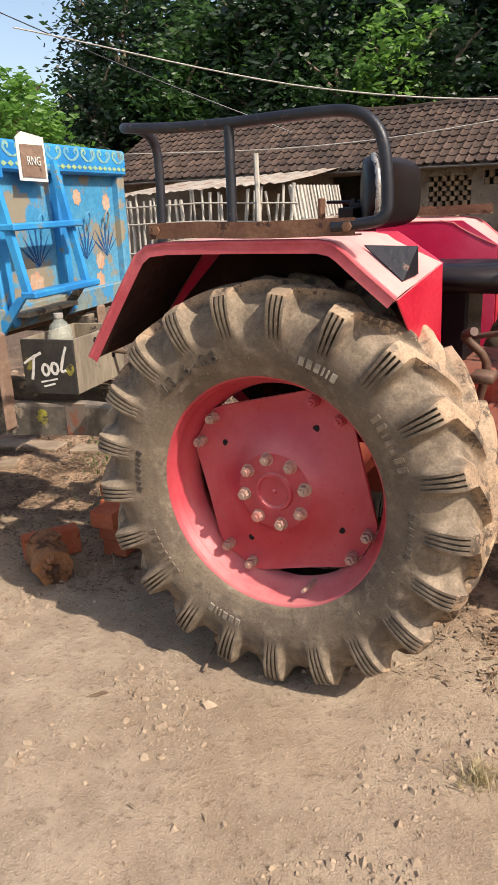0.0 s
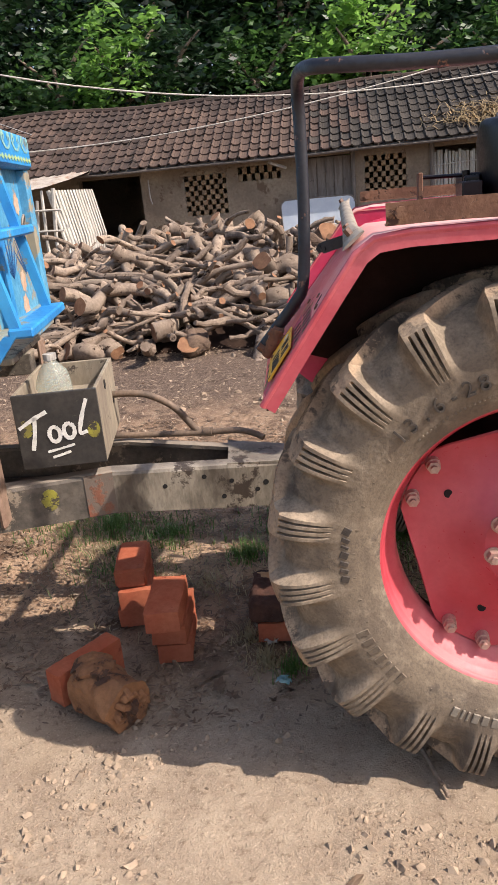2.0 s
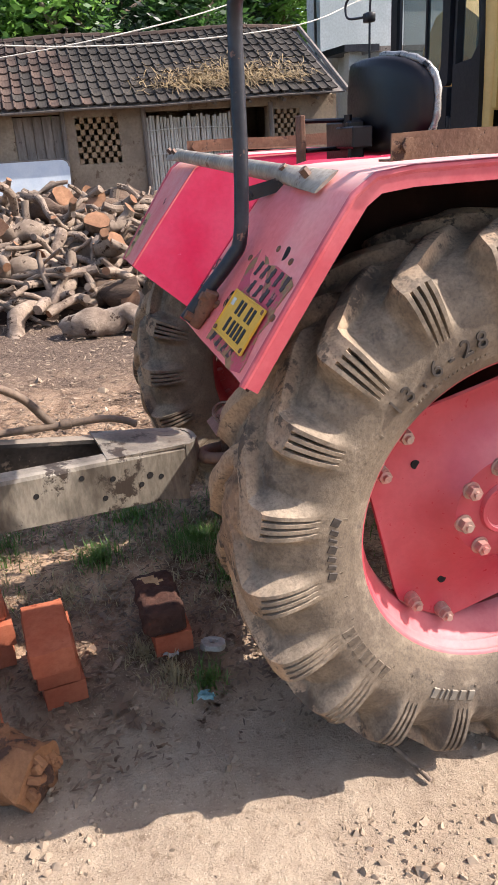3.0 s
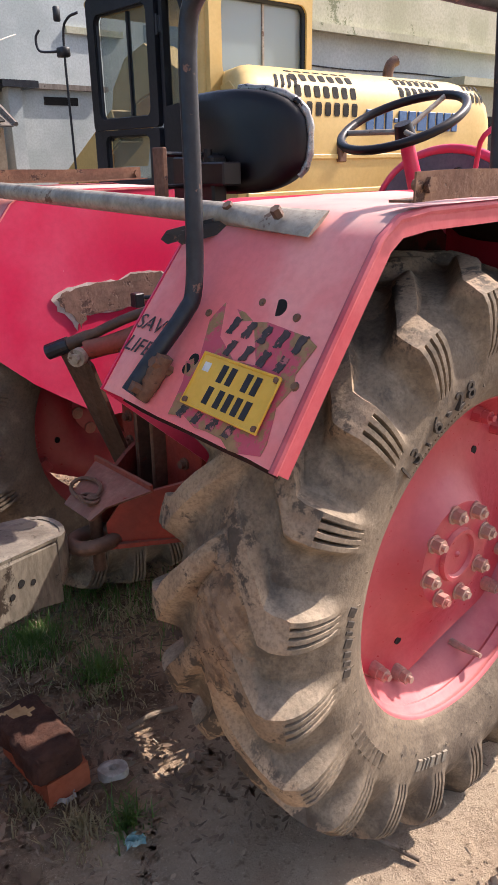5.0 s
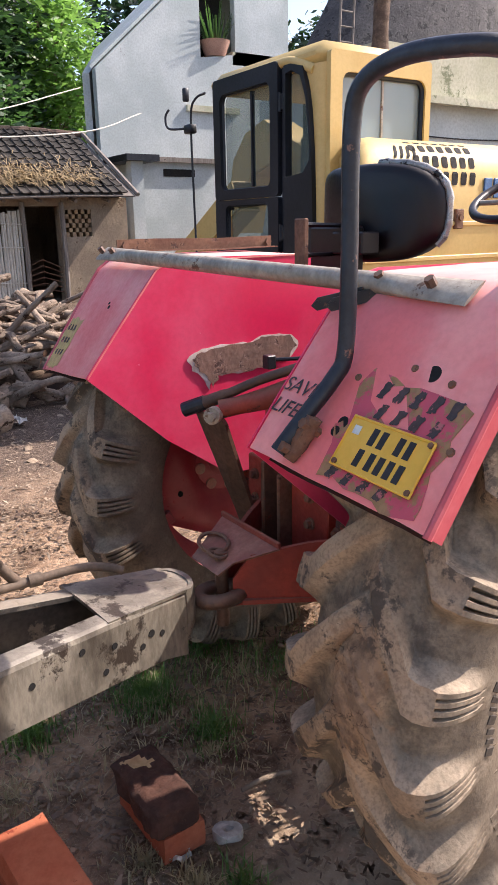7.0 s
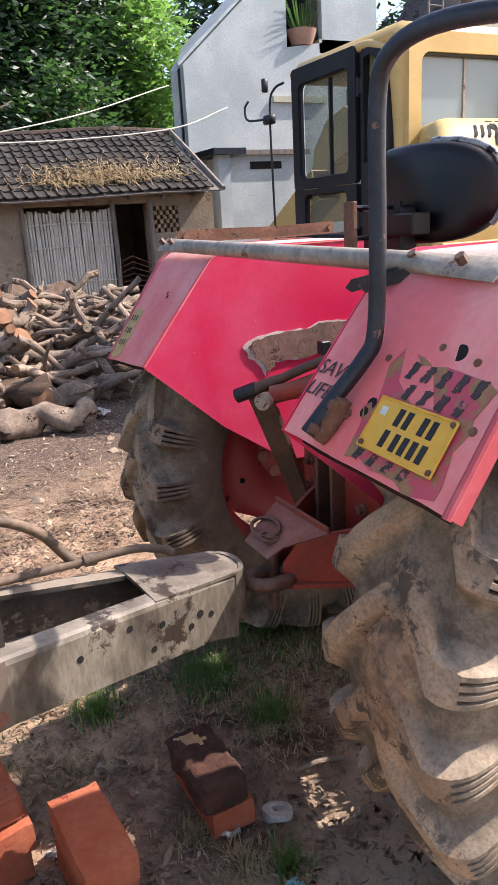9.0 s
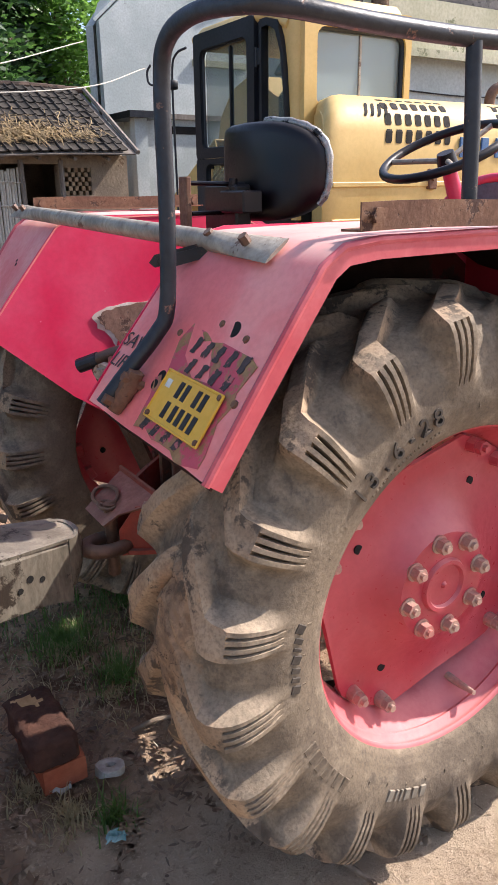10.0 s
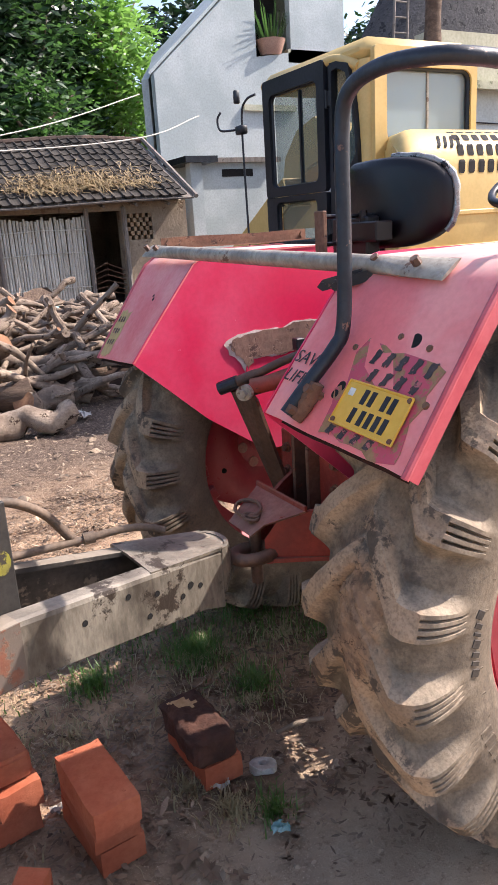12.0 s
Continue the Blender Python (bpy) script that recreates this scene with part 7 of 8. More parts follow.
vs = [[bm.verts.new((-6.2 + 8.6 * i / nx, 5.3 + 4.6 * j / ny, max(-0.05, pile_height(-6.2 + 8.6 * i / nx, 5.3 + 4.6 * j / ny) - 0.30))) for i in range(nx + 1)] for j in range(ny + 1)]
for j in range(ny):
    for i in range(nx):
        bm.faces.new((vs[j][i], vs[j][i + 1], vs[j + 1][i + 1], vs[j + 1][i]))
part("heap_core", bm, HEAPSHADE, heap, "", 180)
# a few stumps and single logs before the heap
LOGS = ((-1.85, 5.35, 0.11, 0.11, 0.32, 80, 0), (-2.9, 5.4, 0.09, 0.09, 0.5, 10, 0), (-0.35, 4.75, 0.10, 0.10, 0.85, 170, 6), (-0.1, 6.2, 0.09, 0.12, 0.5, 70, 0))
STUMPS = ((0.3, 6.6, 0.15, 0.17, 1.0, 150, -18), (0.85, 7.4, 0.18, 0.19, 1.1, 30, 12), (1.4, 8.4, 0.2, 0.22, 0.9, 120, 20), (0.4, 7.9, 0.4, 0.18, 1.1, 160, 8), (1.0, 8.9, 0.5, 0.22, 0.8, 60, 30),
          (0.75, 6.3, 0.12, 0.14, 0.8, 40, 5), (1.15, 7.0, 0.2, 0.18, 1.2, 140, 24), (0.1, 7.2, 0.35, 0.17, 1.2, 20, 15), (1.7, 7.8, 0.16, 0.16, 0.8, 80, 0), (0.6, 8.5, 0.55, 0.2, 1.0, 130, -20), (-0.45, 5.7, 0.12, 0.13, 0.9, 155, 8), (0.15, 5.5, 0.08, 0.10, 0.7, 20, 4))
PILED = tuple((x, y, pile_height(x, y) * 0.85, r * 0.78, ln, yaw, tip) for x, y, r, ln, yaw, tip in ((-0.9, 6.6, 0.13, 0.8, 30, 12), (-0.5, 7.3, 0.16, 0.9, 140, -10), (-0.2, 6.5, 0.14, 0.7, 70, 20), (0.2, 8.2, 0.17, 0.9, 20, 15), (-0.7, 8.1, 0.15, 1.0, 110, 10), (-1.3, 7.2, 0.13, 0.7, 160, -15), (0.0, 7.6, 0.15, 0.8, 50, 25), (-1.0, 5.9, 0.12, 0.6, 20, 8), (-0.4, 6.1, 0.13, 0.8, 120, 12)))
for x, y, z, r, ln, yaw, tip in (*LOGS, *STUMPS, *PILED):
    bm = bmesh.new()
    pts = smooth_path([V(-ln / 2 + ln * i / 5, 0.05 * math.sin(i * 2), 0.03 * math.cos(i * 3)) for i in range(6)], 3)
    rings = tube(bm, pts, [r * random.uniform(0.9, 1.12) for _ in pts], 16)
    for v in bm.verts:
        v.co += noise.noise_vector(v.co * 5 + V(x, y, 0)) * r * 0.4 + noise.noise_vector(V(v.co.x * 6, v.co.y * 30, v.co.z * 30)) * r * 0.18
    for f in bm.faces:
        if len(f.verts) > 8:
            f.material_index = 1
    ob = solo("log", bm, [BARK if r < 0.105 else GREYLOG, CUTWOOD if r < 0.121 else GREYLOG], "rough split log lying beside the wood heap", "log", "logs by the heap", smooth=60)
    ob.matrix_basis = pose(x, y, z, 0, tip, yaw)

# ---- the excavator behind the tractor ----
digger = thing("excavator", "faded yellow excavator with a black cab door, parked", "excavator", (3.3, 4.6, 0))


def dpart(name, bm, m, label="", smooth=None, parent=digger):
    return part(name, bm, m, parent, label, smooth)


def rounded(w, h, r, n=5):
    """A rounded rectangle about its centre."""
    out = []
    for cx, cz, a0 in ((w / 2 - r, h / 2 - r, 0), (-w / 2 + r, h / 2 - r, 90), (-w / 2 + r, -h / 2 + r, 180), (w / 2 - r, -h / 2 + r, 270)):
        for k in range(n + 1):
            a = radians(a0 + 90 * k / n)
            out.append((cx + r * math.cos(a), cz + r * math.sin(a)))
    return out


def ring_plate(bm, outer, inner, thick):
    """A flat frame between two outlines of equal count, given as 3D points, with thickness."""
    n = len(outer)
    nrm = (outer[1] - outer[0]).cross(outer[n // 2] - outer[0]).normalized() * thick
    A, B = [bm.verts.new(p) for p in outer], [bm.verts.new(p) for p in inner]
    C, D = [bm.verts.new(p + nrm) for p in outer], [bm.verts.new(p + nrm) for p in inner]
    for k in range(n):
        j = (k + 1) % n
        bm.faces.new((A[k], A[j], B[j], B[k]))
        bm.faces.new((C[k], D[k], D[j], C[j]))
        bm.faces.new((A[k], C[k], C[j], A[j]))
        bm.faces.new((B[k], B[j], D[j], D[k]))


CX0, CX1, CY0, CY1, CZ0, CZ1 = 2.42, 3.50, 3.95, 5.52, 1.22, 2.70
# cab shell: roof, floor, rear wall with a window, front and right posts
bm = bmesh.new()
box(bm, (CX0 - 0.01, CY0 - 0.0, 2.60), (CX1 + 0.01, CY1 + 0.04, 2.78), bevel=0.075)
dpart("cab_roof", bm, DIGGER, "rounded pale yellow cab roof", 40)
bm = bmesh.new()
box(bm, (CX0 + 0.02, CY0 + 0.02, 1.0), (CX1 - 0.02, CY1, 1.30), bevel=0.02)
dpart("cab_floor", bm, DIGBLACK)
wc = V(3.005, 0, 2.285)
inn = [V(wc.x + a, CY0, wc.z + b) for a, b in rounded(0.87, 0.55, 0.08)]
out = [V((CX0 + 0.035 + CX1) / 2 + a, CY0, 2.10 + b) for a, b in rounded(CX1 - CX0 - 0.035, 1.20, 0.03)]
bm = bmesh.new()
ring_plate(bm, out, inn, 0.05)
dpart("cab_rear", bm, DIGGER, "yellow rear cab wall")
bm = bmesh.new()
rows = []
for z, ys in ((1.20, 4.005), (1.60, 4.01), (2.0, 4.03), (2.3, 4.06), (2.5, 4.10), (2.62, 4.18)):
    rows.append([V(CX0 - 0.004, ys, z), V(CX0 - 0.006, (ys + 4.0) / 2, z), V(CX0 + 0.004, 3.985, z), V(CX0 + 0.018, 3.962, z), V(CX0 + 0.03, 3.950, z), V(CX0 + 0.052, 3.946, z)])
strip(bm, rows, 0.02)
dpart("corner_pillar", bm, DIGGER, "rounded pale yellow corner pillar of the cab", 60)
bm = bmesh.new()
tube(bm, [p + V(0, -0.008, 0) for p in inn + inn[:1]], 0.024, 8)
seal = dpart("window_seal", bm, DIGBLACK, "black rubber window seal", 60)
bm = bmesh.new()
plate(bm, [p + V(0, 0.02, 0) for p in inn], 0.006)
dpart("rear_pane", bm, REARPANE, "dusty window pane tinted pale for the sky it mirrors")
bm = bmesh.new()
box(bm, (3.015, CY0 + 0.004, 1.99), (3.035, CY0 + 0.03, 2.55))
dpart("glazing_bar", bm, GALV)
# left side: black door with windows, hinge post and curved quarter panel
door_in = [V(CX0, 4.965 + a, 2.18 + b) for a, b in rounded(0.78, 0.80, 0.07)]
low_in = [V(CX0, 4.95 + a, 1.47 + b) for a, b in rounded(0.68, 0.36, 0.06)]
bm = bmesh.new()
mid_out = [V(CX0, 4.965 + a, 2.205 + b) for a, b in rounded(1.0, 1.01, 0.04)]
ring_plate(bm, mid_out, door_in, -0.045)
lo_out = [V(CX0, 4.965 + a, 1.46 + b) for a, b in rounded(1.0, 0.47, 0.02)]
ring_plate(bm, lo_out, low_in, -0.045)
door = dpart("cab_door", bm, DIGBLACK, "black cab door with two panes", 30)
for loop in (door_in, low_in):
    bm = bmesh.new()
    tube(bm, [p + V(-0.006, 0, 0) for p in loop + loop[:1]], 0.014, 6)
    part("door_seal", bm, DIGBLACK, door, "", 60)
    bm = bmesh.new()
    plate(bm, [p + V(0.02, 0, 0) for p in loop], 0.005)
    part("door_pane", bm, PANE, door)
bm = bmesh.new()
box(bm, (CX0 + 0.0, 4.90, 1.80), (CX0 + 0.03, 4.925, 2.56))
part("glazing_bar", bm, DIGBLACK, door)
bm = bmesh.new()
for k in range(9):
    box(bm, (CX0 - 0.004, 4.92 - 0.045 * k + 0.25, 1.712), (CX0 - 0.001, 4.95 - 0.045 * k + 0.25, 1.748))
parts("door_bar", bm, PALEMARK, door, "pale bar of worn writing")
bm = bmesh.new()
box(bm, (CX0 - 0.015, 5.30, 1.60), (CX0 + 0.0, 5.37, 1.65), bevel=0.01)
cyl(bm, (CX0 - 0.012, 5.24, 1.63), (CX0, 5.24, 1.63), 0.02, seg=12)
part("door_handle", bm, BLACK, door)
bm = bmesh.new()
box(bm, (CX0 - 0.012, 4.39, 1.22), (CX0 + 0.05, 4.46, 2.70), bevel=0.01)
for z in (1.35, 2.35):
    box(bm, (CX0 - 0.03, 4.41, z), (CX0 - 0.005, 4.51, z + 0.12), bevel=0.006)
    cyl(bm, (CX0 - 0.025, 4.46, z - 0.01), (CX0 - 0.025, 4.46, z + 0.13), 0.016, seg=10)
dpart("hinge_post", bm, DIGBLACK)
qi = [V(CX0, y, z) for y, z in ((4.365, 1.84), (4.365, 2.60), (4.29, 2.61), (4.18, 2.56), (4.11, 2.40), (4.065, 2.10), (4.055, 1.95), (4.14, 1.86))]
qo = [V(CX0, y, z) for y, z in ((4.39, 1.22), (4.39, 2.66), (4.30, 2.66), (4.15, 2.62), (4.08, 2.40), (4.04, 2.10), (4.015, 1.60), (4.01, 1.22))]
bm = bmesh.new()
ring_plate(bm, qo, qi, -0.04)
dpart("quarter_panel", bm, DIGBLACK, "black quarter panel round the side window")
bm = bmesh.new()
plate(bm, [p + V(0.02, 0, 0) for p in qi], 0.005)
dpart("quarter_pane", bm, PANE)
bm = bmesh.new()
tube(bm, smooth_path([(CX0 + 0.005, 5.50, 2.68), (CX0 + 0.005, 4.60, 2.69), (CX0 + 0.005, 4.36, 2.685), (CX0 + 0.005, 4.20, 2.64), (CX0 + 0.015, 4.06, 2.58)], 6), 0.040, 10)
dpart("cab_edge", bm, DIGGER, "rounded pale yellow cab edge", 60)
bm = bmesh.new()
box(bm, (CX0, 5.48, 1.22), (CX0 + 0.06, 5.54, 2.66), bevel=0.01)
box(bm, (CX1 - 0.06, 5.48, 1.22), (CX1, 5.54, 2.66), bevel=0.01)
box(bm, (CX1 - 0.05, CY0 + 0.05, 1.22), (CX1, 4.3, 2.6), bevel=0.01)
parts("cab_post", bm, DIGBLACK, digger)
bm = bmesh.new()
box(bm, (2.62, 4.55, 1.3), (3.12, 5.0, 1.62), bevel=0.05)
box(bm, (2.64, 4.42, 1.55), (3.10, 4.56, 2.20), bevel=0.05)
dpart("driver_seat", bm, BLACK, "dark cab seat")
# yellow boom that shows through the cab and beyond it
bm = bmesh.new()
rows = []
for t, (y, z) in enumerate(((4.3, 1.35), (5.3, 1.95), (6.0, 2.30), (6.35, 2.2), (6.6, 1.95), (6.7, 1.6))):
    w = 0.17
    rows.append([V(3.55 - w, y, z - 0.2), V(3.55 + w, y, z - 0.2), V(3.55 + w, y + 0.1, z + 0.22), V(3.55 - w, y + 0.1, z + 0.22), V(3.55 - w, y, z - 0.2)])
strip(bm, rows, 0.02)
dpart("boom", bm, DIGGER, "yellow excavator boom")
bm = bmesh.new()
rows = []
for y, z in ((5.7, 1.75), (6.6, 1.25), (7.3, 0.85), (7.8, 0.55)):
    rows.append([V(2.78, y, z - 0.12), V(3.02, y, z - 0.12), V(3.02, y + 0.1, z + 0.14), V(2.78, y + 0.1, z + 0.14), V(2.78, y, z - 0.12)])
strip(bm, rows, 0.02)
arm = dpart("dipper_arm", bm, DIGGER, "yellow dipper arm with blue bars")
bm = bmesh.new()
for k in range(6):
    y = 5.95 + 0.17 * k
    z = 1.61 - 0.095 * k
    plate(bm, [V(2.776, y, z - 0.05), V(2.776, y + 0.12, z - 0.12), V(2.776, y + 0.14, z + 0.0), V(2.776, y + 0.02, z + 0.07)], 0.003)
parts("arm_bar", bm, DIGLETTER, arm)
bm = bmesh.new()
for y, z in ((7.2, 1.02), (7.45, 0.90), (7.65, 0.78)):
    cyl(bm, (2.74, y, z), (3.06, y, z), 0.055, seg=12)
parts("arm_pin", bm, GREASE, arm)
# engine cover: rounded box with rows of slots
HX0, HX1, HY0, HY1, HZ0, HZ1 = 2.10, 5.05, 3.16, 3.95, 0.95, 2.06
bm = bmesh.new()
nprof = [(HY0 + 0.03, HZ0), (HY0, HZ0 + 0.06), (HY0, 1.62), (HY0 + 0.01, 1.80), (HY0 + 0.05, 1.92), (HY0 + 0.13, 2.00), (HY0 + 0.30, 2.05), (HY1, 2.07)]
rows = []
for x, k in ((HX0, 0.90), (HX0 + 0.015, 0.935), (HX0 + 0.05, 0.97), (HX0 + 0.11, 0.992), (HX0 + 0.2, 1.0), (3.4, 1.0), (HX1 - 0.32, 1.0), (HX1 - 0.15, 0.98), (HX1 - 0.06, 0.93), (HX1, 0.80)):
    skew = 0.62 * max(0.0, 1 - (x - HX0) / 0.75)
    rows.append([V(x + skew * (y - HY0), HY1 - (HY1 - y) * (0.75 + 0.25 * k) if k < 1 else y, HZ0 + (z - HZ0) * k) for y, z in nprof])
strip(bm, rows, -0.02)
for row in (rows[0], rows[-1]):
    plate(bm, row + [V(row[-1].x, HY1, HZ0)], 0.01)
hood = dpart("engine_cover", bm, DIGGER, "rounded yellow engine cover with rows of black slots", 40)
bm = bmesh.new()
box(bm, (HX0 + 0.52, HY0 + 0.08, HZ0), (HX1 - 0.02, HY1, HZ0 + 0.5), bevel=0.03)
part("cover_body", bm, DIGGER, hood)


SLOPE = [V(0, HY0, 1.60), V(0, HY0 + 0.01, 1.80), V(0, HY0 + 0.05, 1.92), V(0, HY0 + 0.13, 2.00), V(0, HY0 + 0.30, 2.05)]


def hood_at(s, lift):
    """A place up the curved face of the cover, by the way along it."""
    for a, b in zip(SLOPE, SLOPE[1:]):
        ln = (b - a).length
        if s <= ln or b is SLOPE[-1]:
            d = (b - a) / ln
            return a + d * s + V(0, -d.z, d.y) * lift
        s -= ln


def hood_slots(x0, n, step, wide, rows, lean=0.0, back=0.0):
    """Rows of small rounded black slots that follow the curve of the cover."""
    for s0, s1 in rows:
        for k in range(n):
            bm = bmesh.new()
            grid = []
            for q in range(7):
                s = s0 + (s1 - s0) * q / 6
                p = hood_at(s, 0.0035)
                w = wide * (0.72 if q in (0, 6) else 1.0) / 2
                x = x0 + step * k + lean * s
                grid.append([V(x - w, p.y + back * (1 if k == 0 else 0), p.z), V(x + w, p.y, p.z)])
            strip(bm, grid, 0.002)
            part("vent_slot", bm, DARK, hood)


ROWS = ((0.125, 0.215), (0.245, 0.325), (0.365, 0.425), (0.455, 0.490))
hood_slots(2.63, 7, 0.094, 0.058, ROWS, 0.08)
hood_slots(3.76, 7, 0.086, 0.052, ((0.285, 0.370), (0.400, 0.455), (0.475, 0.500)), 0.10)
hood_slots(2.32, 4, 0.060, 0.028, ((0.300, 0.410),), 0.45)
hood_slots(4.66, 4, 0.064, 0.030, ((0.275, 0.365), (0.395, 0.455)), 0.10)
bm = bmesh.new()
for k, w in enumerate((0.11, 0.12, 0.10, 0.05, 0.12, 0.12, 0.15, 0.11, 0.10, 0.11, 0.10)):
    x = 3.33 + sum((0.11, 0.12, 0.10, 0.05, 0.12, 0.12, 0.15, 0.11, 0.10, 0.11)[:k]) * 0.88 + 0.012 * k
    h = 0.14 if k != 3 else 0.03
    box(bm, (x, HY0 - 0.010, 1.71 - h / 2), (x + w * 0.75, HY0 + 0.006, 1.71 + h / 2), bevel=0.003)
parts("name_bar", bm, DIGLETTER, hood, "blue painted bar")
bm = bmesh.new()
for z in (1.44, 1.20):
    box(bm, (HX0 + 0.05, HY0 - 0.014, z), (HX1 - 0.08, HY0 + 0.02, z + 0.035), bevel=0.006)
part("cover_seam", bm, DIGGER, hood)
bm = bmesh.new()
box(bm, (3.02, HY0 - 0.03, 1.42), (3.10, HY0 + 0.01, 1.56), bevel=0.006)
cyl(bm, (3.06, HY0 - 0.045, 1.50), (3.06, HY0, 1.50), 0.022, seg=10)
part("latch", bm, RUST, hood)
bm = bmesh.new()
tube(bm, smooth_path([(4.28, 3.75, 2.03), (4.28, 3.75, 2.12), (4.30, 3.74, 2.19), (4.35, 3.72, 2.22)], 4), 0.045, 10)
part("exhaust", bm, GREASE, hood, "stub of dark exhaust pipe", 50)
bm = bmesh.new()
tube(bm, smooth_path([(3.40, 4.0, 2.36), (3.46, 3.98, 2.36), (3.50, 3.97, 2.40), (3.50, 3.97, 2.48)], 4), 0.025, 8)
dpart("mirror_arm", bm, DIGBLACK, "", 50)
# mirror and hand rail before the cab
bm = bmesh.new()
tube(bm, smooth_path([(2.30, 5.72, 1.0), (2.30, 5.74, 1.8), (2.31, 5.76, 2.45), (2.33, 5.70, 2.60), (2.38, 5.60, 2.64)], 4), 0.011, 8)
tube(bm, smooth_path([(2.31, 5.76, 2.36), (2.25, 5.90, 2.36), (2.20, 6.02, 2.38), (2.19, 6.04, 2.48), (2.21, 6.00, 2.54)], 4), 0.011, 8)
box(bm, (2.27, 5.72, 2.31), (2.35, 5.84, 2.39), bevel=0.01)
box(bm, (2.30, 5.86, 2.60), (2.36, 5.90, 2.72), bevel=0.01)
dpart("hand_rail", bm, DIGBLACK, "thin black hand rail with a mirror stub", 50)
# undercarriage
bm = bmesh.new()
box(bm, (2.45, 3.3, 0.75), (4.5, 5.4, 0.97), bevel=0.04)
cyl(bm, (3.45, 4.4, 0.5), (3.45, 4.4, 0.8), 0.6, seg=24)
dpart("turntable", bm, DIGBLACK)
for x in (2.35, 4.1):
    bm = bmesh.new()
    pts = [(3.0, 0.4), (3.12, 0.12), (3.3, 0.02), (5.5, 0.02), (5.7, 0.12), (5.8, 0.4), (5.68, 0.66), (5.5, 0.75), (3.3, 0.75), (3.1, 0.66)]
    plate(bm, [V(x, y, z) for y, z in pts], 0.45)
    dpart("track", bm, GREASE, "muddy steel track")

# ---- white house, yard wall, thatched roof behind ----
house = thing("white_house", "tall whitewashed house with a sloping roof edge", "house", (10, 22, 0))
GY = 20.0
front = [(7.07, 0.0), (14.6, 0.0), (14.6, 6.55), (13.5, 6.45), (13.5, 9.2), (11.4, 9.2), (7.07, 5.50)]


def hbox(lo, hi, m, name, label="", bevel=0.0, parent=house):
    bm = bmesh.new()
    box(bm, lo, hi, bevel=bevel)
    return part(name, bm, m, parent, label)


bm = bmesh.new()
plate(bm, [V(x, GY, z) for x, z in ((7.07, 0), (10.35, 0), (10.35, 8.30), (7.07, 5.50))][::-1], -0.25)
plate(bm, [V(x, GY, z) for x, z in ((10.35, 0), (11.55, 0), (11.55, 6.22), (10.35, 6.05))][::-1], -0.25)
plate(bm, [V(x, GY, z) for x, z in ((10.35, 8.0), (11.55, 8.0), (11.55, 9.3), (10.35, 8.30))][::-1], -0.25)
plate(bm, [V(x, GY, z) for x, z in ((11.55, 0), (13.5, 0), (13.5, 9.3), (11.55, 9.3))][::-1], -0.25)
parts("front_wall", bm, WHITEWALL, house, "stained whitewashed wall")
bm = bmesh.new()
plate(bm, [V(7.09, GY + 0.25, 0), V(8.0, 21.6, 0), V(8.0, 21.6, 6.2), V(7.09, GY + 0.25, 5.45)], -0.2)
part("side_wall", bm, WHITEWALL, house)
hbox((13.25, GY + 0.25, 0), (13.5, 21.6, 9.3), WHITEWALL, "side_wall")
bm = bmesh.new()
plate(bm, [V(x, 21.6, z) for x, z in ((8.0, 0), (13.5, 0), (13.5, 9.3), (11.4, 9.2), (8.0, 6.25))][::-1], -0.25)
part("back_wall", bm, WHITEWALL, house)
bm = bmesh.new()
strip(bm, [[V(7.02, GY - 0.08, 5.50), V(7.95, 21.8, 6.29)], [V(11.5, GY - 0.08, 9.33), V(11.5, 21.9, 9.33)]], 0.08)
part("roof_edge", bm, WHITEWALL, house, "grey-white sloping roof slab")
hbox((11.5, GY - 0.1, 9.3), (13.6, 21.9, 9.45), WHITEWALL, "roof_slab")
hbox((11.45, GY - 0.25, 5.95), (14.7, GY + 0.6, 6.30), CREAMWALL, "ledge", "stained concrete ledge")
hbox((10.25, GY + 0.22, 6.0), (10.42, GY + 0.5, 8.1), WHITEWALL, "window_frame")
hbox((10.36, GY + 0.5, 6.0), (11.54, GY + 0.55, 8.1), DARK, "window_dark")
hbox((10.17, GY - 0.02, 5.98), (10.36, GY + 0.02, 8.1), CREAMWALL, "peeled_plaster", "peeling plaster beside the window")
hbox((12.45, GY - 0.03, 6.3), (12.52, GY + 0.0, 9.2), DARKSTEEL, "drain_pipe")
hbox((9.8, GY - 0.35, 4.62), (11.6, GY, 4.78), CREAMWALL, "sunshade", "cream concrete sunshade")
hbox((10.55, GY - 0.02, 1.6), (11.2, GY + 0.02, 3.1), BROWNPOST, "side_door")
pot = thing("flower_pot", "terracotta flower pot with long green leaves on a window ledge", "flower pot", (10.95, GY + 0.1, 6.14))
bm = bmesh.new()
tube(bm, [(10.98, GY - 0.02, 6.14), (10.98, GY - 0.02, 6.40), (10.98, GY - 0.02, 6.56)], [0.30, 0.40, 0.46], 16)
part("pot", bm, PALECLAY, pot, "", 40)
bm = bmesh.new()
for k in range(60):
    a, ln = random.uniform(0, 6.28), random.uniform(0.5, 1.0)
    p = V(10.98 + 0.25 * math.cos(a), GY - 0.02 + 0.25 * math.sin(a), 6.5)
    q = p + V(0.35 * math.cos(a), 0.35 * math.sin(a), ln)
    w = V(-math.sin(a), math.cos(a), 0) * 0.025
    vs = [bm.verts.new(v) for v in (p - w, p + w, q + w * 0.3, q - w * 0.3)]
    bm.faces.new(vs)
part("pot_leaves", bm, LEAF_MID, pot)
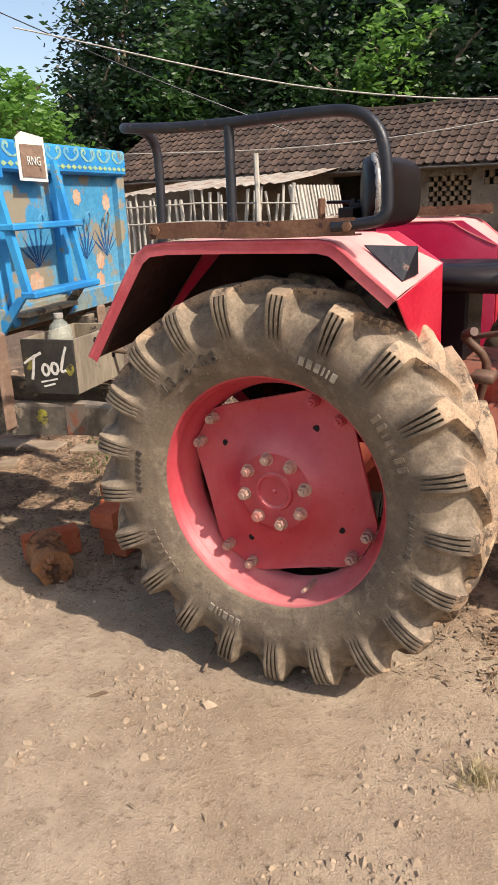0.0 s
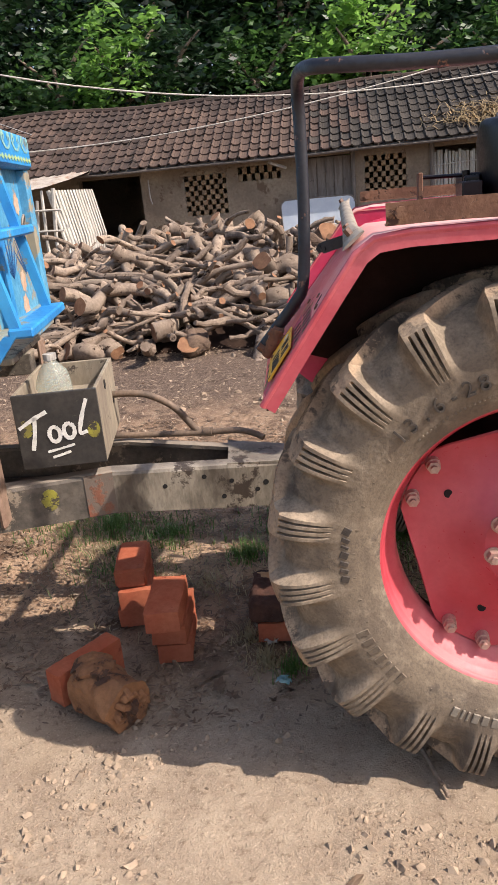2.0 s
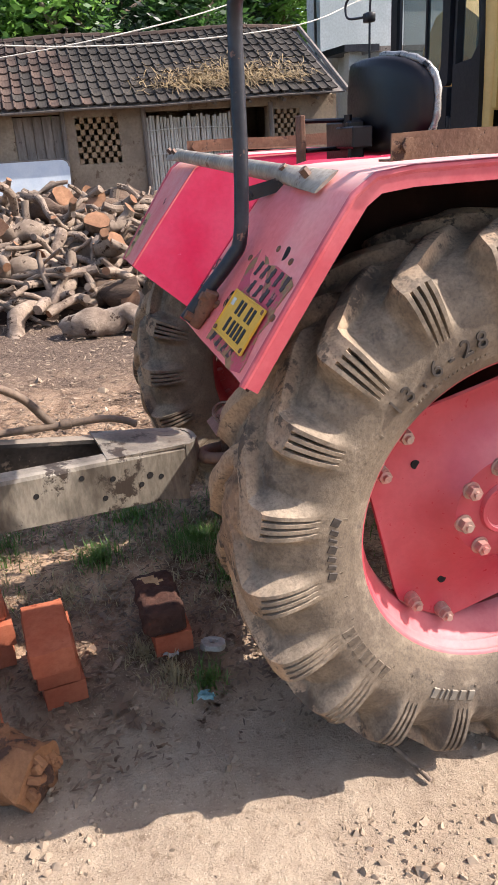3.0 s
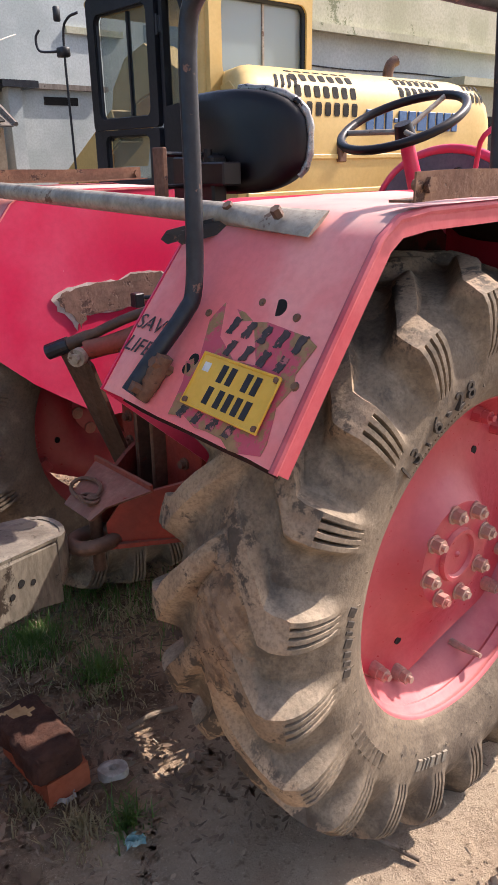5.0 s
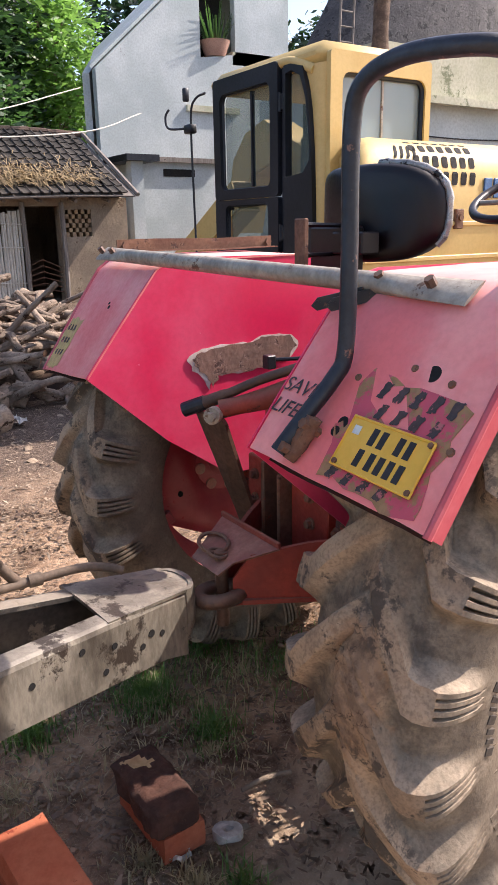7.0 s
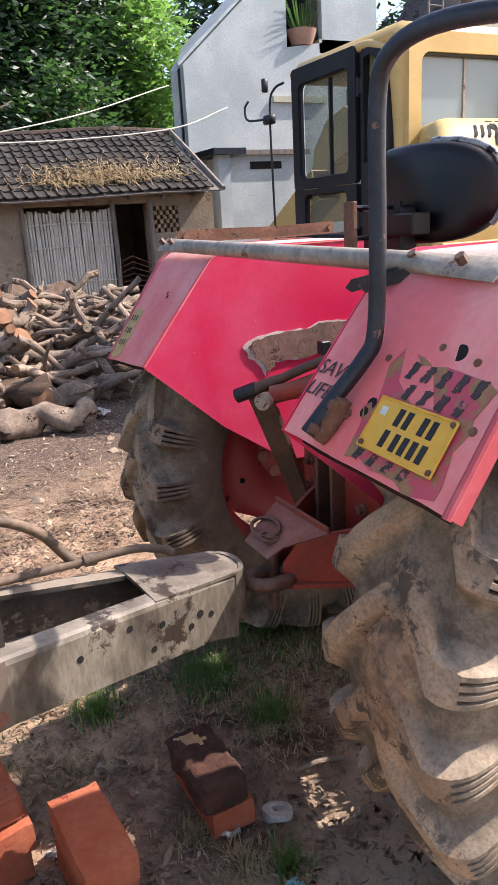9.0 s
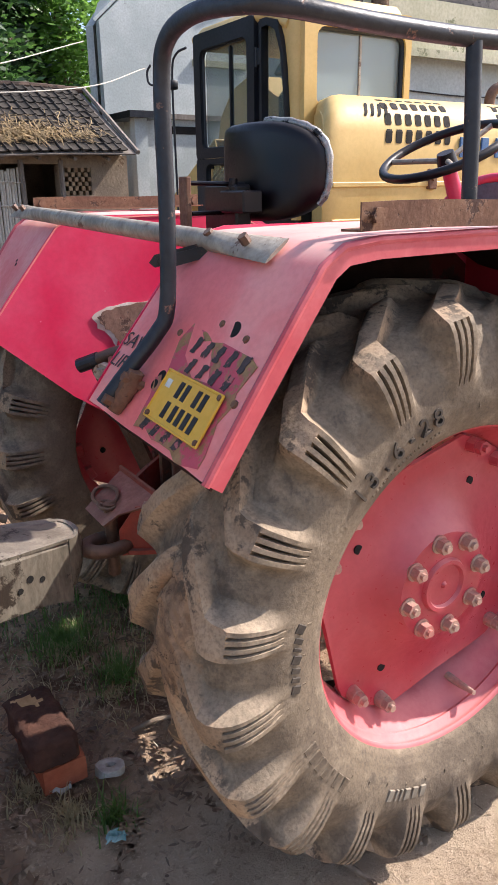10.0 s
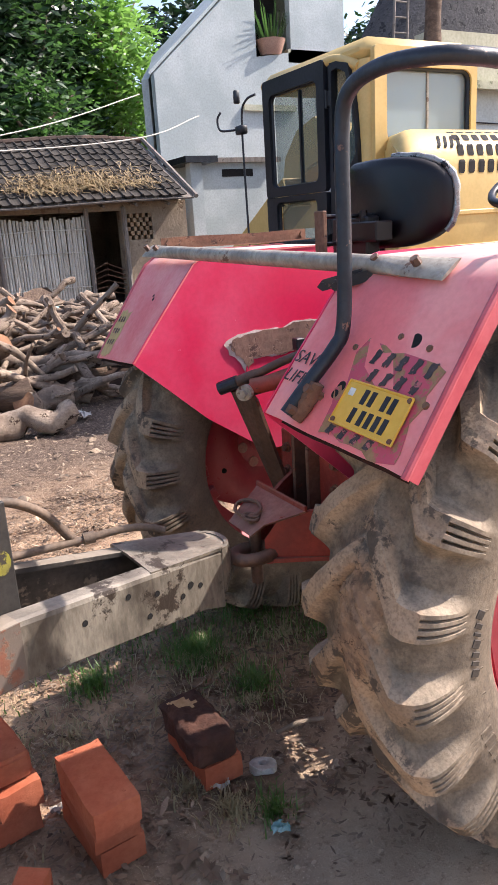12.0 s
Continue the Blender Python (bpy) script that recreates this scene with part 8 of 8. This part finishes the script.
house.matrix_basis = Matrix.Translation((0.2, 0, 0)) @ house.matrix_basis @ Matrix.Diagonal((1, 1, 1.03, 1))
pot.matrix_basis = Matrix.Translation((0.2, 0, 0.19)) @ pot.matrix_basis
annexe = thing("annexe", "low whitewashed outhouse with a slot window", "outhouse", (9.2, 19, 0))
hbox((7.9, 18.9, 0), (10.6, GY, 3.25), WHITEWALL, "annexe_wall", parent=annexe)
hbox((7.75, 18.75, 3.25), (10.75, GY, 3.38), GREYWOOD, "annexe_roof", parent=annexe)
hbox((8.85, 18.88, 2.88), (9.85, 18.91, 3.08), DARK, "slot_window", parent=annexe)
hbox((7.55, 18.2, 0), (7.9, 18.5, 3.2), WHITEWALL, "pillar", parent=annexe)
hbox((7.35, 18.0, 3.2), (8.3, 19.6, 3.36), DARKSTEEL, "pillar_roof", parent=annexe)
annexe.matrix_basis = Matrix.Translation((-0.12, 0, 0)) @ annexe.matrix_basis
# long yard building on the east side
yard = thing("yard_building", "long pale building with a stained cream parapet band", "building", (12, 9.5, 0))
hbox((7.6, 9.0, 0), (24, 9.3, 3.45), WHITEWALL, "yard_wall", "pale wall with water stains", parent=yard)
hbox((7.5, 8.85, 3.45), (24, 9.3, 4.25), CREAMWALL, "parapet", "cream parapet stained green", parent=yard)
hbox((7.4, 8.72, 3.40), (24, 8.85, 3.52), CREAMWALL, "parapet_moulding", parent=yard)
hbox((7.6, 9.3, 0), (7.9, 11.6, 3.9), WHITEWALL, "yard_side_wall", parent=yard)
hbox((12.2, 8.4, 0), (24, 9.0, 2.72), CREAMWALL, "low_annexe", parent=yard)
hbox((12.0, 8.2, 2.72), (24, 9.0, 2.86), CREAMWALL, "annexe_slab", parent=yard)
hbox((12.9, 8.38, 0), (13.5, 8.41, 2.2), DARK, "annexe_door", parent=yard)
bm = bmesh.new()
tube(bm, smooth_path([(7.7, 8.98, 2.95), (9.5, 8.97, 2.90), (11.5, 8.98, 2.94), (14, 8.97, 2.9)], 6), 0.012, 5)
part("wall_cable", bm, DARKSTEEL, yard)
bm = bmesh.new()
tube(bm, smooth_path([(7.75, 8.95, 3.0), (7.72, 8.88, 3.02), (7.70, 8.85, 3.12), (7.70, 8.85, 3.30)], 4), 0.05, 8)
part("vent_pipe", bm, GREASE, yard)
barn = thing("thatched_barn", "dark thatched barn roof with a ladder against it", "barn", (12.5, 14, 0))
rows = []
for t in range(9):
    f = t / 8
    row = []
    for k in range(15):
        a = math.pi * k / 14
        x = 14.3 - 5.0 * math.cos(a) * (1 - 0.55 * f)
        z = 3.9 + 4.2 * f + 0.12 * noise.noise((k * 0.7, t * 0.7, 2))
        y = 14.5 - 2.4 * math.sin(a) * (1 - 0.55 * f)
        row.append(V(x, y, z))
    rows.append(row)
bm = bmesh.new()
strip(bm, rows, 0.1)
part("thatch_roof", bm, THATCH, barn, "sooty dark thatch", 60)
hbox((9.7, 12.6, 0), (18.9, 15.5, 4.4), WHITEWALL, "barn_wall", parent=barn)
ladder = thing("ladder", "thin wooden ladder leaning on the thatched roof", "ladder", (9.7, 12.0, 4.2))
for dx in (0.0, 0.36):
    bm = bmesh.new()
    tube(bm, [(9.55 + dx, 12.35, 4.35), (9.95 + dx, 12.75, 6.3)], 0.03, 6)
    part("stile", bm, GREYWOOD, ladder)
for k in range(6):
    t = 0.1 + 0.16 * k
    bm = bmesh.new()
    cyl(bm, (9.55 + 0.4 * t, 12.35 + 0.4 * t, 4.35 + 1.95 * t), (9.91 + 0.4 * t, 12.35 + 0.4 * t, 4.35 + 1.95 * t), 0.018, seg=6)
    part("rung", bm, GREYWOOD, ladder)

# ---- trees ----
trng = np.random.default_rng(11)


def crown_mesh(name, centre, radius, clumps, per, size, material):
    """A crown of leaf clumps: many small leaves about scattered twig ends."""
    verts, faces = [], []
    c0 = np.array(centre)
    r0 = np.array(radius)
    k = 0
    while k < clumps:
        d = trng.normal(size=3)
        d /= np.linalg.norm(d)
        rad = trng.uniform(0.35, 1.0) ** 0.6
        p = c0 + d * r0 * rad * (0.85 + 0.3 * trng.random())
        if p[2] < 0.6:
            continue
        k += 1
        spread_c = trng.uniform(0.28, 0.6) * (r0.mean() / 2.6)
        q = p + trng.normal(size=(per, 3)) * spread_c * np.array([1, 1, 0.7])
        a = trng.uniform(0, 2 * np.pi, per)
        u = np.stack([np.cos(a), np.sin(a), trng.uniform(-0.7, 0.3, per)], 1)
        u /= np.linalg.norm(u, axis=1, keepdims=True)
        w = np.cross(u, trng.normal(size=(per, 3)))
        w /= np.linalg.norm(w, axis=1, keepdims=True) + 1e-6
        s = size * trng.uniform(0.6, 1.3, per)[:, None]
        o = len(verts)
        block = np.stack([q - u * s, q + w * s * 0.38, q + u * s, q - w * s * 0.38], 1).reshape(-1, 3)
        verts.extend(map(tuple, block))
        faces.extend([(o + 4 * i, o + 4 * i + 1, o + 4 * i + 2, o + 4 * i + 3) for i in range(per)])
    me = bpy.data.meshes.new(name)
    me.from_pydata(verts, [], faces)
    me.materials.append(material)
    return me


def tree(x, y, h, r, material, clumps=120, per=55, size=0.13, low=0.25):
    t = thing("tree", {"dark_tree_leaf": "tall dark green leafy tree behind the hut", "green_tree_leaf": "leafy green tree behind the hut", "light_tree_leaf": "light green sunlit tree"}[material.name], "tree", (x, y, 0), "trees behind the yard")
    bm = bmesh.new()
    top = V(x + random.uniform(-0.4, 0.4), y, h * 0.8)
    tube(bm, smooth_path([(x, y, -0.05), (x + random.uniform(-0.2, 0.2), y, h * 0.35), top], 4), [0.2, 0.19, 0.18, 0.17, 0.15, 0.12, 0.1, 0.08, 0.05], 9, wob=0.15)
    part("trunk", bm, BARK, t, "", 60)
    for k in range(6):
        bm = bmesh.new()
        z = h * (0.28 + 0.09 * k)
        a = 2.4 * k + random.random()
        p = V(x, y, z)
        e = p + V(math.cos(a) * r * 0.75, math.sin(a) * r * 0.75, h * 0.2)
        tube(bm, smooth_path([p, p.lerp(e, 0.5) + V(0, 0, 0.15), e], 3), [0.09, 0.08, 0.07, 0.06, 0.045, 0.035, 0.02], 7, wob=0.15)
        part("limb", bm, BARK, t, "", 60)
    cz = h * (1 + low) / 2
    part("crown", crown_mesh("crown", (x, y, cz), (r, r * 0.9, h * (1 - low) / 2), clumps, per, size, material), None, t)
    return t


for k in range(13):
    x = -18.5 + 1.9 * k + random.uniform(-0.4, 0.4)
    tree(x, 22.5 + random.uniform(-1.2, 1.5), random.uniform(7.8, 10.5) * (0.74 if k == 0 else 1), random.uniform(1.9, 2.5), LEAF_DARK if k % 3 else LEAF_MID, 130, 55, 0.15, 0.2)
for k in range(8):
    x = -16.8 + 3.0 * k + random.uniform(-0.5, 0.5)
    tree(x, 20.4 + random.uniform(-0.3, 0.3), random.uniform(5.0, 6.4), random.uniform(1.4, 1.9), LEAF_MID if k % 2 else LEAF_DARK, 80, 50, 0.13, 0.3)
tree(-5.8, 19.9, 6.3, 1.3, LEAF_BRIGHT, 60, 50, 0.14, 0.35)
tree(0.4, 19.9, 6.0, 1.4, LEAF_BRIGHT, 60, 50, 0.14, 0.35)
tree(7.7, 24.0, 9.4, 1.5, LEAF_BRIGHT, 140, 55, 0.14, 0.25)
tree(5.0, 23.6, 11.5, 1.6, LEAF_DARK, 160, 55, 0.15, 0.15)
tree(6.2, 26.5, 10.5, 1.7, LEAF_DARK, 150, 55, 0.16, 0.1)
tree(-15.5, 15.0, 5.2, 1.4, LEAF_BRIGHT, 70, 50, 0.14, 0.3)
tree(6.5, 20.3, 4.2, 0.45, LEAF_MID, 40, 45, 0.11, 0.1)
wood = []
for k in range(26):
    x, y = -34 + 3.6 * k, 30 + random.uniform(-2, 4)
    wood.append((x, y, random.uniform(9, 13) * (0.5 if x < -23 else 1)))
verts_all, faces_all = [], []
for x, y, h in wood:
    me = crown_mesh("w", (x, y, h * 0.5), (2.9, 2.0, h * 0.5), 90, 40, 0.26, LEAF_DARK)
    o = len(verts_all)
    verts_all += [tuple(v.co) for v in me.vertices]
    faces_all += [tuple(i + o for i in p.vertices) for p in me.polygons]
    bpy.data.meshes.remove(me)
stuff("far_wood", verts_all, faces_all, LEAF_DARK, "dense dark green trees in the distance", "woods")
# grey trunk by the yard building
bm = bmesh.new()
tube(bm, smooth_path([(7.05, 8.3, -0.05), (7.10, 8.3, 2.0), (7.02, 8.35, 3.6), (7.12, 8.4, 5.2)], 5), [0.15] * 6 + [0.135] * 6 + [0.12] * 4, 10, wob=0.15)
solo("palm_trunk", bm, GREYLOG, "bare grey tree trunk beside the pale building", "tree trunk", smooth=60)

# ---- wires over the yard ----
for nm, pts in (("a", [(-9.5, 9.0, 4.55), (-4.5, 11.0, 3.28), (-0.2, 12.6, 2.92), (4.5, 14.6, 3.35), (7.9, 18.4, 4.4)]), ("b", [(-12, 13.6, 2.75), (-6.0, 13.5, 2.55), (-1.8, 13.5, 2.78), (2.4, 14.8, 3.55), (6.5, 19, 5.0)])):
    bm = bmesh.new()
    tube(bm, smooth_path(pts, 10), 0.0135, 6)
    solo("wire", bm, ROPE, "thin pale sagging wire across the yard", "wire", "wires over the yard")
bm = bmesh.new()
tube(bm, smooth_path([(-13.5, 9.5, 6.4), (-9.2, 12, 4.2), (-6.5, 14, 2.9)], 6), 0.012, 6)
solo("wire", bm, DARKSTEEL, "thin dark slanting stay wire", "wire", "wires over the yard")

# ---- litter, clods and grass ----
rng = np.random.default_rng(5)


def clods(n, xr, yr, size, material, name, label, category, flat=0.6, keep=None):
    verts, faces = [], []
    base = [(1, 0, 0), (-1, 0, 0), (0, 1, 0), (0, -1, 0), (0, 0, 1), (0.6, 0.6, 0.6), (-0.6, -0.5, 0.7)]
    tri = [(0, 2, 5), (2, 4, 5), (0, 5, 4), (0, 4, 3), (2, 1, 4), (1, 6, 4), (1, 3, 6), (3, 4, 6)]
    k = 0
    while k < n:
        x, y = rng.uniform(*xr), rng.uniform(*yr)
        if keep and not keep(x, y):
            continue
        s = size * (0.35 + rng.pareto(3.2) * 0.8)
        s = min(s, size * 2.4)
        a = rng.uniform(0, 6.283)
        o = len(verts)
        jit = rng.uniform(0.55, 1.35, (7, 3))
        z = ground_z(x, y)
        for (bx, by, bz), j in zip(base, jit):
            px, py = bx * j[0] * s, by * j[1] * s * 0.8
            verts.append((x + px * math.cos(a) - py * math.sin(a), y + px * math.sin(a) + py * math.cos(a), z + bz * s * flat * j[2] - 0.001))
        faces += [(o + p, o + q, o + r) for p, q, r in tri]
        k += 1
    stuff(name, verts, faces, material, label, category)


def flakes(n, xr, yr, length, width, material, name, label, category, keep=None, lift=0.012):
    verts, faces = [], []
    k = 0
    while k < n:
        x, y = rng.uniform(*xr), rng.uniform(*yr)
        if keep and not keep(x, y):
            continue
        ln, w = length * rng.uniform(0.4, 1.3), width * rng.uniform(0.4, 1.3)
        a, t1, t2 = rng.uniform(0, 6.283), rng.uniform(-0.5, 0.5), rng.uniform(-0.4, 0.4)
        c, s = math.cos(a), math.sin(a)
        z = ground_z(x, y) + rng.uniform(0.002, lift)
        o = len(verts)
        for u, w2, zz in ((-1, -0.5, 0), (0, -1, 0.2), (1, -0.3, 0), (1, 0.3, 0), (0, 1, 0.2), (-1, 0.5, 0)):
            px, py = u * ln, w2 * w
            verts.append((x + px * c - py * s, y + px * s + py * c, max(z + px * t1 + py * t2 + zz * w, 0.0) + 0.002))
        faces += [(o, o + 1, o + 4, o + 5), (o + 1, o + 2, o + 3, o + 4)]
        k += 1
    stuff(name, verts, faces, material, label, category)


def blades(spots, name, label, height, material):
    verts, faces = [], []
    for x0, y0, r, n in spots:
        for _ in range(n):
            a, d = rng.uniform(0, 6.283), r * abs(rng.normal(0, 0.6))
            x, y = x0 + d * math.cos(a), y0 + d * math.sin(a)
            h, lean, w = height * rng.uniform(0.3, 1.1), rng.uniform(0.1, 0.9), rng.uniform(0.0012, 0.0028)
            b = rng.uniform(0, 6.283)
            dx, dy = math.cos(b), math.sin(b)
            z = ground_z(x, y) - 0.003
            o = len(verts)
            for t, ww in ((0, 1.0), (0.5, 0.8), (1.0, 0.1)):
                px, py, pz = x + dx * lean * h * t * t, y + dy * lean * h * t * t, z + h * t * (1 - 0.35 * lean * t)
                verts += [(px - dy * w * ww, py + dx * w * ww, pz), (px + dy * w * ww, py - dx * w * ww, pz)]
            faces += [(o, o + 1, o + 3, o + 2), (o + 2, o + 3, o + 5, o + 4)]
    stuff(name, verts, faces, material, label, "grass")


def lane(x, y):
    return y < 0.15 + 0.12 * noise.noise((x * 2, y * 2, 0))


def rough(x, y):
    return y > 0.05 + 0.12 * noise.noise((x * 2, y * 2, 0))


def patchy(x, y):
    return lane(x, y) and noise.noise((x * 2.3, y * 2.3, 4)) + 0.5 * noise.noise((x * 7, y * 7, 2)) > 0.10


clods(9000, (-2.0, 2.0), (-1.6, 0.25), 0.0064, CLAY, "clods", "small dry clods of earth strewn on the lane", "clods", 1.0, keep=patchy)
clods(1800, (-2.0, 2.0), (-1.6, 0.25), 0.0055, CLAY, "grit", "fine grit scattered over the lane", "grit", 0.8, keep=lane)
clods(2200, (-2.4, 0.8), (0.1, 3.2), 0.010, CLAY, "crumbs", "crumbs of brown earth under the trailer", "clods", 0.8, keep=rough)
flakes(16000, (-3.0, 0.7), (0.1, 3.2), 0.014, 0.0052, DEADLEAF, "leaf_litter", "dead leaves and bark shreds over dark soil", "leaf litter", keep=lambda x, y: rough(x, y - 0.16 - 0.3 * noise.noise((x * 3, y * 3, 7))) and noise.noise((x * 1.4, y * 1.4, 9)) > -0.35)
flakes(5200, (-2.4, 0.6), (0.15, 2.4), 0.011, 0.004, PALECHIP, "bark_shreds", "short pale shreds of bark and straw on dark soil", "litter", keep=lambda x, y: rough(x, y) and noise.noise((x * 2.1, y * 2.1, 3)) > -0.30, lift=0.010)
flakes(1300, (-3.2, 0.7), (0.3, 3.6), 0.019, 0.008, CHIP, "large_leaf_litter", "larger curled dead leaves on the soil", "leaf litter", keep=lambda x, y: rough(x, y) and noise.noise((x * 1.9, y * 1.9, 5)) > -0.05, lift=0.022)
clods(420, (-1.8, 1.8), (-1.5, 0.1), 0.0095, CLAY, "lumps", "larger crumbled lumps of dry earth on the lane", "clods", 0.8, keep=patchy)
flakes(170, (-1.8, 2.0), (-1.4, 0.1), 0.011, 0.0026, PALECHIP, "lane_litter", "few straw and leaf shreds on the lane", "litter", keep=lane)
flakes(14000, (-5.5, 3.5), (2.4, 7.5), 0.020, 0.006, PALECHIP, "wood_chips", "bark chips and shavings before the wood heap", "wood chips", lift=0.035)
clods(1400, (-5, 3), (2.6, 7.0), 0.020, CLAY, "chaff_clods", "clods among the bark chips", "clods")
blades([(-0.49, 1.20, 0.13, 1100), (-0.40, 0.93, 0.09, 520), (-0.86, 1.21, 0.08, 420), (-0.20, 1.35, 0.25, 700), (0.0, 1.1, 0.2, 360), (-1.55, 1.55, 0.35, 1200), (-0.70, 1.5, 0.25, 500), (-1.25, 1.45, 0.2, 500), (-1.9, 1.7, 0.3, 700), (-1.4, 1.1, 0.25, 300), (-0.62, 0.42, 0.06, 160)], "grass_tufts", "sparse green grass tufts in the shade", 0.075, GRASS)
blades([(-0.78, 0.60, 0.07, 260), (-0.71, 0.475, 0.08, 320), (0.705, -0.21, 0.07, 190), (-1.0, 1.0, 0.35, 450), (-0.5, 1.15, 0.35, 700), (-0.15, 1.15, 0.3, 500), (-1.5, 1.3, 0.4, 500), (-0.45, 0.85, 0.2, 260)], "pale_grass_tufts", "small dry grass tufts", 0.055, DRYGRASS)
